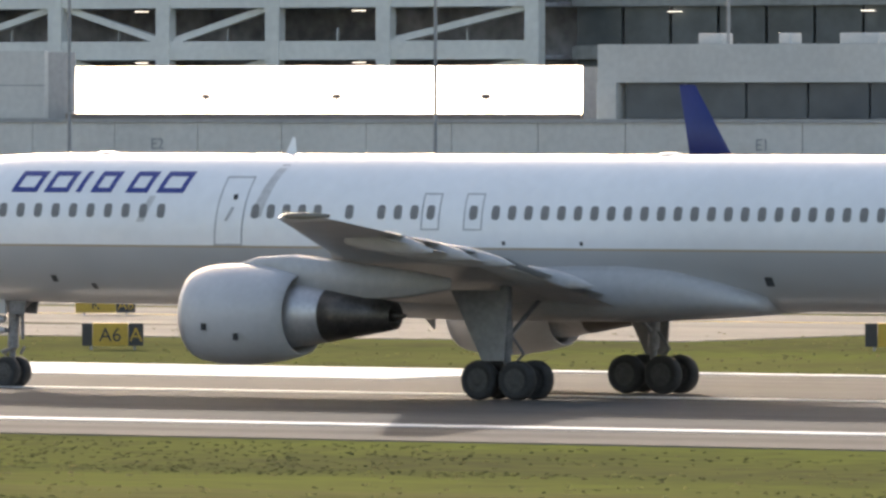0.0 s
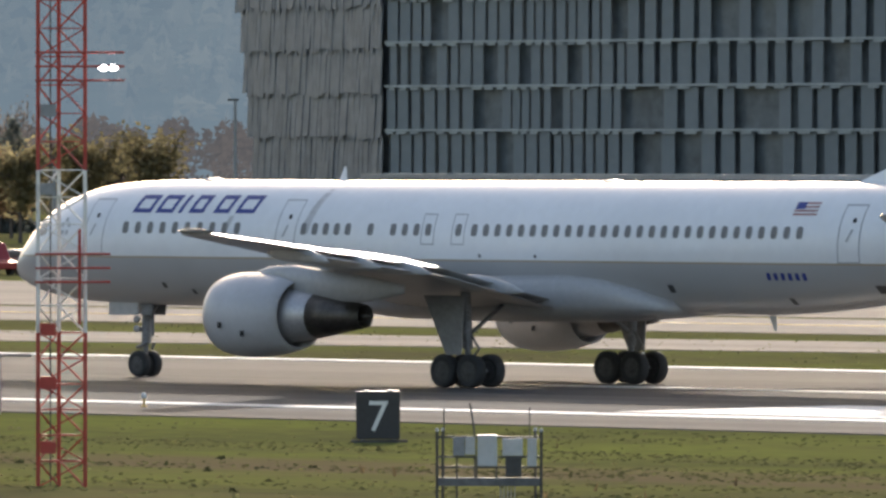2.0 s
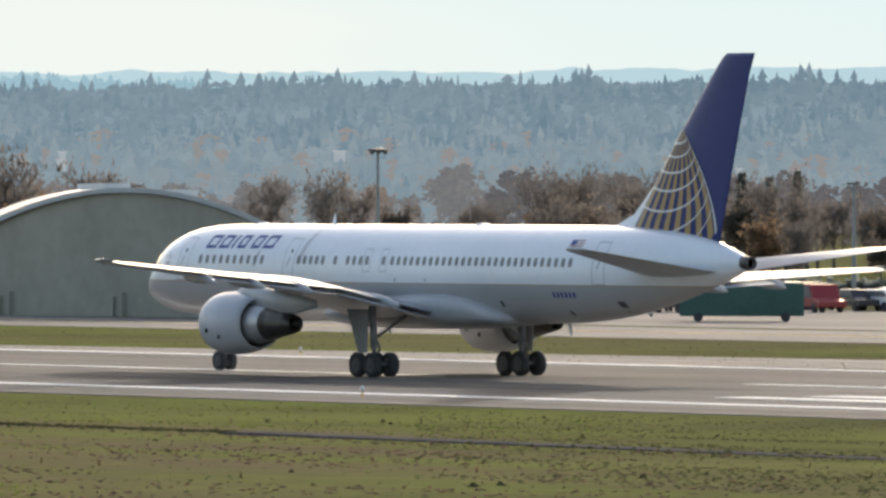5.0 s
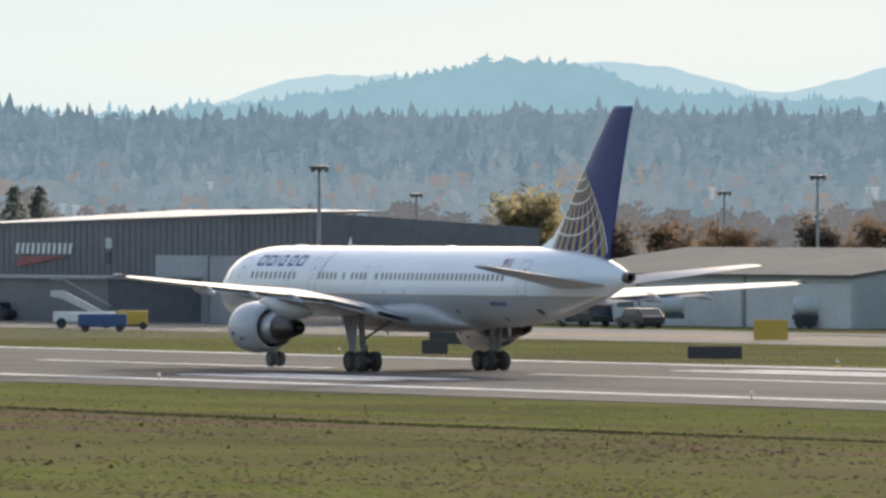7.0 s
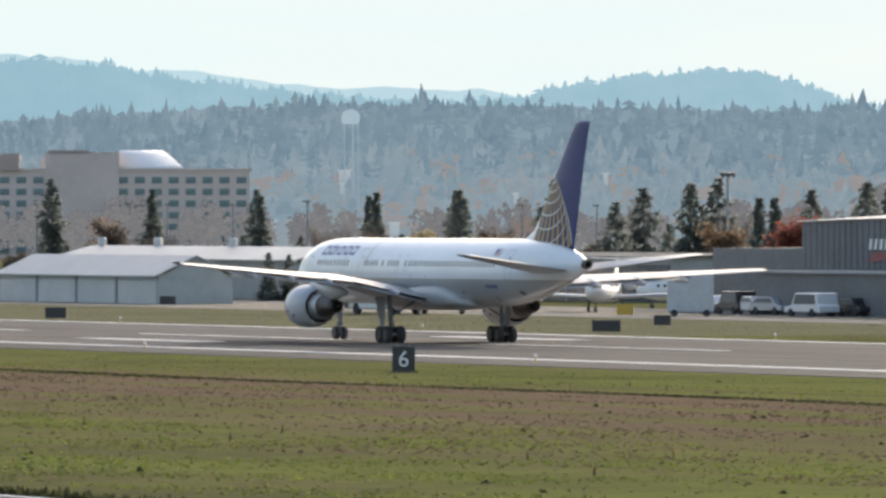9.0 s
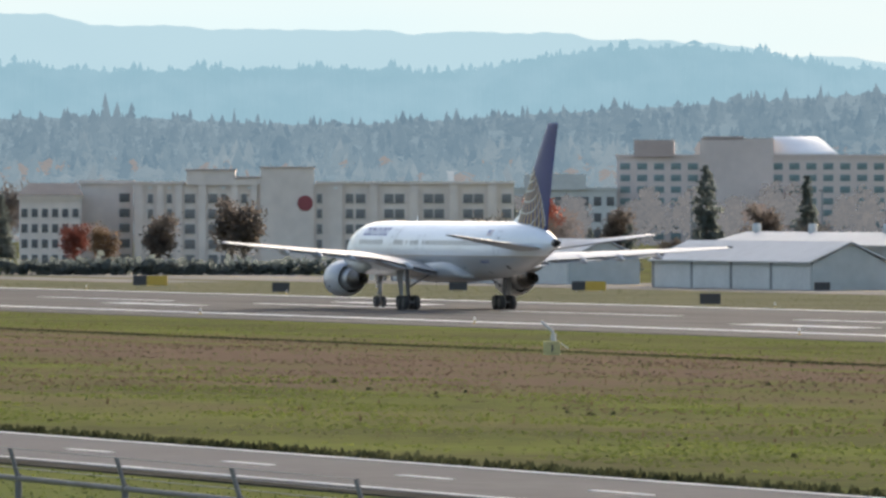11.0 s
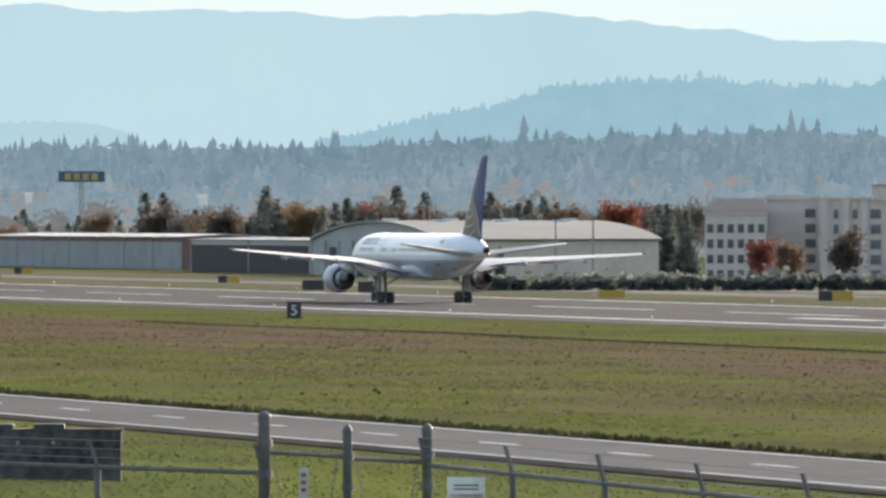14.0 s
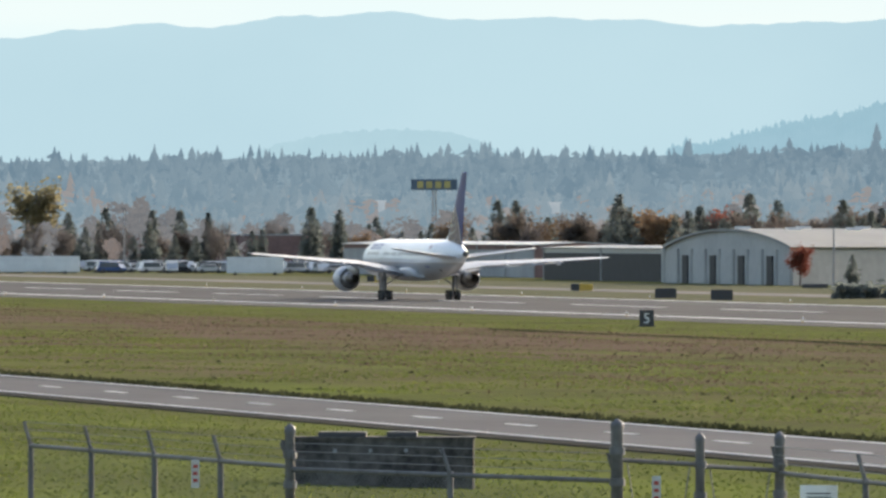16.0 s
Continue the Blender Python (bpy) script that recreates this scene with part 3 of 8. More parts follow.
def fin_mark(fin):
    """The globe on the fin: gold gores and white circles."""
    def at(u, v):
        # u across from the leading edge to the outer arc, v from the crown down
        zs = [f[0] for f in FIN]
        z = 10.36 - 4.3 * v * (1 + 0.1 * math.sin(math.pi * u) - 0.36 * u ** 3)
        le = float(np.interp(z, zs, [f[1] for f in FIN])) + 0.06
        right = 36.35 + 2.45 * math.sin(min(1.0, max(0, (10.4 - z)) / 4.6) * math.pi / 2) ** 0.85
        return le + (right - le) * u, z

    def strip(bm, pts0, pts1, side, lift):
        prev = None
        for p, q in zip(pts0, pts1):
            a = bm.verts.new((p[0], side * (fin_half(*p) + lift), p[1]))
            b = bm.verts.new((q[0], side * (fin_half(*q) + lift), q[1]))
            if prev:
                f = (prev[0], prev[1], b, a)
                bm.faces.new(f if side > 0 else f[::-1])
            prev = (a, b)
    vs = [0.02 + 1.43 * i / 24 for i in range(25)]
    rim = [0.02 + 1.5 * i / 24 for i in range(25)]
    for side in (-1, 1):
        for k in range(8):
            bm = bmesh.new()
            u0, u1 = 0.06 + k * 0.12, 0.06 + k * 0.12 + 0.06
            strip(bm, [at(u0, v) for v in vs], [at(u1, v) for v in vs], side, 0.02)
            part("gold_gore", bm, GOLD, fin, "gold globe stripe")
        for v in (0.13, 0.25, 0.39, 0.55, 0.73, 0.93, 1.15):
            bm = bmesh.new()
            us = [i / 16 for i in range(17)]
            strip(bm, [at(u, v) for u in us], [at(u, v + 0.018) for u in us], side, 0.032)
            part("white_circle", bm, WHITE_LINE, fin, "white globe line")
        bm = bmesh.new()
        strip(bm, [at(0.98, v) for v in rim], [at(1.0, v) for v in rim], side, 0.032)
        part("white_arc", bm, WHITE_LINE, fin, "white globe edge")
        bm = bmesh.new()
        strip(bm, [at(0.0, v) for v in vs], [at(0.02, v) for v in vs], side, 0.026)
        part("white_edge", bm, WHITE_LINE, fin)


BELLY_PAINT = mat("belly_fairing_grey", (0.41, 0.41, 0.41), 0.3, 0, 0.08, 0.5, 5)
DOOR_GREY = mat("gear_door_grey", (0.3, 0.3, 0.3), 0.5, 0, 0.15, 1, 6)
GRIME = mat("grime_on_white", (0.6, 0.6, 0.6), 0.5, 0, 0.12, 1.5, 8)
FLAG_RED = mat("flag_red", (0.4, 0.17, 0.16), 0.4)
airliner = build_airliner()


# ---- ground ----
def field_material():
    """Green and brown autumn grass in long uneven bands beside the runway."""
    m = mat("autumn_grass", (0.138, 0.157, 0.045), 1.0, 0, 0.25, 0.05, 0.9, 0, (0.082, 0.086, 0.04), 0, 0.0)
    n, l = m.node_tree.nodes, m.node_tree.links
    b = n["Principled BSDF"]
    green = b.inputs["Base Color"].links[0].from_socket
    tc, sep = n.new("ShaderNodeTexCoord"), n.new("ShaderNodeSeparateXYZ")
    l.new(tc.outputs["Object"], sep.inputs[0])
    stretch = n.new("ShaderNodeMapping")
    stretch.inputs["Scale"].default_value = (0.02, 0.11, 0.1)
    l.new(tc.outputs["Object"], stretch.inputs["Vector"])
    wob = n.new("ShaderNodeTexNoise")
    wob.inputs["Scale"].default_value, wob.inputs["Detail"].default_value = 1.0, 5
    l.new(stretch.outputs[0], wob.inputs["Vector"])
    move = n.new("ShaderNodeMath")
    move.operation = "MULTIPLY_ADD"
    move.inputs[1].default_value = 70.0
    l.new(wob.outputs["Fac"], move.inputs[0])
    l.new(sep.outputs["Y"], move.inputs[2])
    unit = n.new("ShaderNodeMapRange")
    unit.inputs["From Min"].default_value, unit.inputs["From Max"].default_value = 90, 290
    l.new(move.outputs[0], unit.inputs["Value"])
    ramp = n.new("ShaderNodeValToRGB")
    els = ramp.color_ramp.elements
    els[0].position, els[0].color = 0.0, (0, 0, 0, 1)
    els[1].position, els[1].color = 1.0, (0.3, 0.3, 0.3, 1)
    for p, v in ((0.06, 0.1), (0.12, 0.3), (0.18, 0.55), (0.22, 0.35), (0.28, 0.75), (0.34, 1.0), (0.5, 1.0), (0.56, 0.5), (0.62, 0.15), (0.8, 0.2)):
        e = els.new(p)
        e.color = (v, v, v, 1)
    l.new(unit.outputs[0], ramp.inputs["Fac"])
    west = n.new("ShaderNodeMapRange")
    west.inputs["From Min"].default_value, west.inputs["From Max"].default_value = -230, -330
    west.inputs["To Min"].default_value, west.inputs["To Max"].default_value = 0.5, 1.0
    l.new(sep.outputs["X"], west.inputs["Value"])
    fac = n.new("ShaderNodeMath")
    fac.operation = "MULTIPLY"
    l.new(ramp.outputs["Color"], fac.inputs[0])
    l.new(west.outputs[0], fac.inputs[1])
    patch, patchy, mottle = n.new("ShaderNodeMapping"), n.new("ShaderNodeTexNoise"), n.new("ShaderNodeMapRange")
    patch.inputs["Scale"].default_value = (0.016, 0.09, 1)
    patchy.inputs["Scale"].default_value, patchy.inputs["Detail"].default_value = 1.0, 6
    mottle.inputs["From Min"].default_value, mottle.inputs["From Max"].default_value = 0.42, 0.57
    mottle.inputs["To Min"].default_value, mottle.inputs["To Max"].default_value = 0.3, 1.35
    l.new(tc.outputs["Object"], patch.inputs["Vector"])
    l.new(patch.outputs[0], patchy.inputs["Vector"])
    l.new(patchy.outputs["Fac"], mottle.inputs["Value"])
    dapple = n.new("ShaderNodeMath")
    dapple.operation, dapple.use_clamp = "MULTIPLY", True
    l.new(fac.outputs[0], dapple.inputs[0])
    l.new(mottle.outputs[0], dapple.inputs[1])
    straw = n.new("ShaderNodeTexNoise")
    straw.inputs["Scale"].default_value = 1.6
    l.new(tc.outputs["Object"], straw.inputs["Vector"])
    brown = n.new("ShaderNodeMix")
    brown.data_type = "RGBA"
    brown.inputs["A"].default_value, brown.inputs["B"].default_value = (0.166, 0.125, 0.09, 1), (0.112, 0.083, 0.06, 1)
    l.new(straw.outputs["Fac"], brown.inputs["Factor"])
    mix = n.new("ShaderNodeMix")
    mix.data_type = "RGBA"
    l.new(dapple.outputs[0], mix.inputs["Factor"])
    l.new(green, mix.inputs["A"])
    l.new(brown.outputs["Result"], mix.inputs["B"])
    l.new(mix.outputs["Result"], b.inputs["Base Color"])
    return m


def pavement(name, color, streak, rough=0.95, spec=0.015):
    """Worn paving with long wheel streaks along the way."""
    m = mat(name, color, rough, 0, 0.1, 0.08, 1.6, 0, None, 0, spec)
    n, l = m.node_tree.nodes, m.node_tree.links
    b = n["Principled BSDF"]
    old = b.inputs["Base Color"].links[0].from_socket
    tc, mp, nz, mr, mix = n.new("ShaderNodeTexCoord"), n.new("ShaderNodeMapping"), n.new("ShaderNodeTexNoise"), n.new("ShaderNodeMapRange"), n.new("ShaderNodeMix")
    mp.inputs["Scale"].default_value = (0.006, 0.35, 1)
    nz.inputs["Scale"].default_value, nz.inputs["Detail"].default_value = 1.0, 4
    mr.inputs["From Min"].default_value, mr.inputs["From Max"].default_value = 0.45, 0.75
    mix.data_type, mix.blend_type = "RGBA", "MULTIPLY"
    mix.inputs["B"].default_value = (*streak, 1)
    l.new(tc.outputs["Object"], mp.inputs["Vector"])
    l.new(mp.outputs[0], nz.inputs["Vector"])
    l.new(nz.outputs["Fac"], mr.inputs["Value"])
    l.new(mr.outputs[0], mix.inputs["Factor"])
    l.new(old, mix.inputs["A"])
    l.new(mix.outputs["Result"], b.inputs["Base Color"])
    return m


GRASS = field_material()
RUNWAY = pavement("runway_asphalt", (0.125, 0.12, 0.115), (0.6, 0.6, 0.6))
CONCRETE = pavement("taxiway_concrete", (0.24, 0.222, 0.197), (0.72, 0.72, 0.72))
ROAD = pavement("road_asphalt", (0.13, 0.128, 0.128), (0.7, 0.7, 0.7))
LINE = mat("marking_paint", (0.72, 0.72, 0.70), 0.7, 0, 0.12, 0.25, 2.5, spec=0.02)
TUFT = leafy(mat("grass_tufts", (0.155, 0.17, 0.07), 1.0, 0, 0.3, 0.08, 3.0, 0, (0.15, 0.138, 0.078), 0, 0.0), 0.62)
EDGE_TUFT = leafy(mat("dark_weeds", (0.095, 0.1, 0.05), 1.0, 0, 0.3, 0.2, 3.0, 0, None, 0, 0.0), 0.35)
DRY_TUFT = leafy(mat("dry_stalks", (0.2, 0.155, 0.09), 1.0, 0, 0.3, 0.2, 3.0, 0, None, 0, 0.0))

PROFILE_Y = [0, 6, 14, 21, 30, 43, 60, 76, 100, 128, 160, 190]
PROFILE_Z = [6.0, 5.9, 4.9, 3.85, 3.15, 2.6, 2.12, 2.1, 1.85, 1.58, 0.75, 0.0]


def ground_z(y):
    return float(np.interp(y, PROFILE_Y, PROFILE_Z))


bm = bmesh.new()
ys = [-4900, -600, -60, -20, -8] + PROFILE_Y + [110, 145, 175, 250, 600, 1500, 4900]
ys.sort()
xs = [-4900, -3000, -1500, -900, -500, -200, 0, 200, 900, 4900]
gv = [[bm.verts.new((x, y, ground_z(y) if y > -21 else 0.0)) for x in xs] for y in ys]
for a, b in zip(gv, gv[1:]):
    for i in range(len(xs) - 1):
        bm.faces.new((a[i], a[i + 1], b[i + 1], b[i]))
tagged(obj("ground", bm, GRASS), "autumn grass field, green with dry brown bands", "ground", kind="structure")


def slab(name, pts, z, m, label, cat, thick=0.1, kind="structure"):
    bm = bmesh.new()
    lo, hi = [bm.verts.new((x, y, z - thick)) for x, y in pts], [bm.verts.new((x, y, z)) for x, y in pts]
    k = len(pts)
    bm.faces.new(hi)
    bm.faces.new(lo[::-1])
    for i in range(k):
        bm.faces.new((lo[i], lo[(i + 1) % k], hi[(i + 1) % k], hi[i]))
    bmesh.ops.recalc_face_normals(bm, faces=bm.faces)
    return tagged(obj(name, bm, m), label, cat, kind=kind)


def rect(x0, x1, y0, y1):
    return [(x0, y0), (x1, y0), (x1, y1), (x0, y1)]


slab("runway", rect(-2600, 700, 206, 263), 0.03, RUNWAY, "grey asphalt runway with worn tyre streaks", "runway")
slab("taxiway", rect(-1150, 700, 312, 338), 0.02, CONCRETE, "pale concrete taxiway behind the runway", "taxiway")
slab("apron", rect(-640, 700, 341, 399), 0.015, CONCRETE, "pale concrete apron before the terminal", "apron")
slab("exit_taxiway", [(-403, 263), (-180, 298), (-180, 312), (-200, 312), (-520, 263)], 0.024, CONCRETE, "pale concrete exit taxiway cutting the grass", "taxiway")
DRY_FIELD = mat("dry_field_grass", (0.165, 0.155, 0.1), 1.0, 0, 0.2, 0.06, 0.8, 0, (0.118, 0.118, 0.072), 0, 0.0)
slab("dry_strip", rect(-2400, -640, 263.6, 337.6), 0.008, DRY_FIELD, "pale dry grass strip beyond the runway", "grass")
slab("service_apron", rect(-980, -640, 338, 347), 0.012, CONCRETE, "worn pale strip before the hangars", "apron")
slab("far_taxiway", rect(-2400, -1000, 292, 304), 0.024, CONCRETE, "pale taxiway strip in dry grass", "taxiway")
for y in (215.6, 262.0):
    slab("edge_line", rect(-2600, 700, y - 0.7, y + 0.7), 0.05, LINE, "white runway edge line", "marking")
slab("edge_line", rect(-1150, 700, 326.0, 326.4), 0.036, mat("yellow_marking", (0.5, 0.36, 0.06), 0.7), "thin yellow taxiway line", "marking")


def stripe(x0, x1, y0, y1):
    return slab("runway_stripe", rect(x0, x1, y0, y1), 0.05, LINE, "white painted stripe on the runway", "marking")


for y0, y1 in ((217.6, 227.2), (252.2, 261.0)):
    stripe(-208, -162, y0, y1)
for x0, near in ((-335, ((222.6, 224.4), (226.6, 228.6))), (-487, ((223.0, 225.0), (226.5, 228.5))), (-640, ((226.6, 228.6),)), (-793, ((229.4, 231.4),)), (-62, ((222.6, 224.4), (226.6, 228.6)))):
    for y0, y1 in near:
        stripe(x0, x0 + 22.5, y0, y1)
        stripe(x0, x0 + 22.5, 2 * CENTRE_Y - y1, 2 * CENTRE_Y - y0)
for k in range(28):
    stripe(-1700 + k * 61, -1663 + k * 61, CENTRE_Y - 0.45, CENTRE_Y + 0.45)
ROAD_EDGE = mat("dark_shoulder_gravel", (0.085, 0.08, 0.066), 0.95, 0, 0.25, 0.3, 3, spec=0.0)
# service road on the near side
ROAD_Y = (62.4, 69.8)
zr = 2.14
slab("service_road", rect(-700, 60, *ROAD_Y), zr + 0.03, ROAD, "narrow two-lane grey perimeter road", "road")
slab("road_shoulder", rect(-700, 60, ROAD_Y[0] - 0.9, ROAD_Y[0] - 0.01), zr + 0.015, ROAD_EDGE, "dark gravel shoulder of the road", "shoulder")
for y in (ROAD_Y[0] + 0.35, ROAD_Y[1] - 0.35):
    slab("road_line", rect(-700, 60, y - 0.09, y + 0.09), zr + 0.042, LINE, "thin white road edge line", "marking")
for k in range(46):
    x = -640 + k * 12.2 + 6.3
    slab("road_dash", rect(x, x + 3.4, 66.0, 66.2), zr + 0.042, LINE, "short white centre dash on road", "marking")
# gravel patch and old path beside the equipment
GRAVEL = mat("dark_gravel", (0.12, 0.115, 0.11), 0.95, 0, 0.2, 0.5, 4, spec=0.0)
slab("old_path", [(-262, 157.2), (-150, 150.6), (-150, 152.0), (-262, 158.6)], 0.9, GRAVEL, "old dark path in the grass", "path", 0.35)


def tufts(name, n, area, h, m, label, seed, spread=0.25):
    """Scattered blades, three to a tuft."""
    rnd = random.Random(seed)
    vs, fs = [], []
    for _ in range(n):
        x, y = area(rnd)
        z = ground_z(y)
        hh = h * rnd.uniform(0.5, 1.4)
        for _ in range(3):
            a = rnd.uniform(0, 6.28)
            dx, dy = math.cos(a) * spread * rnd.uniform(0.4, 1), math.sin(a) * spread * rnd.uniform(0.4, 1)
            i = len(vs)
            lean = rnd.uniform(-0.6, 0.6)
            vs += [(x - dx, y - dy, z), (x + dx, y + dy, z), (x + dx * lean + rnd.uniform(-0.1, 0.1), y + dy * lean, z + hh)]
            fs.append((i, i + 1, i + 2))
    me = bpy.data.meshes.new(name)
    me.from_pydata(vs, [], fs)
    me.materials.append(m)
    tagged(new(name, me), label, "grass", kind="stuff")


def wedge(y0, y1, b0=30.0, b1=80.3):
    def pick(rnd):
        y = rnd.uniform(y0, y1)
        b = math.degrees(math.atan(rnd.uniform(math.tan(radians(b0)), math.tan(radians(b1)))))
        return -y * math.tan(radians(b)), y
    return pick


def clustered(pick, scale, cut, seed):
    """Thin out a scatter to uneven patches."""
    def out(rnd):
        for _ in range(12):
            x, y = pick(rnd)
            if noise.noise(Vector((x * scale * 0.5, y * scale, seed))) + rnd.gauss(0, 0.08) > cut:
                break
        return x, y
    return out


BRIGHT_TUFT = leafy(mat("bright_grass", (0.17, 0.2, 0.05), 1.0, 0, 0.3, 0.1, 2.0, 0, (0.12, 0.14, 0.045), 0, 0.0), 0.55)
ROUGH_TUFT = leafy(mat("dull_rough_grass", (0.115, 0.125, 0.055), 1.0, 0, 0.3, 0.1, 2.0, 0, (0.085, 0.09, 0.045), 0, 0.0), 0.4)
BROWN_TUFT = leafy(mat("withered_grass", (0.17, 0.126, 0.088), 1.0, 0, 0.3, 0.1, 2.0, 0, (0.12, 0.09, 0.064), 0, 0.0), 0.4)
tufts("grass_blades", 30000, wedge(76, 204), 0.04, TUFT, "short uneven autumn grass", 11, 0.1)
tufts("grass_blades", 26000, clustered(wedge(74, 112, 60, 80.5), 0.16, 0.02, 3), 0.04, BRIGHT_TUFT, "bright green grass patches near the road", 17, 0.09)
tufts("grass_blades", 14000, clustered(wedge(160, 204, 57), 0.12, 0.05, 5), 0.04, BRIGHT_TUFT, "bright green grass beside the runway", 18, 0.12)
tufts("withered_grass", 22000, clustered(wedge(92, 160, 56, 80.5), 0.12, -0.02, 8), 0.035, BROWN_TUFT, "withered brown grass in long patches", 19, 0.12)
tufts("grass_clumps", 420, clustered(wedge(74, 202, 44, 80.5), 0.1, 0.1, 9), 0.085, EDGE_TUFT, "dark taller clumps in the grass", 20, 0.16)
tufts("grass_blades", 16000, wedge(24, 61, 70, 80.5), 0.045, BRIGHT_TUFT, "short green grass near the fence", 12, 0.06)
tufts("roadside_weeds", 6000, lambda r: (r.uniform(-600, -150), 70.3 + abs(r.gauss(0, 0.5))), 0.15, EDGE_TUFT, "dark weeds along the road", 13, 0.14)
tufts("roadside_weeds", 9000, lambda r: (lambda x: (x, 158 + 4 * noise.noise(Vector((x * 0.02, 0, 4))) + r.gauss(0, 0.7)))(r.uniform(-700, -180)), 0.07, EDGE_TUFT, "dark weedy line of a ditch", 14, 0.2)
tufts("grass_blades", 16000, clustered(wedge(120, 204, 27, 58), 0.1, 0.0, 6), 0.03, ROUGH_TUFT, "dull rough grass beside the runway", 21, 0.09)
tufts("dry_stalks", 500, wedge(76, 200, 40, 80), 0.2, DRY_TUFT, "single dry stalks in the grass", 15, 0.05)
tufts("grass_blades", 9000, lambda r: (r.uniform(-1000, -120), r.uniform(265, 311)), 0.05, TUFT, "grass strip behind the runway", 16, 0.1)


# ---- small airfield things ----
ORANGE = mat("signal_orange", (0.5, 0.07, 0.025), 0.9, 0, 0.15, 2, 10)
RED_PAINT = mat("mast_red", (0.42, 0.045, 0.03), 0.5, 0, 0.15, 1.5, 8)
WHITE_PAINT = mat("white_paint", (0.72, 0.72, 0.69), 0.5, 0, 0.08, 0.8, 6)
BLACK_PAINT = mat("black_panel", (0.03, 0.03, 0.034), 0.45)
YELLOW = mat("sign_yellow", (0.52, 0.33, 0.04), 0.45, 0, 0.1)
GALV = mat("galvanised_steel", (0.36, 0.37, 0.38), 0.45, 0.6, 0.15, 2, 14)
STEEL_GREY = mat("grey_box_paint", (0.26, 0.27, 0.28), 0.5, 0, 0.12, 2, 9)
PALE_BOX = mat("pale_cabinet_paint", (0.5, 0.51, 0.5), 0.5, 0, 0.08, 2, 9)
TRAY_GREY = mat("dull_tray_grey", (0.15, 0.152, 0.155), 0.8, 0, 0.2, 2, 9)
DARK_STEEL = mat("dark_steel", (0.07, 0.07, 0.07), 0.55, 0.3)
RED_GLOW = mat("red_beacon", (0.9, 0.05, 0.04), 0.3, emit=3.0)
LAMP_GLOW = mat("white_lamp", (1.0, 0.97, 0.95), 0.3, emit=6.0)
SHED_RED = mat("shed_red", (0.32, 0.06, 0.045), 0.65, 0, 0.14, 0.8, 7)
SHED_WHITE = mat("shed_white", (0.8, 0.8, 0.77), 0.65, 0, 0.08, 0.8, 7)


def words(text, size, m, parent, name, at, label=""):
    """Lettering as a thin mesh standing in the x-z plane."""
    cu = bpy.data.curves.new(name, "FONT")
    cu.body, cu.size, cu.align_x, cu.extrude = text, size, "CENTER", 0.008
    tmp = bpy.data.objects.new(name, cu)
    scene.collection.objects.link(tmp)
    me = bpy.data.meshes.new_from_object(tmp.evaluated_get(bpy.context.evaluated_depsgraph_get()))
    bpy.data.objects.remove(tmp)
    me.materials.clear()
    me.materials.append(m)
    ob = new(name, me)
    ob.parent = parent
    ob.matrix_basis = at @ pose(0, 0, 0, 90, 0, 0)
    if label:
        ob["label"] = label
    return ob


def turned(x, y, z=0.0):
    """A pose there whose -y side faces the camera."""
    return pose(x, y, z, 0, 0, math.degrees(math.atan2(-x, y)))


def box_part(name, parent, x0, x1, y0, y1, z0, z1, m, label="", bevel=0.0):
    bm = bmesh.new()
    box(bm, x0, x1, y0, y1, z0, z1)
    if bevel:
        bmesh.ops.bevel(bm, geom=bm.edges[:], offset=bevel, segments=2, affect="EDGES", profile=0.5)
    bmesh.ops.recalc_face_normals(bm, faces=bm.faces)
    return part(name, bm, m, parent, label)


def distance_sign(digit, x, y):
    t = thing("distance_sign", "black runway distance sign with a white figure %s" % digit, "sign", "runway distance signs", at=turned(x, y, 0))
    box_part("panel", t, -0.56, 0.56, -0.16, 0.16, 0.08, 1.3, BLACK_PAINT, "black lit panel", 0.02)
    box_part("base", t, -0.7, 0.75, -0.3, 0.3, -0.02, 0.06, GRAVEL, "low concrete base")
    for xx in (-0.4, 0.4):
        box_part("foot", t, xx - 0.04, xx + 0.04, -0.06, 0.06, 0.04, 0.1, GALV)
    words(digit, 1.12, WHITE_PAINT, t, "figure", pose(0, -0.165, 0.29), "white figure")
    for xx in (-0.3, 0.3):
        box_part("cap", t, xx - 0.06, xx + 0.06, -0.1, 0.1, 1.3, 1.34, STEEL_GREY)


for d, x in (("7", -192.3), ("6", -494.4), ("5", -801.5)):
    distance_sign(d, x, 192.4)


def taxi_sign(x, y, w, h, panels, facing=True, label="taxiway guidance sign in black and yellow"):
    """panels: share of the width, material, text, text material."""
    t = thing("taxiway_sign", label, "sign", "taxiway signs", at=turned(x, y, 0))
    x0 = -w / 2
    for share, m, txt, tm in panels:
        x1 = x0 + w * share
        box_part("panel", t, x0 + 0.005, x1 - 0.005, -0.12, 0.12, 0.12, 0.12 + h, m, "", 0.015)
        if txt:
            words(txt, h * 0.85, tm, t, "lettering", pose((x0 + x1) / 2, -0.126, 0.12 + h * 0.2))
        x0 = x1
    for xx in (-w * 0.35, w * 0.35):
        box_part("leg", t, xx - 0.04, xx + 0.04, -0.04, 0.04, -0.02, 0.13, GALV)


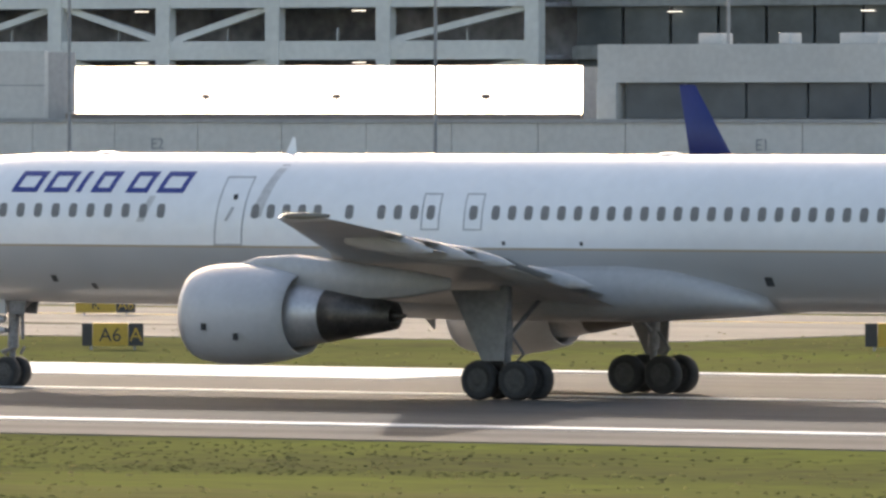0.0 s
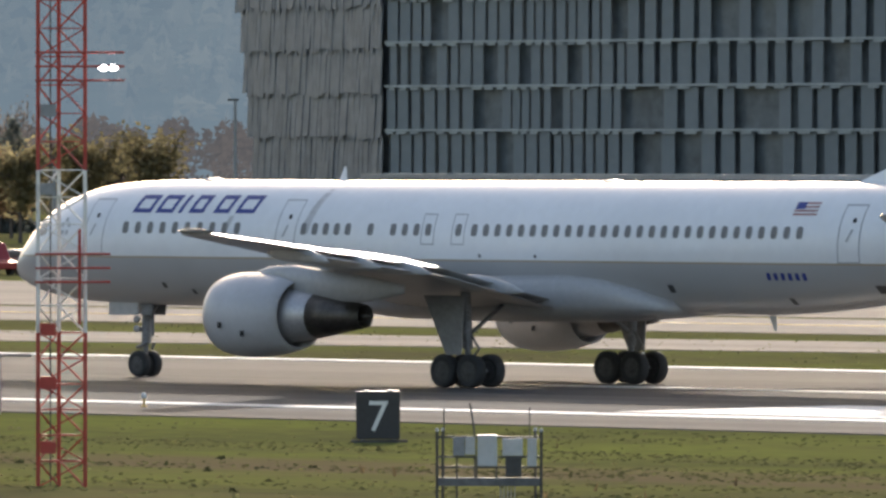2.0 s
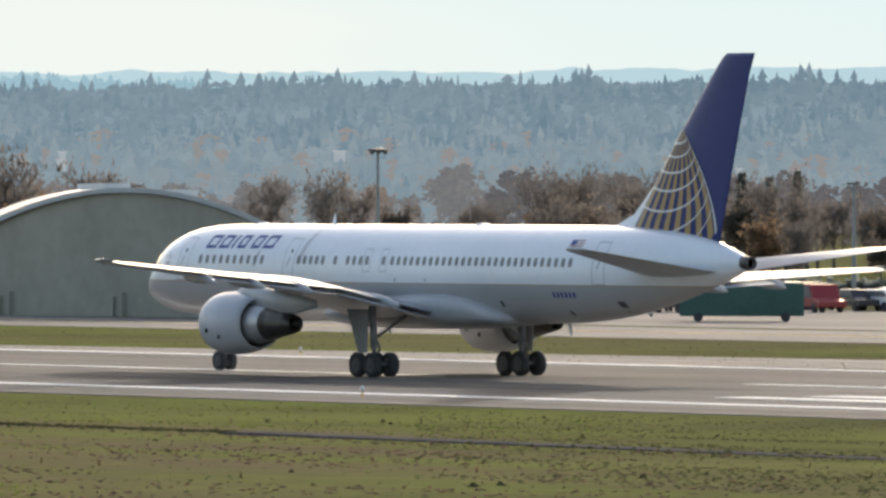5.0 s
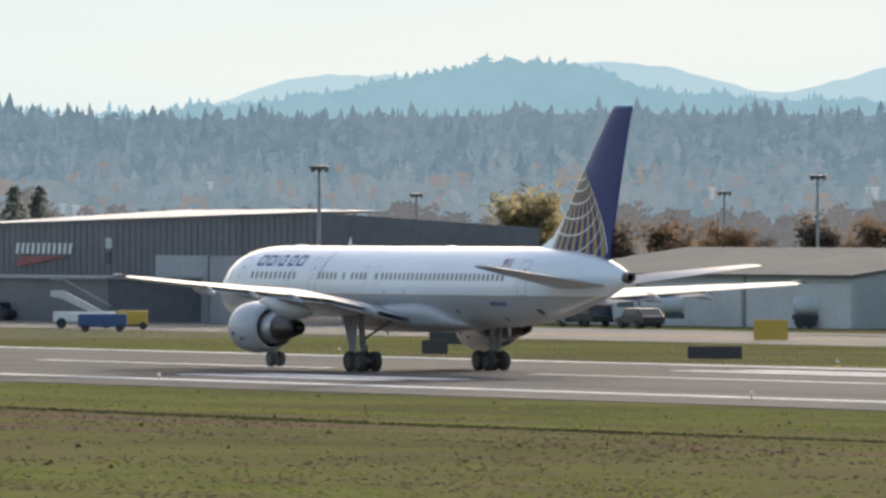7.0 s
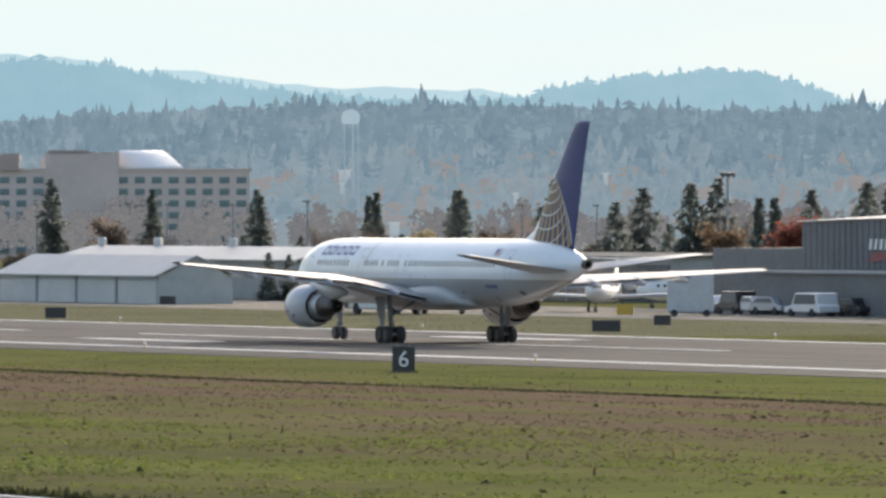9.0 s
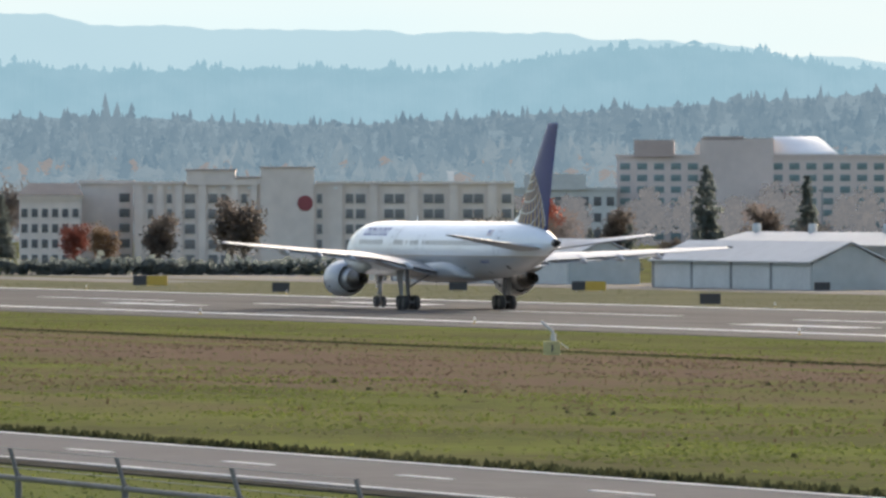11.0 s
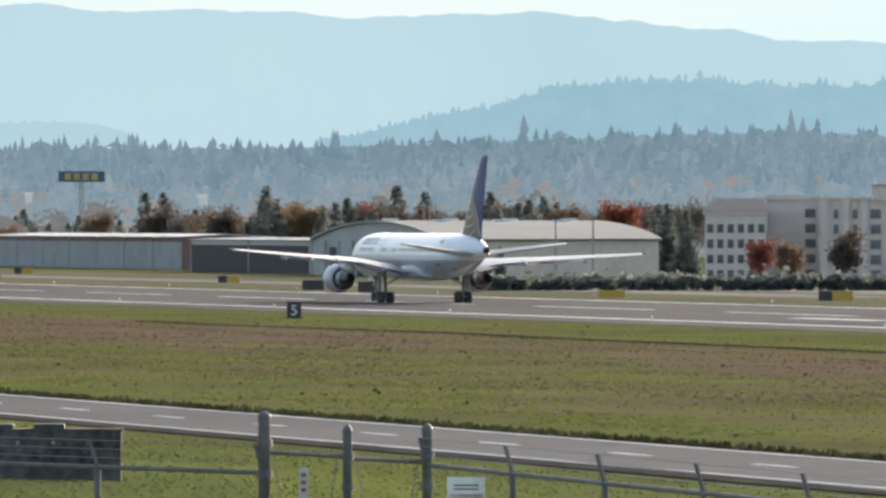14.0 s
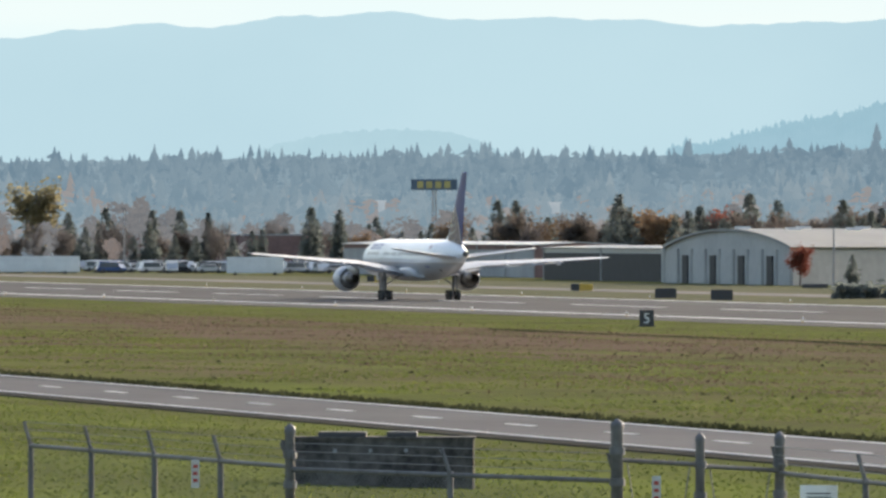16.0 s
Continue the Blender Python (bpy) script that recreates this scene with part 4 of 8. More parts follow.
taxi_sign(-189.8, 279.3, 1.95, 0.72, ((0.17, BLACK_PAINT, "", None), (0.58, YELLOW, "A6", BLACK_PAINT), (0.25, BLACK_PAINT, "A", YELLOW)))
taxi_sign(-220.5, 324.0, 2.2, 0.6, ((0.68, YELLOW, "K", BLACK_PAINT), (0.32, BLACK_PAINT, "A6", YELLOW)))
taxi_sign(-168, 291, 2.0, 0.75, ((0.2, BLACK_PAINT, "", None), (0.6, YELLOW, "", None), (0.2, BLACK_PAINT, "", None)))
taxi_sign(-229, 309, 1.3, 0.75, ((0.7, BLACK_PAINT, "", None), (0.3, STEEL_GREY, "", None)))
BACK = ((1.0, BLACK_PAINT, "", None),)
for bearing, y, w, h, kind in ((67.65, 262 + 8, 1.9, 0.75, 0), (67.35, 290, 1.2, 0.7, 0), (67.55, 318, 1.3, 0.8, 1), (64.0, 268, 1.5, 0.8, 0), (65.62, 318, 2.2, 1.1, 0),
                               (63.9, 290, 3.0, 0.8, 0), (62.2, 318, 2.2, 1.3, 1), (62.5, 272, 3.0, 0.7, 0), (70.0, 320, 1.4, 0.7, 0), (70.6, 268, 1.6, 0.8, 0), (71.25, 300, 3.0, 0.8, 2),
                               (71.95, 290, 1.6, 0.8, 0), (72.9, 270, 1.5, 0.8, 0), (73.6, 280, 3.2, 0.9, 2), (74.95, 300, 2.4, 0.9, 1), (75.6, 330, 3.2, 0.5, 0), (76.4, 275, 2.0, 0.9, 0),
                               (76.85, 290, 2.6, 0.8, 2), (77.95, 310, 2.6, 0.8, 2), (78.1, 270, 1.2, 0.8, 0), (76.4, 262 + 6, 2.3, 1.0, 0), (76.1, 262 + 4, 2.3, 1.1, 0), (74.8, 262 + 8, 2.6, 0.7, 1), (54.0, 318, 1.6, 1.1, 0), (51.7, 330, 1.8, 0.9, 0), (57.5, 330, 2.2, 1.0, 0)):
    x = facade_x(bearing, y)
    if kind == 0:
        taxi_sign(x, y, w, h, BACK, label="dark back of a low airfield sign")
    elif kind == 1:
        taxi_sign(x, y, w, h, ((1.0, YELLOW, "", None),), label="weathered yellow airfield sign")
    else:
        taxi_sign(x, y, w, h, ((0.4, BLACK_PAINT, "", None), (0.6, YELLOW, "", None)))


def edge_light(x, y, z=0.03):
    t = thing("runway_light", "small white runway edge lamp on a short stem", "lamp", "runway edge lamps", at=pose(x, y, z))
    bm = bmesh.new()
    lathe_z(bm, [(0, 0.09), (0.03, 0.09), (0.05, 0.03), (0.24, 0.03)], seg=8)
    part("stem", bm, YELLOW, t)
    bm = bmesh.new()
    lathe_z(bm, [(0.24, 0.07), (0.3, 0.085), (0.38, 0.06), (0.41, 0.02)], seg=10)
    part("globe", bm, WHITE_PAINT, t, "clear glass globe", True)
    return t


first = edge_light(-100, 212.6)
for k in range(1, 22):
    copy_thing(first, pose(-100 - k * 61, 212.6, 0.03))
for k in range(0, 22):
    copy_thing(first, pose(-70 - k * 61, 266.0, 0.0))


def approach_unit(x, y):
    """Slope indicator lamp: an orange box on thin legs."""
    z = ground_z(y)
    t = thing("slope_indicator", "orange slope indicator lamp box on thin legs", "lamp", "slope indicators", at=turned(x, y, z))
    bm = bmesh.new()
    loft(bm, [[(-0.4, -0.5, 0.72), (0.12, -0.5, 0.72), (0.12, -0.5, 0.9), (-0.4, -0.5, 0.86)], [(-0.4, 0.5, 0.74), (0.12, 0.5, 0.74), (0.12, 0.5, 0.92), (-0.4, 0.5, 0.88)]])
    bmesh.ops.recalc_face_normals(bm, faces=bm.faces)
    part("housing", bm, ORANGE, t, "sloping orange housing")
    box_part("lens_box", t, 0.125, 0.38, -0.48, 0.48, 0.76, 0.92, BLACK_PAINT, "dark lens box", 0.02)
    for xx in (-0.3, -0.22, 0.02, 0.28):
        bm = bmesh.new()
        bar(bm, (xx, 0.1, -0.02), (xx, 0.1, 0.74), 0.035, sides=6)
        part("leg", bm, DARK_STEEL, t)
    bm = bmesh.new()
    bar(bm, (-0.55, 0.2, 0.3), (-0.2, 0.2, 0.05), 0.03, sides=6)
    part("cable_conduit", bm, DARK_STEEL, t)


for bearing in (39.72, 38.27, 36.93, 35.63):
    y = 150.0
    approach_unit(facade_x(bearing, y), y)


def rack(x, y, w, h, boxes, label, big=False):
    """A frame of doubled posts and rails with switch boxes."""
    z = ground_z(y)
    t = thing("equipment_rack", label, "equipment rack", at=turned(x, y, z))
    ins = 0.1 if big else 0.0
    for xx in (-w / 2, w / 2):
        for yy, dx in ((-0.2, 0.0), (0.2, -ins if xx > 0 else ins)):
            bm = bmesh.new()
            bar(bm, (xx + dx, yy, -0.03), (xx + dx, yy, h + 0.06), 0.055, sides=6)
            part("post", bm, DARK_STEEL, t)
            bm = bmesh.new()
            lathe_z(bm, [(h + 0.06, 0.035), (h + 0.1, 0.03), (h + 0.12, 0.01)], xx + dx, yy, 8)
            part("post_cap", bm, PALE_BOX, t, "pale post cap")
    for zz in (0.35, 0.56, h * 0.66, h - 0.04):
        bm = bmesh.new()
        bar(bm, (-w / 2, -0.2, zz), (w / 2, -0.2, zz), 0.035, sides=4)
        part("rail", bm, DARK_STEEL, t)
    for k in range(1, 4 if big else 2):
        xx = -w / 2 + w * k * 0.19
        bm = bmesh.new()
        bar(bm, (xx, -0.17, 0.0 if k == 1 else 0.3), (xx, -0.17, h * 0.66), 0.03, sides=4)
        part("upright", bm, DARK_STEEL, t)
    for x0, x1, z0, z1, m in boxes:
        box_part("switch_box", t, x0, x1, -0.26, -0.02, z0, z1, m, "", 0.012)
    box_part("tray", t, -w / 2 + 0.02, w / 2 - 0.02, -0.24, 0.0, 0.24, 0.38, TRAY_GREY, "grey cable tray")
    for k in range(5):
        xx = 0.2 + k * 0.06 if big else -0.12 + k * 0.06
        bm = bmesh.new()
        bar(bm, (xx, -0.1, -0.03), (xx, -0.1, 0.25), 0.03, sides=6)
        part("conduit", bm, GALV, t)
    for xx in ((-w / 2 + 0.12, w / 2 - 0.2) if big else (-w / 2, w / 2)):
        bm = bmesh.new()
        bar(bm, (xx, 0, h - 0.05), (xx, 0, h + 0.47), 0.02, sides=5)
        part("whip_aerial", bm, DARK_STEEL, t)
    if big:
        bm = bmesh.new()
        bar(bm, (-0.25, -0.2, 0.3), (-0.25, -0.2, h), 0.03, sides=6)
        bar(bm, (-0.25, -0.2, h), (-0.29, -0.2, h + 0.3), 0.03, sides=6)
        bar(bm, (-0.29, -0.2, h + 0.29), (-0.33, -0.2, h + 0.55), 0.03, sides=6)
        part("bent_conduit", bm, DARK_STEEL, t, "bent dark conduit")
    return t


y = 132.0
x = facade_x(44.39, y)
rack(x, y, 1.8, 1.12, ((-0.62, -0.42, 0.76, 1.08, STEEL_GREY), (-0.41, -0.24, 0.78, 1.08, PALE_BOX), (-0.2, 0.14, 0.58, 1.12, PALE_BOX), (0.23, 0.58, 0.76, 1.06, PALE_BOX), (0.66, 0.82, 0.58, 1.06, PALE_BOX), (0.28, 0.56, 0.4, 0.74, DARK_STEEL)), "steel rack with pale electrical cabinets in grass", True)
y = 120.0
for bearing, w in ((48.66, 1.15), (49.32, 0.5)):
    x = facade_x(bearing, y)
    rack(x, y, w, 1.25, ((-w * 0.42, -w * 0.05, 0.6, 1.2, STEEL_GREY), (w * 0.05, w * 0.42, 0.7, 1.22, PALE_BOX), (-w * 0.2, w * 0.2, 0.45, 0.58, STEEL_GREY)), "steel rack of grey switch boxes")

# equipment shed in red and white checks
SHED = (-140.6, 127.8)
shed = thing("equipment_shed", "small flat-roofed shed checked in red and white", "shed", at=pose(*SHED, 1.58))
SW, SD, SH = 4.55, 3.05, 2.62
box_part("core", shed, -SW + 0.03, -0.03, 0.03, SD - 0.03, -0.1, SH - 0.02, SHED_WHITE, "inner shed wall")
cols = (-SW, -3.45, -2.3, -1.18, 0.0)
for i, (a, b) in enumerate(zip(cols, cols[1:])):
    for j, (z0, z1) in enumerate(((0.0, 1.31), (1.31, SH))):
        red = (i + j) % 2 == 0 if i < 3 else j == 1
        if i == 2:
            continue
        box_part("wall_panel", shed, a + 0.003, b - 0.003, 0.0, 0.028, z0 + 0.003, z1 - 0.003, SHED_RED if ((i == 0 and j == 0) or (i == 1 and j == 1) or (i == 3 and j == 1)) else SHED_WHITE)
for i, (a, b) in enumerate(((0.0, 1.5), (1.5, SD))):
    for j, (z0, z1) in enumerate(((0.0, 1.31), (1.31, SH))):
        box_part("wall_panel", shed, -0.028, 0.0, a + 0.003, b - 0.003, z0 + 0.003, z1 - 0.003, SHED_RED if (i + j) % 2 == 0 else SHED_WHITE)
door = box_part("door", shed, -2.24, -1.25, -0.03, 0.03, 0.06, 2.14, PALE_BOX, "white steel door")
box_part("door_window", door, -1.82, -1.7, -0.04, -0.031, 1.72, 1.95, BLACK_PAINT)
box_part("door_handle", door, -2.16, -2.08, -0.08, -0.031, 1.0, 1.1, DARK_STEEL)
box_part("door_lock", door, -2.14, -2.08, -0.05, -0.031, 0.72, 0.88, DARK_STEEL)
box_part("door_frame", shed, -2.3, -2.245, -0.02, 0.03, 0, 2.62, SHED_WHITE)
box_part("door_frame", shed, -1.245, -1.18, -0.02, 0.03, 0, 2.62, SHED_WHITE)
box_part("door_frame", shed, -2.24, -1.25, -0.02, 0.03, 2.15, 2.62, SHED_WHITE)
bm = bmesh.new()
loft(bm, [[(-2.75, -0.55, 2.22), (-1.1, -0.55, 2.22), (-1.1, -0.55, 2.26), (-2.75, -0.55, 2.26)], [(-2.45, 0.0, 2.3), (-1.2, 0.0, 2.3), (-1.2, 0.0, 2.5), (-2.45, 0.0, 2.5)]])
bmesh.ops.recalc_face_normals(bm, faces=bm.faces)
part("door_hood", bm, SHED_WHITE, shed, "white sloping hood over the door")
box_part("roof", shed, -SW - 0.02, 0.04, -0.04, SD + 0.04, SH, SH + 0.07, mat("shed_roof", (0.6, 0.6, 0.58), 0.5), "flat pale roof", 0.01)
box_part("plinth", shed, -SW - 0.05, 0.05, -0.05, SD, -0.15, 0.03, GRAVEL, "concrete plinth")
bm = bmesh.new()
bar(bm, (-0.36, -0.02, 0.0), (-0.36, -0.02, 2.6), 0.045, sides=6)
part("conduit", bm, GALV, shed)
hood = box_part("vent_hood", shed, 0.0, 0.3, 0.35, 0.95, 1.95, 2.35, PALE_BOX, "white vent hood", 0.06)
box_part("junction_box", shed, 0.0, 0.35, 1.05, 1.8, 1.3, 1.95, STEEL_GREY, "grey junction box", 0.02)
ac = box_part("air_conditioner", shed, 0.0, 0.5, 1.95, 2.85, 1.2, 2.3, STEEL_GREY, "grey wall air conditioner", 0.03)
for k in range(7):
    box_part("grille_slat", ac, 0.501, 0.515, 2.0, 2.8, 1.26 + k * 0.06, 1.29 + k * 0.06, DARK_STEEL)
bm = bmesh.new()
bar(bm, (0.2, 1.9, 2.25), (0.55, 3.5, 2.25), 0.06, sides=6)
part("pipe", bm, GALV, shed, "bent grey pipe")
bm = bmesh.new()
bar(bm, (-0.9, 0.4, SH), (-0.9, 0.4, SH + 0.55), 0.02, sides=5)
part("whip_aerial", bm, GALV, shed)


# lattice mast
def lattice_mast(bearing, r, height):
    x, y, _ = polar(bearing, r)
    t = thing("lattice_mast", "red and white lattice mast with aerial arms", "mast", at=turned(x, y, ground_z(y)))
    w = 0.42
    legs = [(-w, -0.25), (w, -0.25), (-0.05, 0.45)]
    bands = [(0.0, 2.75, RED_PAINT), (2.75, 5.65, WHITE_PAINT), (5.65, height, RED_PAINT)]
    for z0, z1, m in bands:
        for lx, ly in legs:
            bm = bmesh.new()
            bar(bm, (lx, ly, z0 - (0.1 if z0 == 0 else 0)), (lx, ly, z1), 0.075, sides=8)
            part("leg", bm, m, t)
        n = max(2, round((z1 - z0) / 0.48))
        for k in range(n):
            a, b = z0 + (z1 - z0) * k / n, z0 + (z1 - z0) * (k + 1) / n
            for i in range(3):
                p, q = legs[i], legs[(i + 1) % 3]
                if k % 2:
                    p, q = q, p
                bm = bmesh.new()
                bar(bm, (*p, a), (*q, b), 0.025, sides=4)
                part("brace", bm, m, t)
                bm = bmesh.new()
                bar(bm, (*p, b), (*q, b), 0.022, sides=4)
                part("cross_bar", bm, m, t)
    for zz in (3.65, 3.9, 4.15, 7.25, 7.5, 7.75):
        for yy in (-0.3, 0.0, 0.3):
            bm = bmesh.new()
            bar(bm, (-w - 0.05, yy, zz), (w + (0.45 if zz < 5 else 0.7), yy * 1.4, zz), 0.035, sides=6)
            part("arm", bm, RED_PAINT, t)
    bm = bmesh.new()
    bar(bm, (0.32, -0.32, 2.9), (0.32, -0.32, 4.6), 0.06, sides=8)
    part("dipole", bm, RED_PAINT, t)
    for xx in (0.75, 0.92):
        bm = bmesh.new()
        lathe_z(bm, [(7.42, 0.03), (7.45, 0.09), (7.5, 0.09), (7.53, 0.03)], xx, -0.2, 10)
        part("obstruction_lamp", bm, LAMP_GLOW, t, "lit white warning lamp", True)
    for zz in (0.6, 1.75, 2.7, 5.2, 6.6):
        box_part("junction_box", t, -0.38, -0.1, -0.42, -0.28, zz, zz + 0.22, STEEL_GREY if zz > 5 else RED_PAINT)
    bm = bmesh.new()
    bar(bm, (-0.2, 0.1, 0), (-0.2, 0.1, height), 0.03, sides=6)
    part("feed_cable", bm, DARK_STEEL, t)


lattice_mast(46.68, 191, 10.2)

# red pole with twin lamps and a cabinet
x, y, _ = polar(49.78, 193)
z0 = ground_z(y)
pole = thing("beacon_pole", "red pole with two obstruction lamps and lamp fork", "pole", at=turned(x, y, z0))
for a, b, m in ((-0.05, 1.55, RED_PAINT), (1.55, 1.85, WHITE_PAINT), (1.85, 4.05, RED_PAINT)):
    bm = bmesh.new()
    bar(bm, (0, 0, a), (0, 0, b), 0.15, sides=12)
    part("shaft", bm, m, pole)
for sx in (-1, 1):
    bm = bmesh.new()
    bar(bm, (0, 0, 4.05), (sx * 0.18, 0, 4.1), 0.035, sides=6)
    bar(bm, (sx * 0.18, 0, 4.1), (sx * 0.2, 0, 4.5), 0.035, sides=6)
    part("lamp_arm", bm, DARK_STEEL, pole)
    bm = bmesh.new()
    lathe_z(bm, [(4.48, 0.05), (4.52, 0.09), (4.62, 0.08), (4.66, 0.02)], sx * 0.2, 0, 10)
    part("lamp_head", bm, PALE_BOX, pole, "pale lamp head", True)
    bm = bmesh.new()
    lathe_z(bm, [(2.06, 0.03), (2.09, 0.06), (2.16, 0.06), (2.2, 0.02)], sx * 0.1, -0.1, 10)
    part("red_beacon", bm, RED_GLOW, pole, "lit red beacon", True)
cab = thing("cabinet", "pale electrical cabinet on a steel frame", "cabinet", at=turned(x + 0.1, y - 0.35, z0))
box_part("body", cab, -0.62, -0.08, -0.15, 0.15, 0.58, 1.12, PALE_BOX, "pale cabinet body", 0.02)
box_part("meter_box", cab, 0.0, 0.28, -0.15, 0.12, 0.6, 1.15, STEEL_GREY, "grey meter box", 0.02)
for xx in (-0.62, -0.08, 0.02, 0.27):
    bm = bmesh.new()
    bar(bm, (xx, 0.0, -0.05), (xx, 0.0, 1.2), 0.04, sides=6)
    part("post", bm, DARK_STEEL, cab)
for xx in (-0.42, -0.3):
    bm = bmesh.new()
    bar(bm, (xx, 0.0, -0.05), (xx - 0.05, 0.0, 0.58), 0.035, sides=6)
    part("conduit", bm, DARK_STEEL, cab)
# marker posts
for bearing, dy, h, wd in ((50.83, -1.5, 0.72, 0.11), (50.63, -2.0, 0.75, 0.14), (50.5, 0.6, 0.72, 0.1), (50.36, -0.4, 0.72, 0.1)):
    px, py, _ = polar(bearing, 187 + dy)
    mk = thing("marker_post", "short grey marker post with a brown cap", "post", "marker posts", at=pose(px, py, ground_z(py)))
    bm = bmesh.new()
    lathe_z(bm, [(-0.05, wd / 2), (h - 0.1, wd / 2)], seg=10)
    part("shaft", bm, STEEL_GREY, mk)
    bm = bmesh.new()
    lathe_z(bm, [(h - 0.1, wd / 2 + 0.01), (h, wd / 2 + 0.01), (h + 0.02, 0.02)], seg=10)
    part("cap", bm, DRY_TUFT, mk)
for bearing, h in ((50.86, 1.2), (50.68, 1.05)):
    px, py, _ = polar(bearing, 190)
    mk = thing("marker_stake", "thin white marker stake in the grass", "stake", at=turned(px, py, ground_z(py)))
    box_part("slat", mk, -0.05, 0.05, -0.02, 0.02, -0.05, h, PALE_BOX)
px, py, _ = polar(50.55, 186)
mk = thing("utility_box", "low tan utility box in the grass", "utility box", at=turned(px, py, ground_z(py)))
box_part("body", mk, -0.22, 0.22, -0.2, 0.2, -0.03, 0.32, mat("tan_box", (0.3, 0.27, 0.2), 0.7), "", 0.02)

# sensor on a yellow box
px, py = facade_x(71.45, 150.0), 150.0
sn = thing("wind_sensor", "yellow sensor box with a tilted white arm", "sensor", at=turned(px, py, ground_z(py)))
box_part("body", sn, -0.36, 0.4, -0.3, 0.3, -0.05, 0.62, mat("pale_yellow", (0.5, 0.45, 0.2), 0.6), "pale yellow box", 0.02)
box_part("mark", sn, 0.0, 0.08, -0.32, -0.301, 0.15, 0.45, BLACK_PAINT)
bm = bmesh.new()
bar(bm, (0.1, 0, 0.6), (0.1, 0, 0.95), 0.25, sides=10)
bar(bm, (0.1, 0, 1.0), (-0.45, 0, 1.5), 0.12, sides=8)
bar(bm, (0.35, 0, 0.55), (0.75, 0, 0.3), 0.06, sides=8)
part("arm", bm, PALE_BOX, sn, "tilted white arm")


# ---- fence and what stands by it ----
WIRE = mat("fence_wire", (0.17, 0.175, 0.175), 0.5, 0.5, 0.1, 3, 10)
POST = mat("weathered_fence_post", (0.15, 0.152, 0.158), 0.6, 0.3, 0.2, 3, 14)


def fence_run(a, b, za, zb, n, arms, mesh, label):
    """Posts from a to b with rail heights za, zb; barbed-wire arms lean away from the camera."""
    a, b = Vector((*a, 0)), Vector((*b, 0))
    t = thing("chain_link_fence", label, "fence", "perimeter fence")
    along = (b - a).normalized()
    out = Vector((along.y, -along.x, 0))
    if out.y < 0:
        out = -out
    prev_tip = None
    for i in range(n + 1):
        p = a.lerp(b, i / n)
        zt = za + (zb - za) * i / n
        zg = ground_z(p.y)
        bm = bmesh.new()
        bar(bm, (p.x, p.y, zg - 0.1), (p.x, p.y, zt + 0.03), 0.055, sides=10)
        part("post", bm, POST, t)
        if arms:
            lf = Vector((-p.y, p.x, 0)).normalized()
            tip = Vector((p.x, p.y, zt)) + lf * 0.12 * (1 if lf.x < 0 else -1) + out * 0.06 + Vector((0, 0, 0.22))
            bm = bmesh.new()
            bar(bm, (p.x, p.y, zt), tip, 0.035, sides=6)
            part("arm", bm, POST, t)
            if prev_tip:
                for u in (0.35, 0.68, 1.0):
                    s = Vector((p.x, p.y, zt)).lerp(tip, u)
                    bm = bmesh.new()
                    bar(bm, prev_base.lerp(prev_tip, u), s, 0.008, sides=3)
                    part("barbed_wire", bm, WIRE, t)
            prev_tip, prev_base = tip, Vector((p.x, p.y, zt))
    bm = bmesh.new()
    bar(bm, (a.x, a.y, za), (b.x, b.y, zb), 0.042, sides=8)
    part("top_rail", bm, POST, t)
    if mesh:
        L = (b - a).length
        step = 0.055
        vs, fs = [], []
        w = 0.0022
        k = -int(2.0 / step)
        while k * step < L:
            for sgn in (1, -1):
                s0 = k * step if sgn > 0 else k * step + 2.0
                u0, u1 = (max(0, s0), min(L, s0 + 2.0)) if sgn > 0 else (min(L, s0), max(0, s0 - 2.0))
                if (sgn > 0 and u1 <= u0) or (sgn < 0 and u0 <= u1):
                    continue
                d0, d1 = abs(u0 - s0), abs(u1 - s0)
                for u, d in ((u0, d0), (u1, d1)):
                    p = a + along * u
                    zt = za + (zb - za) * u / L
                    vs += [(p.x - along.x * w, p.y - along.y * w, zt - d), (p.x + along.x * w, p.y + along.y * w, zt - d)]
                i = len(vs) - 4
                fs.append((i, i + 1, i + 3, i + 2))
            k += 1
        me = bpy.data.meshes.new("chain_link")
        me.from_pydata(vs, [], fs)
        me.materials.append(WIRE)
        o = new("chain_link", me)
        o.parent = t
        tagged(o, "woven wire mesh", kind="stuff")
    return t


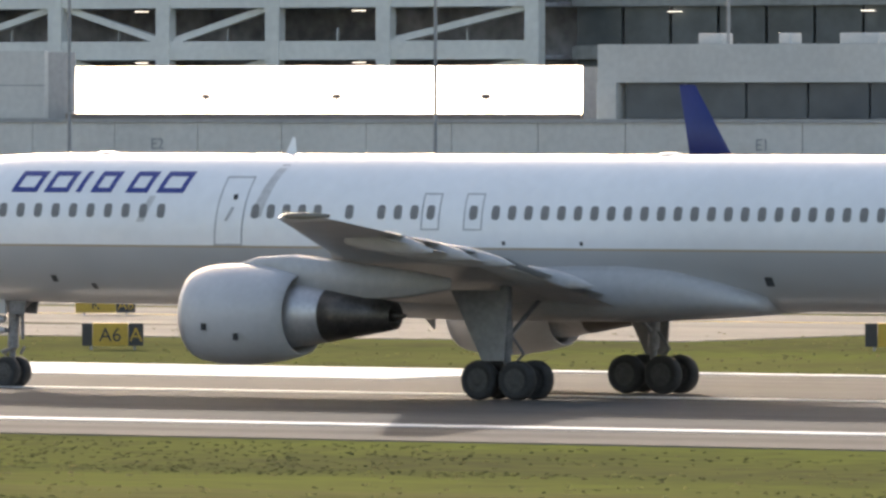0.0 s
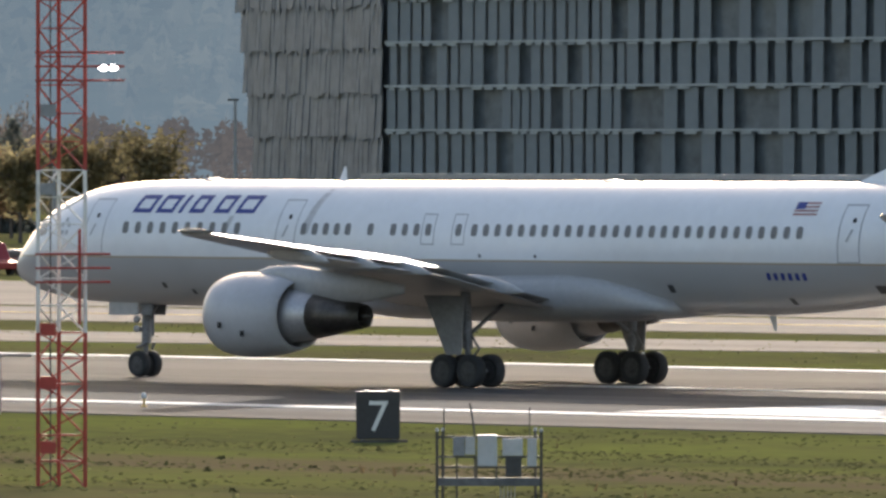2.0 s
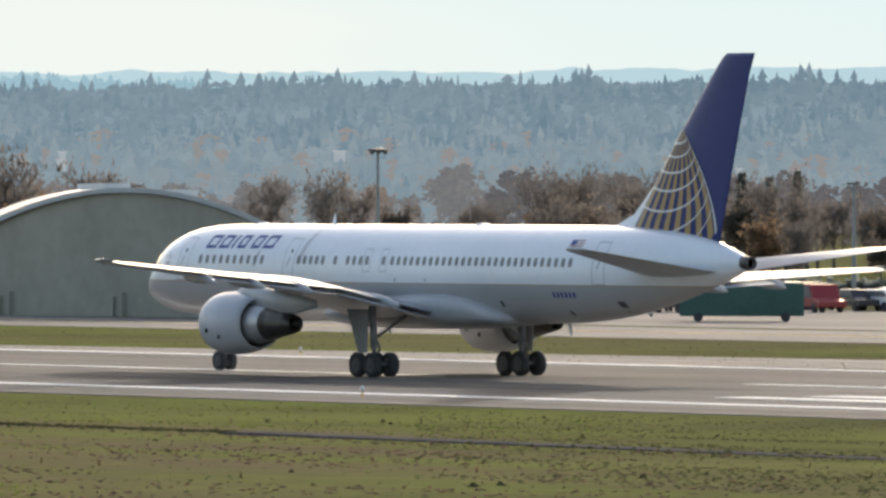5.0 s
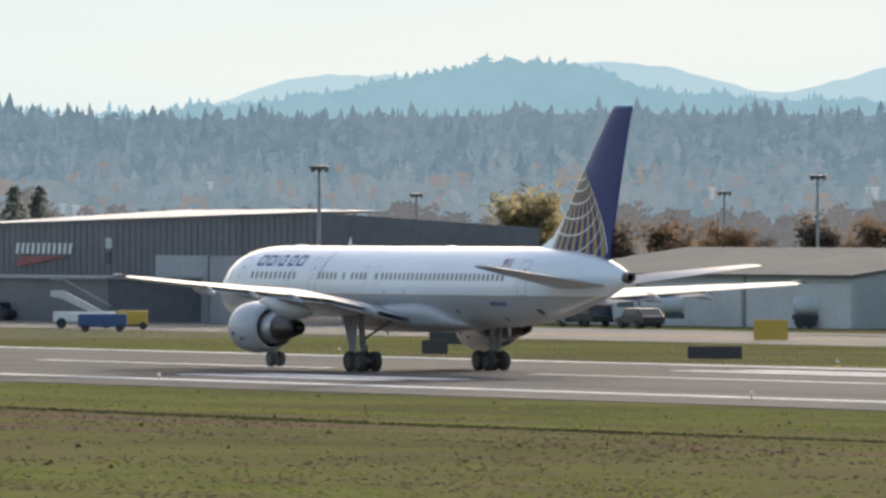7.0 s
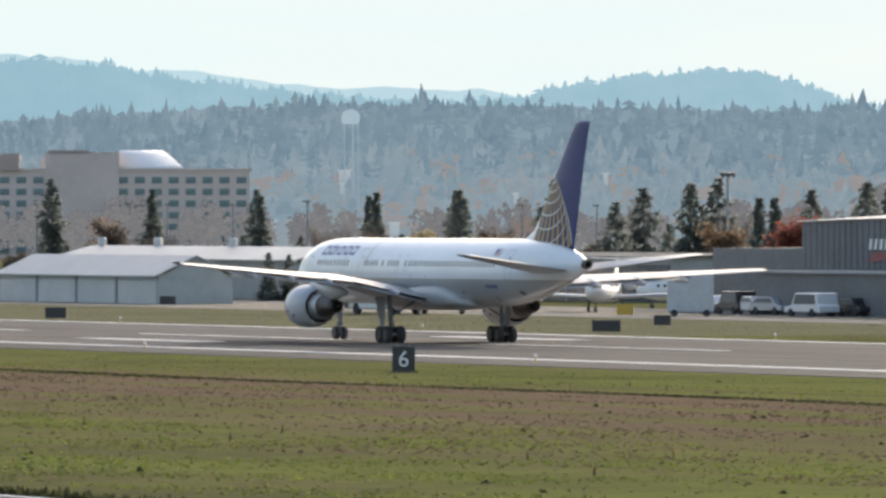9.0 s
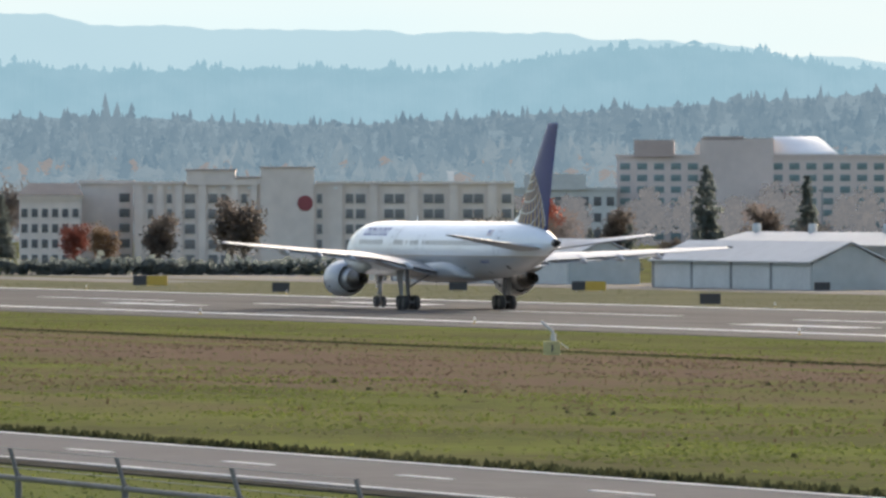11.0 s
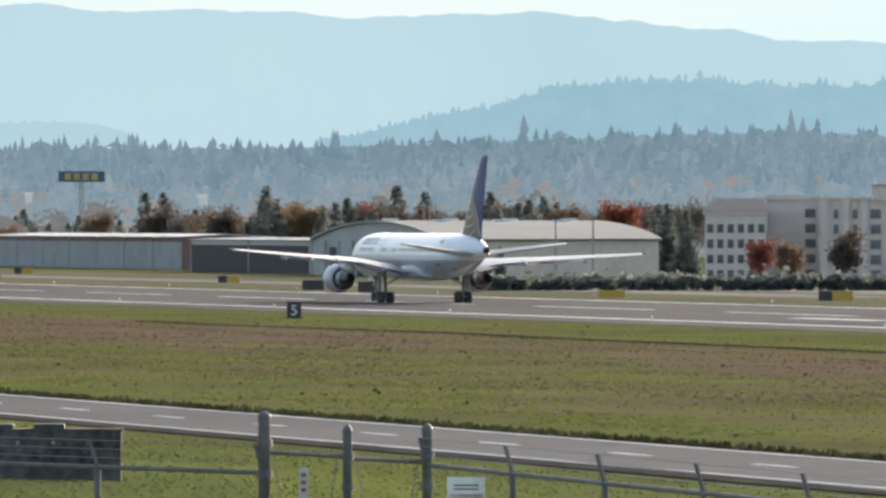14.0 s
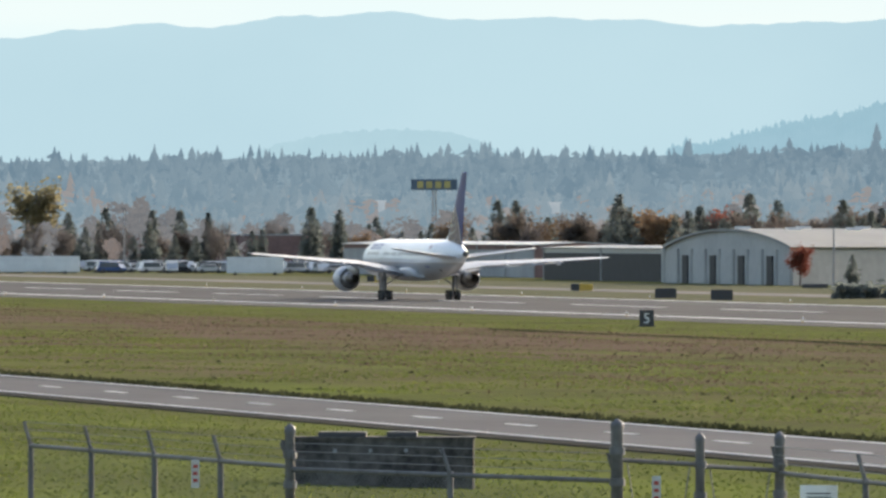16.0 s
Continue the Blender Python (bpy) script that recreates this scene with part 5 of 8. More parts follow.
FA, FC, FG1, FG2, FG3, FD = [polar(b, r)[:2] for b, r in ((79.8, 98.0), (78.413, 89.3), (76.661, 86.0), (76.216, 86.5), (75.789, 87.0), (74.305, 78.2))]
FD = (2 * FD[0] - FG3[0], 2 * FD[1] - FG3[1])
fence_run(FC, FA, 5.68, 5.68, 4, -1, True, "weathered chain-link fence with barbed-wire arms")
fence_run(FC, FG1, 5.66, 5.64, 2, -1, True, "grey chain-link fence with a leaning arm")
fence_run(FG3, FD, 5.68, 5.67, 6, 1, True, "grey chain-link fence along the bank")
gate = thing("chain_link_gate", "double chain-link gate between thick posts", "gate")
for (gx, gy), top, w in ((FG1, 6.1, 0.1), (FG2, 5.98, 0.075), (FG3, 5.98, 0.085), (FC, 6.0, 0.085)):
    bm = bmesh.new()
    lathe_z(bm, [(ground_z(gy) - 0.1, w / 2), (top - 0.05, w / 2), (top - 0.02, w / 2 + 0.008), (top + 0.01, w / 2), (top + 0.04, 0.01)], gx, gy, 12)
    part("gate_post", bm, POST, gate, "thick post with a domed cap", True)
    for zz in (top - 0.25, top - 0.5, top - 0.8):
        bm = bmesh.new()
        lathe_z(bm, [(zz, w / 2 + 0.015), (zz + 0.06, w / 2 + 0.015)], gx + 0.01, gy, 10)
        part("band_clamp", bm, POST, gate)
for p, q, za, zb in ((FG1, FG2, 5.81, 5.76), (FG2, FG3, 5.75, 5.7)):
    P0, P1 = Vector((*p, za)), Vector((*q, zb))
    for dz in (0, -1.75):
        bm = bmesh.new()
        bar(bm, P0 + Vector((0, 0, dz)), P1 + Vector((0, 0, dz)), 0.042, sides=8)
        part("gate_rail", bm, POST, gate)
    for s in (0.12, 0.88):
        bm = bmesh.new()
        bar(bm, P0.lerp(P1, s), P0.lerp(P1, 0.5) + Vector((0, 0, -1.7)), 0.012, sides=5)
        part("truss_wire", bm, WIRE, gate)
SIGN_WHITE = mat("sign_white_enamel", (0.85, 0.85, 0.84), 0.5, 0, 0.04)
for k, (b, r, w, h, top, m) in enumerate(((76.45, 85.5, 0.07, 0.3, 5.69, PALE_BOX), (75.58, 85.4, 0.3, 0.3, 5.62, SIGN_WHITE), (78.92, 91.0, 0.07, 0.24, 5.7, PALE_BOX))):
    sx, sy, _ = polar(b, r)
    s = thing("warning_sign", "white warning sign wired to the fence", "sign", "fence signs", at=turned(sx, sy, 0))
    box_part("plate", s, -w / 2, w / 2, -0.004, 0.004, top - h, top, m)
    if k == 1:
        words("NO TRESPASSING", 0.034, RED_PAINT, s, "lettering", pose(0, -0.006, top - 0.16), "small red lettering")
        for zz in (0.06, 0.09):
            box_part("text_bar", s, -0.1, 0.1, -0.007, -0.005, top - zz - 0.012, top - zz, DARK_STEEL)
    else:
        for zz in (0.04, 0.1, 0.16):
            box_part("text_bar", s, -0.02, 0.02, -0.007, -0.005, top - zz - 0.03, top - zz, RED_PAINT)
sx, sy, _ = polar(76.4, 88.5)
yb = thing("barrier", "low yellow and orange barrier beside the gate", "barrier", at=turned(sx, sy, ground_z(sy)))
box_part("board", yb, -0.12, 0.12, -0.03, 0.03, 0.6, 1.05, YELLOW, "", 0.02)
bm = bmesh.new()
bar(bm, (-0.18, 0, 0), (-0.1, 0, 1.15), 0.04, sides=6)
part("stake", bm, ORANGE, yb)

STAINED = mat("stained_concrete", (0.14, 0.13, 0.12), 0.95, 0, 0.3, 1.3, 7, 0.01, (0.04, 0.038, 0.037), 0, 0.1)
bx, by, _ = polar(77.92, 211)
blk = thing("concrete_block", "long black-stained concrete block with steel lids", "concrete block", at=pose(bx, by, ground_z(by), 0, 0, 76.5))
box_part("body", blk, -1.82, 1.82, -0.5, 0.5, -0.1, 0.98, STAINED, "stained concrete body", 0.03)
for x0, x1 in ((-1.25, -0.3), (0.1, 0.7)):
    box_part("lid", blk, x0, x1, -0.35, 0.35, 0.98, 1.08, DARK_STEEL, "dark lid", 0.02)
box_part("slab_cap", blk, -1.88, 1.85, -0.54, 0.54, 0.94, 0.985, STAINED)
for k in range(4):
    box_part("bolt_plate", blk, -0.95 + k * 0.7, -0.88 + k * 0.7, -0.53, -0.505, 0.68, 0.75, STEEL_GREY)


# ---- buildings ----
PANEL = mat("pale_wall_panel", (0.58, 0.57, 0.535), 0.75, 0, 0.08, 0.25, 3)
PANEL_DARK = mat("grey_wall_panel", (0.36, 0.36, 0.35), 0.8, 0, 0.1, 0.25, 3)
GARAGE_WHITE = mat("garage_white_concrete", (0.74, 0.73, 0.7), 0.8, 0, 0.07, 0.2, 2)
GARAGE_GREY = mat("ramp_grey_concrete", (0.3, 0.3, 0.29), 0.85, 0, 0.15, 0.3, 2)
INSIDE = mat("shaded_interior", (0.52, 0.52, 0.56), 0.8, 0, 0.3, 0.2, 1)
METAL_ROOF = mat("bright_metal_roof", (0.86, 0.87, 0.88), 0.36, 0.85, 0.03, 0.2, 2)
GLASS_DARK = mat("dark_glass", (0.1, 0.115, 0.125), 0.3, 0, 0.2, 0.15, 1)
OFFICE_GLASS = mat("smoky_office_glass", (0.155, 0.178, 0.19), 0.3, 0, 0.25, 0.12, 1)
SHINGLE = mat("fritted_glass_shingle", (0.17, 0.19, 0.205), 0.55, 0, 0.25, 0.35, 1.2, 0, (0.115, 0.13, 0.145))
GLASS_PANEL = mat("grey_blue_glass_panel", (0.19, 0.214, 0.228), 0.4, 0, 0.3, 0.3, 1.2, 0, (0.17, 0.195, 0.21))
LEDGE = mat("ledge_grey", (0.42, 0.45, 0.45), 0.5, 0.2)
CEILING_LAMP = mat("garage_lamp", (1.0, 0.93, 0.8), 0.4, emit=1.2)
HANGAR_GREY = mat("charcoal_metal_siding", (0.15, 0.152, 0.16), 0.6, 0.1, 0.12, 0.15, 1.5)
HANGAR_DOOR = mat("grey_hangar_door", (0.38, 0.39, 0.395), 0.6, 0.1, 0.1, 0.2, 1.5)
PALE_ROOF = mat("pale_metal_roof", (0.42, 0.43, 0.43), 0.5, 0.1, 0.08, 0.1, 1)
SHED_PALE = mat("pale_green_siding", (0.42, 0.44, 0.42), 0.7, 0, 0.08, 0.1, 1)
TAN_BLOCK = mat("brownish_stucco", (0.46, 0.36, 0.32), 0.85, 0, 0.06, 0.1, 0.6)
HOTEL_TAN = mat("pinkish_stucco", (0.64, 0.535, 0.485), 0.85, 0, 0.06, 0.1, 0.6)
HOTEL_GREY = mat("grey_beige_stucco", (0.74, 0.63, 0.55), 0.85, 0, 0.08, 0.1, 0.6)
HOTEL_WIN = mat("teal_window", (0.17, 0.25, 0.26), 0.2, 0, 0.2, 0.3, 1)
DARK_WIN = mat("dark_window", (0.11, 0.115, 0.125), 0.2, 0, 0.2, 0.3, 1)
DISC_RED = mat("red_disc", (0.28, 0.05, 0.06), 0.5)
BRICK_BROWN = mat("red_brown_wall", (0.26, 0.155, 0.135), 0.85, 0, 0.15, 0.3, 2)


def build_concourse():
    t = thing("concourse", "low pale airport concourse with bright sloping metal roofs", "terminal")
    y0 = 400.0
    xl, xr = facade_x(41.05, y0), facade_x(26.0, y0)
    # lower wall in panels
    n = 34
    for i in range(n):
        a, b = xl + (xr - xl) * i / n, xl + (xr - xl) * (i + 1) / n
        box_part("wall_panel", t, a + 0.02, b - 0.02, y0, y0 + 0.3, 0, 6.95, PANEL)
    box_part("core", t, xl + 0.1, xr, y0 + 0.31, y0 + 40, 0, 7.0, PANEL_DARK)
    box_part("parapet", t, xl, xr, y0 - 0.1, y0 + 0.5, 6.95, 7.12, PANEL_DARK, "thin grey parapet")
    # bright roofs
    for b1, b0, top1 in ((40.93, 37.22, 40.37), (34.52, 31.68, 34.52)):
        a, b = facade_x(b1, y0 + 3), facade_x(b0, y0 + 3)
        at, bt = facade_x(top1, y0 + 18), facade_x(b0, y0 + 18)
        k = 24
        for i in range(k):
            bm = bmesh.new()
            u0, u1 = a + (b - a) * i / k, a + (b - a) * (i + 1) / k
            t0, t1 = at + (bt - at) * i / k, at + (bt - at) * (i + 1) / k
            loft(bm, [[(u0 + 0.012, y0 + 3, 7.35 + dz), (u1 - 0.012, y0 + 3, 7.35 + dz), (t1 - 0.012, y0 + 18, 9.55 + dz), (t0 + 0.012, y0 + 18, 9.55 + dz)] for dz in (-0.03, 0.0)])
            bmesh.ops.recalc_face_normals(bm, faces=bm.faces)
            part("roof_sheet", bm, METAL_ROOF, t)
        box_part("roof_edge", t, a, b, y0 + 2.8, y0 + 3.05, 7.12, 7.34, mat("rusty_edge", (0.2, 0.17, 0.15), 0.7), "stained roof edge")
        box_part("roof_back", t, at, bt, y0 + 18.02, y0 + 22, 7, 9.5, PANEL_DARK)
    # taller blocks between and beside the roofs
    a, b = facade_x(37.18, y0 + 1), facade_x(34.56, y0 + 1)
    k = 9
    for i in range(k):
        p, q = a + (b - a) * i / k, a + (b - a) * (i + 1) / k
        box_part("wall_panel", t, p + 0.03, q - 0.03, y0 + 1, y0 + 1.3, 7.13, 10.2, PANEL)
        box_part("wall_panel", t, p + 0.03, q - 0.03, y0 + 0.98, y0 + 1.0, 8.6, 8.66, PANEL_DARK)
    box_part("core", t, a + 0.1, b - 0.1, y0 + 1.31, y0 + 3.6, 7, 10.15, PANEL_DARK)
    a, b = facade_x(31.6, y0 + 1), facade_x(26.0, y0 + 1)
    box_part("upper_wall", t, a, b, y0 + 1, y0 + 22, 8.72, 10.4, PANEL, "pale upper wall")
    box_part("side_wall", t, a, a + 1.0, y0 + 0.9, y0 + 22, 7.12, 8.72, PANEL)
    k = 16
    for i in range(k):
        p, q = a + 1.2 + (b - a - 1.2) * i / k, a + 1.2 + (b - a - 1.2) * (i + 1) / k
        box_part("window_pane", t, p + 0.06, q - 0.06, y0 + 1.3, y0 + 1.36, 7.15, 8.7, GLASS_DARK)
    box_part("window_back", t, a + 1.05, b, y0 + 1.8, y0 + 21, 7.12, 8.7, INSIDE)
    for b1, txt in ((33.96, "E2"), (30.72, "E1"), (40.45, "E5")):
        words(txt, 0.72, STEEL_GREY, t, "gate_number", pose(facade_x(b1, y0 - 0.02), y0 - 0.02, 5.75), "dark gate lettering")
    for b1, w in ((30.6, 0.3), (30.2, 1.0), (31.0, 0.6), (29.4, 1.2), (28.9, 0.8)):
        x = facade_x(b1, y0 + 5)
        box_part("roof_unit", t, x - w, x + w, y0 + 5, y0 + 6, 10.4 if b1 < 32 else 9.0, 10.9 if b1 < 32 else 10.0, PALE_BOX, "", 0.05)
    for b1 in (33.7, 33.0, 32.2, 39.5):
        x = facade_x(b1, y0 + 4)
        bm = bmesh.new()
        lathe_z(bm, [(7.4, 0.05), (8.0, 0.05), (8.02, 0.2), (8.2, 0.2), (8.25, 0.05)], x, y0 + 4, 10)
        part("roof_vent", bm, DARK_STEEL, t, "small dark roof vent")
    x = facade_x(39.48, y0 + 4)
    bm = bmesh.new()
    bar(bm, (x - 0.55, y0 + 4, 7.4), (x, y0 + 4, 8.3), 0.22, sides=8)
    bar(bm, (x, y0 + 4, 8.2), (x + 0.05, y0 + 4, 9.5), 0.22, sides=8)
    part("bent_duct", bm, DARK_STEEL, t, "bent dark duct")
    return t


build_concourse()


def build_garage():
    y0 = 600.0
    xl, xr = facade_x(40.15, y0), facade_x(31.95, y0)
    t = thing("parking_garage", "white concrete parking garage with open decks", "parking garage")
    cols = [xl, xl + 5.2]
    while cols[-1] + 8.85 < xr - 3:
        cols.append(cols[-1] + 8.85)
    cols.append(xr)
    floors = [0.3 + 3.5 * k for k in range(0, 8)]
    for z in floors:
        box_part("spandrel", t, xl, xr, y0, y0 + 0.5, z, z + 1.25, GARAGE_WHITE)
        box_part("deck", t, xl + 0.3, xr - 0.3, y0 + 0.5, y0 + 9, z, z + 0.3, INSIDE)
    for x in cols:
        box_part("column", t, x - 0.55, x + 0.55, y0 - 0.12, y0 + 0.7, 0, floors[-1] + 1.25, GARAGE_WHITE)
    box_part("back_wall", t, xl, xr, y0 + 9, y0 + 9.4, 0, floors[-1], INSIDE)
    for i, (a, b) in enumerate(zip(cols, cols[1:])):
        for z in floors[:-1]:
            if i and i % 4 != 1:
                p, q = (b, a) if i % 2 else (a, b)
                bm = bmesh.new()
                bar(bm, (p + (0.6 if p < q else -0.6), y0 + 0.6, z + 1.3), (q - (0.6 if p < q else -0.6), y0 + 0.6, z + 3.5), 0.45, sides=4)
                part("diagonal_brace", bm, GARAGE_WHITE, t)
            bm = bmesh.new()
            bar(bm, ((a + b) / 2, y0 + 1.2, z + 1.2), ((a + b) / 2, y0 + 1.2, z + 2.1), 0.14, sides=4)
            part("barrier_post", bm, PALE_BOX, t)
            if i % 2:
                box_part("ceiling_lamp", t, a + 2.5, a + 3.4, y0 + 6, y0 + 6.25, z + 3.3, z + 3.36, CEILING_LAMP)
    # darker annex beside it
    xa, xb = xr + 0.6, facade_x(26, y0)
    a = thing("glass_annex", "dark annex with glazed floors and concrete bands", "building")
    for z in floors:
        box_part("band", a, xa, xb, y0 + 4, y0 + 5, z, z + 0.9, GARAGE_GREY)
    n = 22
    for i in range(n):
        p, q = xa + (xb - xa) * i / n, xa + (xb - xa) * (i + 1) / n
        for z in floors[:6]:
            box_part("pane", a, p + 0.12, q - 0.12, y0 + 4.5, y0 + 4.6, z + 0.92, z + 3.48, GLASS_DARK)
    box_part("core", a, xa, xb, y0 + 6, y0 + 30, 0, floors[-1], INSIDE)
    for i in (2, 6, 9):
        x = xa + (xb - xa) * i / n
        box_part("ceiling_lamp", a, x, x + 1, y0 + 4.1, y0 + 4.3, floors[3] + 3.1, floors[3] + 3.15, CEILING_LAMP)


build_garage()


def build_ramp():
    """Round car ramp: a rising spiral of parapets on columns."""
    cx, cy, _ = polar(40.97, 795)
    R = 17.2
    t = thing("spiral_ramp", "round grey concrete car ramp with spiralling parapets", "parking ramp", at=pose(cx, cy, 0))
    pitch = 3.5
    for k in range(-2, 7):
        for name, r0, z0, z1, th, m in (("parapet", R, 0.0, 1.15, 0.3, GARAGE_GREY), ("deck", R - 3.3, -0.3, 0.0, 3.3, GARAGE_GREY), ("rail", R + 0.05, 1.35, 1.42, 0.08, GALV)):
            bm = bmesh.new()
            rings = []
            n = 72
            for i in range(n + 1):
                # turning so that the floor climbs towards the front right
                a = math.pi * 0.9 + 2 * math.pi * i / n
                z = (k - 0.3) * pitch + 2 * pitch * i / n
                c, s = math.cos(a), math.sin(a)
                rings.append([(r0 * c, r0 * s, z + z0), ((r0 + th) * c, (r0 + th) * s, z + z0), ((r0 + th) * c, (r0 + th) * s, z + z1), (r0 * c, r0 * s, z + z1)])
            loft(bm, rings)
            bmesh.ops.recalc_face_normals(bm, faces=bm.faces)
            part(name, bm, m, t)
    for i in range(9):
        a = 2 * math.pi * i / 9 + 0.25
        bm = bmesh.new()
        bar(bm, ((R + 0.1) * math.cos(a), (R + 0.1) * math.sin(a), 0), ((R + 0.1) * math.cos(a), (R + 0.1) * math.sin(a), 22.5), 0.75, sides=4)
        part("column", bm, GARAGE_GREY, t)
    bm = bmesh.new()
    lathe_z(bm, [(0, R - 3.4), (22, R - 3.4)], 0, 0, 48)
    part("core", bm, INSIDE, t, "shaded inner core", True)
    # flat decks that join ramp and garage
    d = thing("parking_deck", "grey open parking decks with metal rails", "parking garage")
    x0, x1 = facade_x(40.3, 645), facade_x(38.6, 645)
    for k in range(7):
        z = 0.6 + k * 3.5
        box_part("parapet", d, x0, x1, 640, 640.3, z, z + 1.1, GARAGE_GREY)
        box_part("deck", d, x0, x1, 640.3, 660, z, z + 0.3, INSIDE)
        bm = bmesh.new()
        bar(bm, (x0, 640, z + 1.35), (x1, 640, z + 1.35), 0.09, sides=4)
        part("rail", bm, GALV, d)
    for i in range(5):
        x = x0 + (x1 - x0) * i / 4
        box_part("column", d, x - 0.4, x + 0.4, 639.8, 640.5, 0, 24, GARAGE_GREY)
    box_part("back_wall", d, x0, x1, 660, 660.4, 0, 24, INSIDE)


build_ramp()


def build_office():
    rnd = random.Random(5)
    y0 = 612.0
    xr, xl = -543.0, facade_x(44.93, y0)
    t = thing("office_building", "dark glass office block with staggered vertical panels", "office building")
    box_part("core", t, xl + 0.4, xr, y0 + 0.5, y0 + 20, 0, 31, OFFICE_GLASS, "dark glass core")
    floor_h = 3.55
    nf = 8
    for f in range(nf):
        z = f * floor_h + 1.4
        box_part("ledge", t, xl, xr, y0 - 0.45, y0 + 0.2, z - 0.1, z + 0.1, LEDGE, "thin metal ledge")
        x = xl + rnd.uniform(0, 0.6)
        while x < xr - 1.2:
            w = rnd.choice((0.75, 0.95, 1.15)) if x < xl + 26 else rnd.choice((1.2, 1.45))
            if rnd.random() < 0.86:
                box_part("glass_panel", t, x, x + w, y0 - 0.18, y0 - 0.1, z + 0.12, z + floor_h - 0.18, GLASS_PANEL)
            if rnd.random() < 0.8:
                box_part("bracket", t, x + 0.1, x + w, y0 - 0.42, y0 - 0.36, z - 0.32, z - 0.12, LEDGE)
            x += w + (rnd.uniform(0.25, 0.5) if x < xl + 26 else rnd.uniform(0.55, 0.9))
    # leaning end wall of overlapping glass shingles
    p0, p1 = Vector((xl, y0, 0)), Vector((-644.0, 628.0, 0))
    along = (p1 - p0).normalized()
    out = Vector((along.y, -along.x, 0))
    if out.y > 0:
        out = -out
    L = (p1 - p0).length
    for f in range(nf):
        z = f * floor_h + 1.0
        grow = 0.012 * z
        s = 0.0
        ext = L - 5.3 + 0.95 * f
        while s < ext - 0.3:
            w = rnd.uniform(0.5, 0.95)
            a = p0 + along * s
            b = p0 + along * min(s + w * 0.94, ext)
            o0, o1 = out * (0.3 + grow * 0.3 + rnd.uniform(0, 0.12)), out * (0.5 + grow * 0.3 + rnd.uniform(0, 0.12))
            bm = bmesh.new()
            zb, zt = z - rnd.uniform(0, 0.5), z + floor_h - 0.05
            th = out * 0.06
            loft(bm, [[a + o1 + Vector((0, 0, zb)), b + o1 + Vector((0, 0, zb)), b + o1 + th + Vector((0, 0, zb)), a + o1 + th + Vector((0, 0, zb))],
                      [a + o0 + Vector((0, 0, zt)), b + o0 + Vector((0, 0, zt)), b + o0 + th + Vector((0, 0, zt)), a + o0 + th + Vector((0, 0, zt))]])
            bmesh.ops.recalc_face_normals(bm, faces=bm.faces)
            part("glass_shingle", bm, SHINGLE, t)
            s += w
    bm = bmesh.new()
    q0, q1 = p0 - out * 0.1, p1 - out * 0.1 - along * 5.6
    e = Vector((8, 30, 0))
    loft(bm, [[q0, q1, q1 + e, q0 + e], [q0 + Vector((0, 0, 30)), q1 + along * 7.6 + Vector((0, 0, 30)), q1 + along * 7.6 + e + Vector((0, 0, 30)), q0 + e + Vector((0, 0, 30))]])
    bmesh.ops.recalc_face_normals(bm, faces=bm.faces)
    part("end_core", bm, OFFICE_GLASS, t, "dark leaning end wall")


build_office()


def gable_shed(name, label, xl, xr, y0, depth, eave, ridge, wall, roof, doors=0, door_m=None, cat="shed"):
    """A long shed with its ridge along x."""
    t = thing(name, label, cat)
    box_part("wall", t, xl, xr, y0, y0 + depth, -0.05, eave, wall, "")
    bm = bmesh.new()
    th = 0.15
    loft(bm, [[(x, y0 - 0.5, eave), (x, y0 + depth / 2, ridge), (x, y0 + depth + 0.5, eave), (x, y0 + depth + 0.5, eave + th), (x, y0 + depth / 2, ridge + th), (x, y0 - 0.5, eave + th)] for x in (xl - 0.4, xr + 0.4)])
    bmesh.ops.recalc_face_normals(bm, faces=bm.faces)
    part("roof", bm, roof, t, "pale metal roof")
    for side in (xl, xr):
        bm = bmesh.new()
        loft(bm, [[(side - 0.06, y0, eave - 0.02), (side - 0.06, y0 + depth, eave - 0.02), (side - 0.06, y0 + depth / 2, ridge - 0.02)], [(side + 0.06, y0, eave - 0.02), (side + 0.06, y0 + depth, eave - 0.02), (side + 0.06, y0 + depth / 2, ridge - 0.02)]])
        bmesh.ops.recalc_face_normals(bm, faces=bm.faces)
        part("gable", bm, wall, t)
    if doors:
        w = (xr - xl) / doors
        for i in range(doors):
            box_part("door", t, xl + i * w + 0.4, xl + (i + 1) * w - 0.4, y0 - 0.12, y0 - 0.004, 0, eave * 0.86, door_m)
            box_part("door_post", t, xl + i * w - 0.12, xl + i * w + 0.12, y0 - 0.2, y0 - 0.004, 0, eave, PANEL_DARK)
    return t


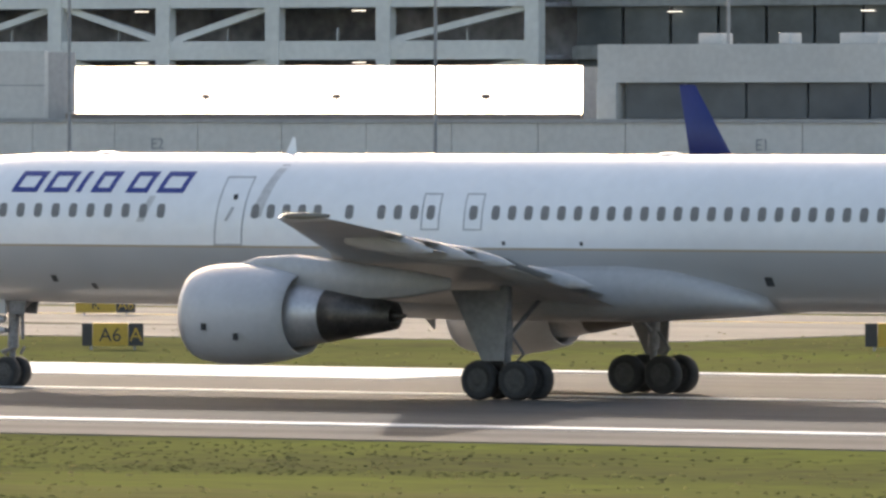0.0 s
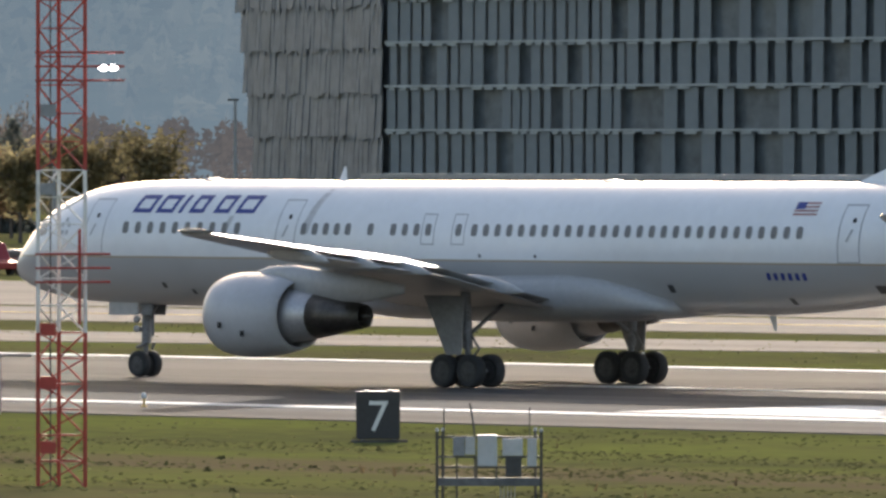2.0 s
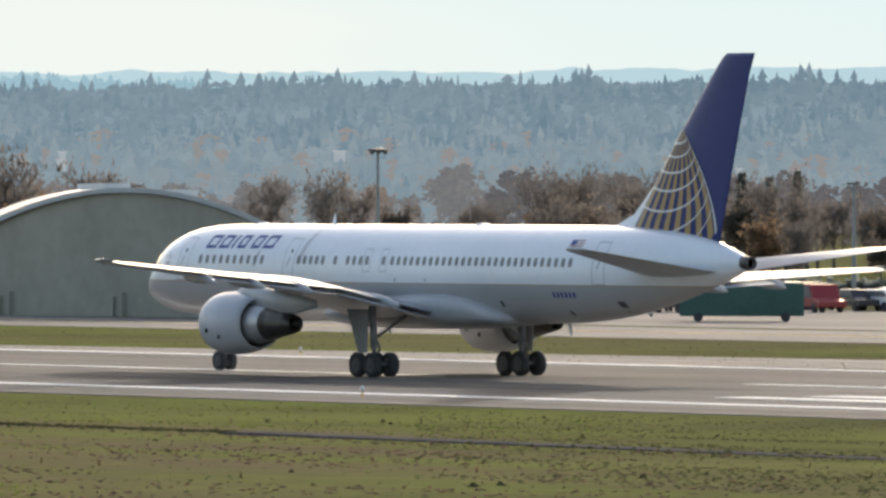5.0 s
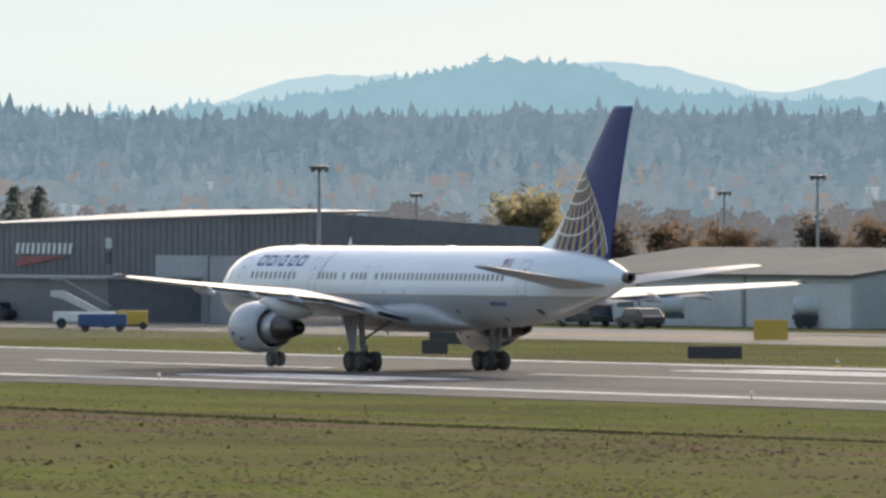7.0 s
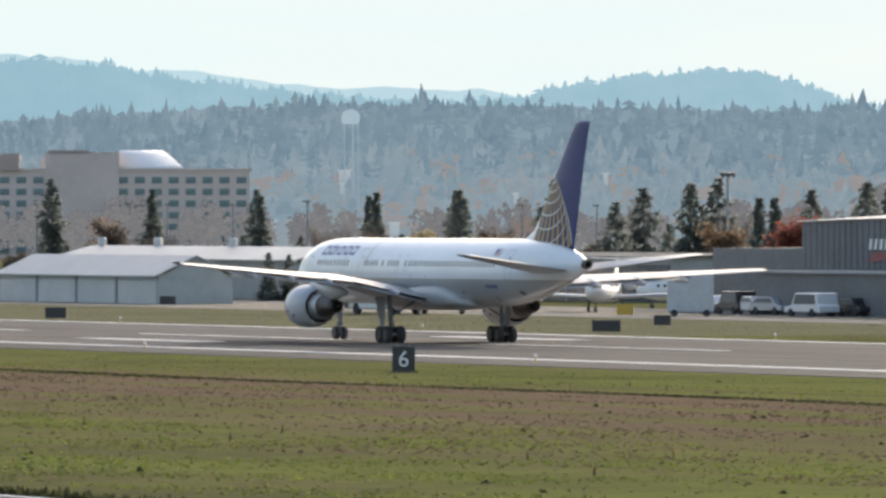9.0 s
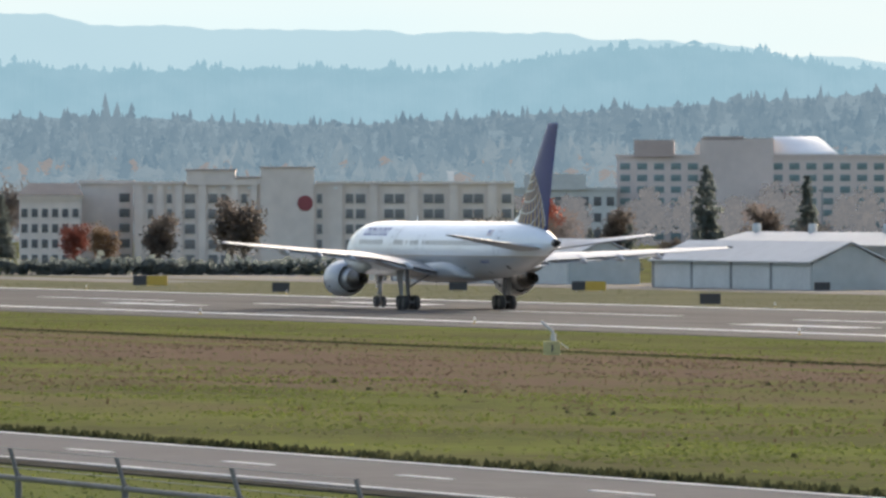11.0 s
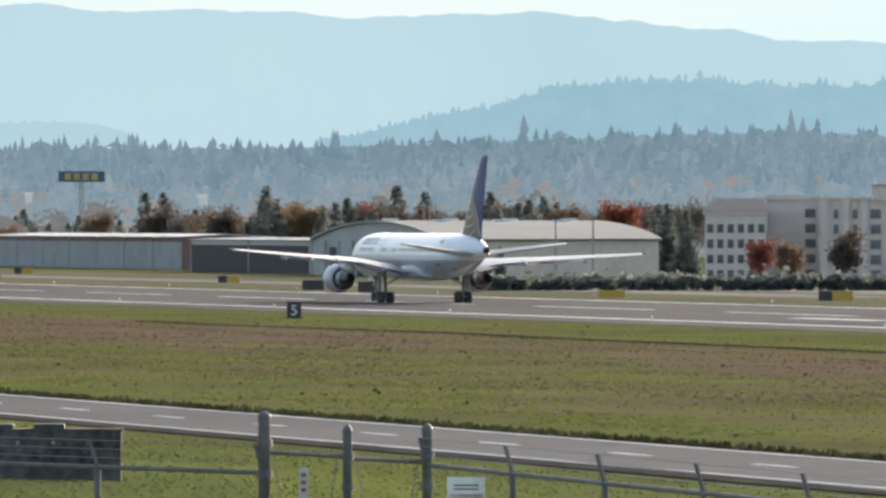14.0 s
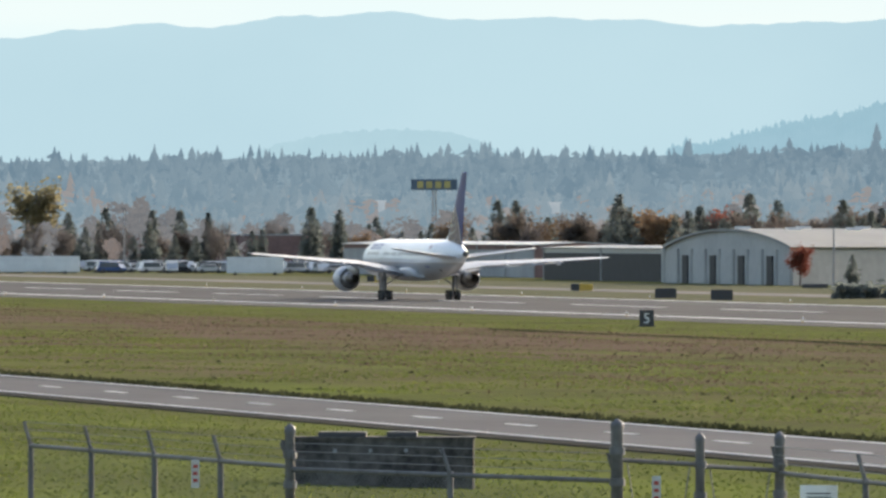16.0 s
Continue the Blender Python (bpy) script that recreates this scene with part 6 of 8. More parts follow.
def build_charcoal_hangar():
    y0, y1 = 341.0, 359.5
    xa, xb = facade_x(66.6, y0), facade_x(64.63, y0)
    za, zb, zc, zd = 7.35, 8.35, 7.2, 6.6     # front left, front right, back right, back left
    t = thing("charcoal_hangar", "large charcoal metal hangar with pale roof edge", "hangar")
    bm = bmesh.new()
    loft(bm, [[(xa, y0, -0.05), (xb, y0, -0.05), (xb, y1, -0.05), (xa, y1, -0.05)], [(xa, y0, za), (xb, y0, zb), (xb, y1, zc), (xa, y1, zd)]])
    bmesh.ops.recalc_face_normals(bm, faces=bm.faces)
    part("body", bm, HANGAR_GREY, t, "charcoal metal walls")
    bm = bmesh.new()
    rings = []
    for u, rise in ((-0.01, 0.32), (0.45, 0.72), (0.8, 0.4), (1.0, 0.06)):
        x, z = xa + (xb - xa) * u, za + (zb - za) * u
        rings.append([(x, y0 - 0.3, z + 0.01), (x, y0 - 0.3, z + 0.07), (x, y0 + 6.0, z + 0.07 + rise), (x, y0 + 6.0, z + 0.01)])
    loft(bm, rings)
    bmesh.ops.recalc_face_normals(bm, faces=bm.faces)
    part("roof_edge", bm, PALE_ROOF, t, "pale low-pitched metal roof")
    xc = xb
    # siding ribs
    n = 60
    for i in range(n):
        x = xa + (xc - xa) * (i + 0.5) / n
        h = float(np.interp(x, [xa, xb], [za, zb])) - 0.1
        box_part("siding_rib", t, x - 0.05, x + 0.05, y0 - 0.05, y0 - 0.002, 0, h, HANGAR_GREY)
    for b1, b0, h, m in ((65.48, 65.2, 5.1, HANGAR_DOOR), (65.19, 65.02, 5.1, PANEL_DARK), (64.98, 64.66, 5.4, PANEL)):
        d = box_part("hangar_door", t, facade_x(b1, y0), facade_x(b0, y0), y0 - 0.25, y0 - 0.06, 0, h, m, "large sliding door leaf")
        x0 = facade_x(b1, y0)
        if m is HANGAR_DOOR:
            for k in range(3):
                box_part("door_window", d, x0 + 2.4 + k * 0.9, x0 + 3.1 + k * 0.9, y0 - 0.28, y0 - 0.251, 0.9, 1.3, DARK_WIN)
    # low front wing
    xw0, xw1 = facade_x(66.85, y0 - 8), facade_x(65.75, y0 - 8)
    box_part("front_wing", t, xw0, xw1, y0 - 8, y0 - 0.06, 0, 3.3, HANGAR_GREY, "low charcoal front wing")
    box_part("wing_roof", t, xw0 - 0.3, xw1 + 0.3, y0 - 8.4, y0 - 0.1, 3.31, 3.5, PANEL_DARK)
    box_part("side_block", t, facade_x(67.2, y0), xa - 0.01, y0 + 2, y0 + 30, 0, 5.2, HANGAR_GREY, "lower side block")
    # sign as plain bars
    xs0, xs1 = facade_x(66.24, y0), facade_x(65.93, y0)
    for i in range(11):
        w = (xs1 - xs0) / 11
        z0 = 5.15
        bm = bmesh.new()
        loft(bm, [[(xs0 + i * w + 0.1, y0 - 0.14, z0), (xs0 + i * w + w * 0.6, y0 - 0.14, z0), (xs0 + i * w + w * 0.6 + 0.25, y0 - 0.14, z0 + 0.85), (xs0 + i * w + 0.35, y0 - 0.14, z0 + 0.85)],
                  [(xs0 + i * w + 0.1, y0 - 0.06, z0), (xs0 + i * w + w * 0.6, y0 - 0.06, z0), (xs0 + i * w + w * 0.6 + 0.25, y0 - 0.06, z0 + 0.85), (xs0 + i * w + 0.35, y0 - 0.06, z0 + 0.85)]])
        bmesh.ops.recalc_face_normals(bm, faces=bm.faces)
        part("sign_bar", bm, WHITE_PAINT, t)
    bm = bmesh.new()
    loft(bm, [[(xs0, y0 - 0.14, 4.2), (xs0 + 1.0, y0 - 0.14, 4.15), (xs1 - 1, y0 - 0.14, 4.95), (xs0 + 1.0, y0 - 0.14, 4.98)], [(xs0, y0 - 0.06, 4.2), (xs0 + 1.0, y0 - 0.06, 4.15), (xs1 - 1, y0 - 0.06, 4.95), (xs0 + 1.0, y0 - 0.06, 4.98)]])
    bmesh.ops.recalc_face_normals(bm, faces=bm.faces)
    part("sign_swoosh", bm, DISC_RED, t, "red swoosh")
    for b1, zz, h in ((65.74, 5.6, 0.8), (65.75, 4.4, 0.9)):
        x = facade_x(b1, y0)
        box_part("wall_notice", t, x - 0.6 if zz > 5 else x - 0.2, x + 0.6, y0 - 0.12, y0 - 0.06, zz, zz + h, PALE_BOX if zz > 5 else BLACK_PAINT)


build_charcoal_hangar()


def arched_hangar(name, label, p0, p1, back, eave, top, wall, roof, bays=6, door=DARK_WIN):
    """A hangar with a curved roof: front from p0 to p1, running back by the vector back."""
    p0, p1, back = Vector((*p0, 0)), Vector((*p1, 0)), Vector((*back, 0))
    t = thing(name, label, "hangar")
    n = 24
    arc = [(i / n, eave + (top - eave) * math.sin(math.pi * i / n) ** 0.8) for i in range(n + 1)]
    bm = bmesh.new()
    ring = lambda off: [p0 + off] + [p0.lerp(p1, u) + off + Vector((0, 0, z)) for u, z in arc] + [p1 + off]
    loft(bm, [ring(Vector((0, 0, 0))), ring(back)])
    bmesh.ops.recalc_face_normals(bm, faces=bm.faces)
    part("body", bm, wall, t, "curved front and side walls")
    bm = bmesh.new()
    d = back.normalized()
    rings = []
    for off in (-d * 0.6, back + d * 0.6):
        outer = [p0.lerp(p1, -0.01 + 1.02 * u) + off + Vector((0, 0, z + 0.35)) for u, z in arc]
        inner = [p0.lerp(p1, u) + off + Vector((0, 0, z + 0.05)) for u, z in arc]
        rings.append(outer + inner[::-1])
    loft(bm, rings)
    bmesh.ops.recalc_face_normals(bm, faces=bm.faces)
    part("roof", bm, roof, t, "curved pale roof")
    f = (p1 - p0).normalized()
    o = Vector((f.y, -f.x, 0))
    if o.dot(d) > 0:
        o = -o
    for i in range(bays):
        # narrow near-black strips stand in for the shaded gaps between the doors
        gap = 0.3 if i % 2 and door is DARK else 0.08
        a, b = p0.lerp(p1, (i + gap) / bays), p0.lerp(p1, (i + 1 - gap) / bays)
        bm = bmesh.new()
        h = eave * 0.82
        loft(bm, [[a + o * 0.05, b + o * 0.05, b + o * 0.05 + Vector((0, 0, h)), a + o * 0.05 + Vector((0, 0, h))], [a + o * 0.2, b + o * 0.2, b + o * 0.2 + Vector((0, 0, h)), a + o * 0.2 + Vector((0, 0, h))]])
        bmesh.ops.recalc_face_normals(bm, faces=bm.faces)
        part("leaf_or_shade_strip", bm, door if i % 2 else wall, t)
        m = p0.lerp(p1, i / bays)
        bm = bmesh.new()
        bar(bm, m + o * 0.15, m + o * 0.15 + Vector((0, 0, eave)), 0.35, sides=4)
        part("pilaster", bm, wall, t)
    for i in range(7):
        c = p0.lerp(p1, 0.5 + 0.13 * (1 if i % 2 else -0.2)) + back * ((i + 0.6) / 7.2)
        u = 0.5 + 0.13 * (1 if i % 2 else -0.2)
        z = eave + (top - eave) * math.sin(math.pi * u) ** 0.8 + 0.3
        box_part("skylight", t, c.x - 0.9, c.x + 0.9, c.y - 0.9, c.y + 0.9, z - 0.1, z + 0.35, WHITE_PAINT)
    return t


def xy(b, r):
    return polar(b, r)[:2]


# tan round-roofed hangar
TAN = mat("tan_hangar_metal", (0.33, 0.31, 0.25), 0.7, 0, 0.1, 0.2, 1)
a, b = xy(60.75, 690), xy(58.3, 655)
arched_hangar("round_hangar", "tan round-roofed hangar with pale roof rim", a, b, (-40, 22), 1.5, 7.75, TAN, PALE_ROOF, 4, TAN)
# long low sheds behind the apron
DULL_ROOF = mat("dull_grey_roof", (0.13, 0.135, 0.13), 0.95, 0, 0.1, 0.1, 1, spec=0.05)
gable_shed("long_shed", "long pale grey shed with dull sloping roof", facade_x(63.45, 362), facade_x(61.75, 362), 362, 26, 3.7, 5.6, SHED_PALE, DULL_ROOF, 3, PANEL)
gable_shed("green_roofed_shed", "grey shed with ribbed blue-green roof", facade_x(61.62, 368), facade_x(60.85, 368), 368, 12, 4.4, 5.8, PANEL_DARK, mat("blue_green_roof", (0.12, 0.2, 0.19), 0.6, 0, 0.12, 0.3, 2), 4, HANGAR_DOOR)
gable_shed("store_shed", "low grey shed beside the hangar", facade_x(68.9, 372), facade_x(67.3, 372), 372, 20, 4.0, 4.3, PANEL_DARK, DULL_ROOF, 6, DARK_WIN)
gable_shed("pale_shed", "pale metal shed with sliding doors", facade_x(70.9, 323), facade_x(70.05, 323), 323, 7, 2.4, 4.2, SHED_PALE, PALE_ROOF, 4, PANEL)
gable_shed("pale_shed", "pale metal shed with wide doors", facade_x(72.3, 325), facade_x(71.35, 325), 325, 7, 2.4, 4.2, SHED_PALE, PALE_ROOF, 5, PANEL)
gable_shed("vented_shed", "long grey shed with three roof vents", facade_x(70.6, 352), facade_x(69.3, 352), 352, 8, 3.6, 4.8, PANEL_DARK, PALE_ROOF, 0)
gable_shed("brick_store", "long low red-brown building with pale roof band", facade_x(78.12, 362), facade_x(77.1, 362), 362, 14, 4.9, 5.3, BRICK_BROWN, PANEL, 7, PANEL_DARK)
bk = thing("brick_depot", "flat red-brown depot with grey canopy behind parked cars", "building")
xa, xb, xc = facade_x(79.29, 392), facade_x(78.6, 392), facade_x(79.5, 390)
box_part("wall", bk, xa, xb, 392, 410, -0.05, 6.1, BRICK_BROWN, "red-brown wall")
box_part("parapet", bk, xa - 0.2, xb + 0.2, 391.8, 410.2, 6.1, 6.4, PANEL_DARK)
for k in range(9):
    box_part("pier", bk, xa + k * (xb - xa) / 8 - 0.4, xa + k * (xb - xa) / 8 + 0.4, 391.6, 391.99, 0, 6.1, BRICK_BROWN)
for k in range(4):
    box_part("roof_unit", bk, xa + 3 + k * 6, xa + 5 + k * 6, 396, 399, 6.4, 7.2, PALE_BOX, "", 0.05)
box_part("canopy", bk, xc, xa + 3, 386, 391.5, 4.9, 5.7, PANEL_DARK, "grey canopy roof")
for k in range(4):
    box_part("canopy_post", bk, xc + 0.5 + k * 3.4, xc + 1.0 + k * 3.4, 386.4, 386.9, 0, 4.9, PANEL_DARK)
for b1, b0, yy, zz in ((78.4, 78.18, 420, 5.4), (78.15, 78., 430, 6.0), (79.98, 79.65, 372, 3.8)):
    bk = thing("pale_store", "pale flat-roofed store beyond the car park", "building", "pale stores")
    xa, xb = facade_x(b1, yy), facade_x(b0, yy)
    box_part("wall", bk, xa, xb, yy, yy + 10, -0.05, zz, PANEL)
    box_part("roof", bk, xa - 0.3, xb + 0.3, yy - 0.3, yy + 10.3, zz, zz + 0.3, PALE_ROOF)
    for k in range(3):
        box_part("door", bk, xa + (xb - xa) * (k + 0.2) / 3, xa + (xb - xa) * (k + 0.8) / 3, yy - 0.1, yy - 0.005, 0, zz * 0.6, HANGAR_DOOR)
for b1 in (70.35, 70.05, 69.65):
    x = facade_x(b1, 356)
    v = thing("roof_vent", "round pale roof vent", "vent", "shed roof vents", at=pose(x, 356, 4.75))
    bm = bmesh.new()
    lathe_z(bm, [(-0.4, 0.45), (0.9, 0.45), (1.0, 0.3)], seg=12)
    part("pipe", bm, PALE_BOX, v)
# white round-roofed hangar with low annex
a, b = xy(76.4, 1478), xy(75.72, 1405)
arched_hangar("white_hangar", "long white hangar with low curved roof", a, b, (-30.4, 38.2), 4.7, 7.15, mat("weathered_hangar_wall", (0.42, 0.42, 0.4), 0.8, 0, 0.1, 0.1, 1), mat("cream_roof", (0.3, 0.3, 0.285), 0.95, 0, 0.06, 0.1, 1, spec=0.05), 9, DARK)
# near-black door panels paint the shade inside the open bay
gable_shed("annex", "grey low annex with dark panels for its open bay", facade_x(77.05, 352), facade_x(76.42, 352), 352, 16, 4.6, 4.9, PANEL, PANEL_DARK, 2, DARK)


def hotel(name, label, b1, b0, r, floors, fh, wall, win, cols, pair, roof_bits, tilt=0.0, wing_label="window"):
    """A slab hotel facing the camera, windows as pieces."""
    bm_ = (b1 + b0) / 2
    w = r * math.tan(radians(b1 - b0))
    x, y, _ = polar(bm_, r)
    t = thing(name, label, "hotel", at=pose(x, y, 0, 0, 0, bm_ + tilt))
    H = floors * fh + 0.8
    box_part("wall", t, -w / 2, w / 2, 0, 16, -0.1, H, wall, "stucco block")
    box_part("cornice", t, -w / 2 - 0.3, w / 2 + 0.3, -0.3, 16.3, H, H + 0.5, wall)
    proto = None
    ww = w / cols
    for f in range(floors):
        for i in range(cols):
            if i in roof_bits.get("blank", ()):
                continue
            cx = -w / 2 + (i + 0.5) * ww
            for dx in ((-0.24 * ww, 0.24 * ww) if pair else (0.0,)):
                m = pose(cx + dx, 0, f * fh + fh * 0.55)
                hw = ww * (0.17 if pair else 0.3)
                if proto is None:
                    bm = bmesh.new()
                    box(bm, -hw, hw, -0.08, 0.02, -fh * 0.28, fh * 0.28)
                    bmesh.ops.recalc_face_normals(bm, faces=bm.faces)
                    proto = part("window", bm, win, t)
                    proto.matrix_basis = m
                else:
                    same_mesh("window", proto, t, m)
    for x0, x1, z0, z1, m in roof_bits.get("boxes", ()):
        box_part("tower", t, x0 * w, x1 * w, -0.8, 14, z0 * H, z1 * H, m or wall)
    return t, w, H


t, w, h = hotel("tall_hotel", "pinkish stucco hotel with teal windows and white dome", 71.1, 69.56, 2110, 7, 2.3, HOTEL_TAN, HOTEL_WIN, 17, False,
                {"blank": (5, 6, 7, 8), "boxes": ((-0.21, 0.045, 0.0, 1.22, None), (-0.44, -0.3, 1.0, 1.2, TAN_BLOCK), (-0.2, -0.06, 1.2, 1.24, TAN_BLOCK))})
bm = bmesh.new()
rings = []
for x0, x1 in ((0.045, 0.045), (0.275, 0.185)):
    rings.append([((x0 + (x1 - x0) * (k / 10) ** 0.8) * w, 0.3 + 9 * (k / 10), h + 0.5 + 3.6 * math.sin(math.pi / 2 * k / 10)) for k in range(11)] + [(x1 * w, 15, h + 4.0), (x0 * w, 15, h + 0.5)])
loft(bm, rings)
bmesh.ops.recalc_face_normals(bm, faces=bm.faces)
part("dome", bm, mat("white_skylight_sheet", (0.8, 0.8, 0.78), 0.4, 0, 0.05, 0.3, 2), t, "white barrel skylight", True)
HOTEL_PANE = mat("hotel_window_grey", (0.19, 0.19, 0.195), 0.25, 0, 0.2, 0.3, 1)


def grey_hotel():
    """Five floors of grey-beige bays, a taller lift tower with a red disc."""
    x, y, _ = polar(72.77, 1300)
    t = thing("grey_hotel", "grey-beige hotel with stepped bays and red disc", "hotel", at=pose(x, y, 0, 0, 0, 72.77))
    fh, H = 1.85, 10.05
    box_part("wall", t, -20.8, 25.4, 0.0, 16, -0.1, H, HOTEL_GREY, "stucco block")
    for x0, x1, top in ((-14.4, -8.5, 11.7), (-8.49, -5.4, 10.8), (-5.39, 1.1, 12.0)):
        box_part("tower", t, x0, x1, -0.5, 13, H - 0.1 if x0 < -5.39 else -0.1, top, HOTEL_GREY)
        box_part("coping", t, x0 - 0.15, x1 + 0.15, -0.65, 13.1, top, top + 0.2, TAN_BLOCK)
    for x0, x1 in ((-20.8, -14.6), (1.3, 8.2), (8.3, 25.5)):
        box_part("cornice", t, x0, x1, -0.4, 16.2, H, H + 0.35, HOTEL_GREY)
    for xx, w in ((-20.2, 0.9), (-17.65, 0.8), (-15.35, 0.8), (-12.5, 0.9), (-8.55, 0.9), (-6.3, 0.8), (3.7, 1.7), (8.35, 0.9), (13.25, 1.1), (18.05, 1.1), (22.75, 1.2)):
        box_part("pilaster", t, xx - w / 2, xx + w / 2, -0.45, -0.004, -0.1, H - 0.1, HOTEL_GREY)
    proto = {}
    for xx, w in ((-18.8, 0.62), (-16.5, 0.62), (-14.0, 1.25), (-11.2, 1.1), (-9.9, 0.7), (-7.4, 0.7), (1.75, 0.62), (5.4, 0.9), (6.75, 1.15), (10.2, 1.15), (11.5, 1.15), (15.0, 1.15), (16.3, 1.15), (19.8, 1.15), (21.1, 1.15), (24.5, 1.15)):
        for f in range(5):
            m = pose(xx, 0, 0.95 + f * fh)
            if w in proto:
                same_mesh("window", proto[w], t, m)
                continue
            bm = bmesh.new()
            box(bm, -w / 2, w / 2, -0.06, 0.02, -0.52, 0.52)
            box(bm, -w / 2 - 0.06, w / 2 + 0.06, -0.14, -0.004, -0.6, -0.53)
            bmesh.ops.recalc_face_normals(bm, faces=bm.faces)
            proto[w] = part("window", bm, HOTEL_PANE, t)
            proto[w].matrix_basis = m
    for xx in (-18.8, -16.5, -9.9, -6.8, 3.7):
        box_part("cornice_lamp", t, xx - 0.2, xx + 0.2, -0.6, -0.41, 9.5, 9.75, WHITE_PAINT)
    bm = bmesh.new()
    loft(bm, [[(0.95 * math.cos(2 * math.pi * k / 24), yy, 7.75 + 0.95 * math.sin(2 * math.pi * k / 24)) for k in range(24)] for yy in (-0.504, -0.62)])
    bmesh.ops.recalc_face_normals(bm, faces=bm.faces)
    part("disc", bm, DISC_RED, t, "plain red disc")


grey_hotel()
hotel("grey_hotel", "plain grey-beige hotel link block", 73.97, 73.69, 1305, 5, 1.85, HOTEL_GREY, DARK_WIN, 3, False, {"blank": (0, 1)})
t, w, h = hotel("small_hotel", "beige lower wing with dark hipped roof", 74.3, 73.972, 1290, 4, 1.85, HOTEL_GREY, DARK_WIN, 6, False, {})
bm = bmesh.new()
loft(bm, [[(-w / 2 - 0.4, -0.5, h + 0.5), (w / 2 + 0.4, -0.5, h + 0.5), (w / 2 + 0.4, 16.5, h + 0.5), (-w / 2 - 0.4, 16.5, h + 0.5)], [(-w / 2 + 1.2, 6, h + 2.0), (w / 2 - 0.4, 6, h + 2.0), (w / 2 - 0.4, 9, h + 2.0), (-w / 2 + 1.2, 9, h + 2.0)]])
bmesh.ops.recalc_face_normals(bm, faces=bm.faces)
part("hip_roof", bm, mat("dark_roof_shingle", (0.1, 0.1, 0.105), 0.9, 0, 0.15, 0.4, 3), t, "dark hipped roof")
hotel("white_offices", "white low office block with dark windows", 71.65, 71.1, 2100, 3, 3.2, PANEL, DARK_WIN, 8, False, {"boxes": ((-0.4, 0.2, 1.0, 1.3, None),)})


# ---- trees ----
BARK = mat("bark", (0.13, 0.11, 0.098), 0.9, 0, 0.2, 2, 10, spec=0.1)
NEEDLE = leafy(mat("conifer_needles", (0.148, 0.164, 0.15), 0.95, 0, 0.35, 0.3, 2, 0, (0.122, 0.14, 0.13), 0, 0.0), 0.6)
LEAF = {
    "brown": leafy(mat("brown_leaves", (0.135, 0.112, 0.095), 0.95, 0, 0.25, 0.3, 2, 0, (0.115, 0.1, 0.088), 0, 0.0), 0.6),
    "orange": leafy(mat("orange_leaves", (0.21, 0.135, 0.08), 0.95, 0, 0.25, 0.3, 2, 0, (0.15, 0.115, 0.08), 0, 0.0)),
    "olive": leafy(mat("olive_leaves", (0.25, 0.22, 0.125), 0.95, 0, 0.25, 0.3, 2, 0, (0.17, 0.15, 0.085), 0, 0.0), 0.7),
    "red": leafy(mat("red_leaves", (0.27, 0.085, 0.06), 0.95, 0, 0.25, 0.3, 2, 0, (0.18, 0.075, 0.055), 0, 0.0)),
    "bare": leafy(mat("bare_twigs", (0.13, 0.116, 0.108), 0.95, 0, 0.25, 0.3, 2, 0, (0.11, 0.1, 0.096), 0, 0.0), 0.6),
}


def clump_mesh(name, pts, size, rnd, tall=1.0):
    """Many small leaf blades round given points."""
    vs, fs = [], []
    for p in pts:
        s = size * rnd.uniform(0.6, 1.3) * (p[3] if len(p) > 3 else 1.0)
        p = p[:3]
        d = Vector((rnd.gauss(0, 1), rnd.gauss(0, 1), rnd.gauss(0, 0.7))).normalized()
        e = d.orthogonal().normalized()
        i = len(vs)
        p = Vector(p)
        vs += [p - d * s, p + e * s * 0.6, p + d * s + Vector((0, 0, s * (tall - 1))), p - e * s * 0.6]
        fs.append((i, i + 1, i + 2, i + 3))
    me = bpy.data.meshes.new(name)
    me.from_pydata([tuple(v) for v in vs], [], fs)
    return me


def conifer(seed, h=14.0, narrow=0.24):
    rnd = random.Random(seed)
    t = thing("conifer", "dark evergreen conifer with ragged branches", "tree", "conifers")
    bm = bmesh.new()
    lathe_z(bm, [(-0.2, 0.22), (h * 0.5, 0.13), (h * 0.97, 0.02)], seg=7)
    part("trunk", bm, BARK, t)
    pts = []
    layers = 28
    for k in range(layers):
        u = k / layers
        z = h * (0.06 + 0.93 * u)
        R = h * narrow * (1 - u) ** 0.62 * rnd.uniform(0.62, 1.18) * (1 + 0.2 * math.sin(9 * u + seed)) + 0.2
        for b in range(max(8, int(17 * (1 - u) ** 0.7))):
            a = rnd.uniform(0, 6.28)
            L = R * rnd.uniform(0.7, 1.1)
            for s in range(5):
                q = ((s + 1.0) / 5.2) ** 0.6
                pts.append((math.cos(a) * L * q + rnd.gauss(0, 0.1), math.sin(a) * L * q + rnd.gauss(0, 0.1), z - L * q * 0.3 + rnd.gauss(0, 0.1), 0.6 + 0.65 * (1 - u)))
    me = clump_mesh("crown", pts, 0.5, rnd)
    me.materials.append(NEEDLE)
    o = new("crown", me)
    o.parent = t
    o["label"] = "ragged dark needle crown"
    return t


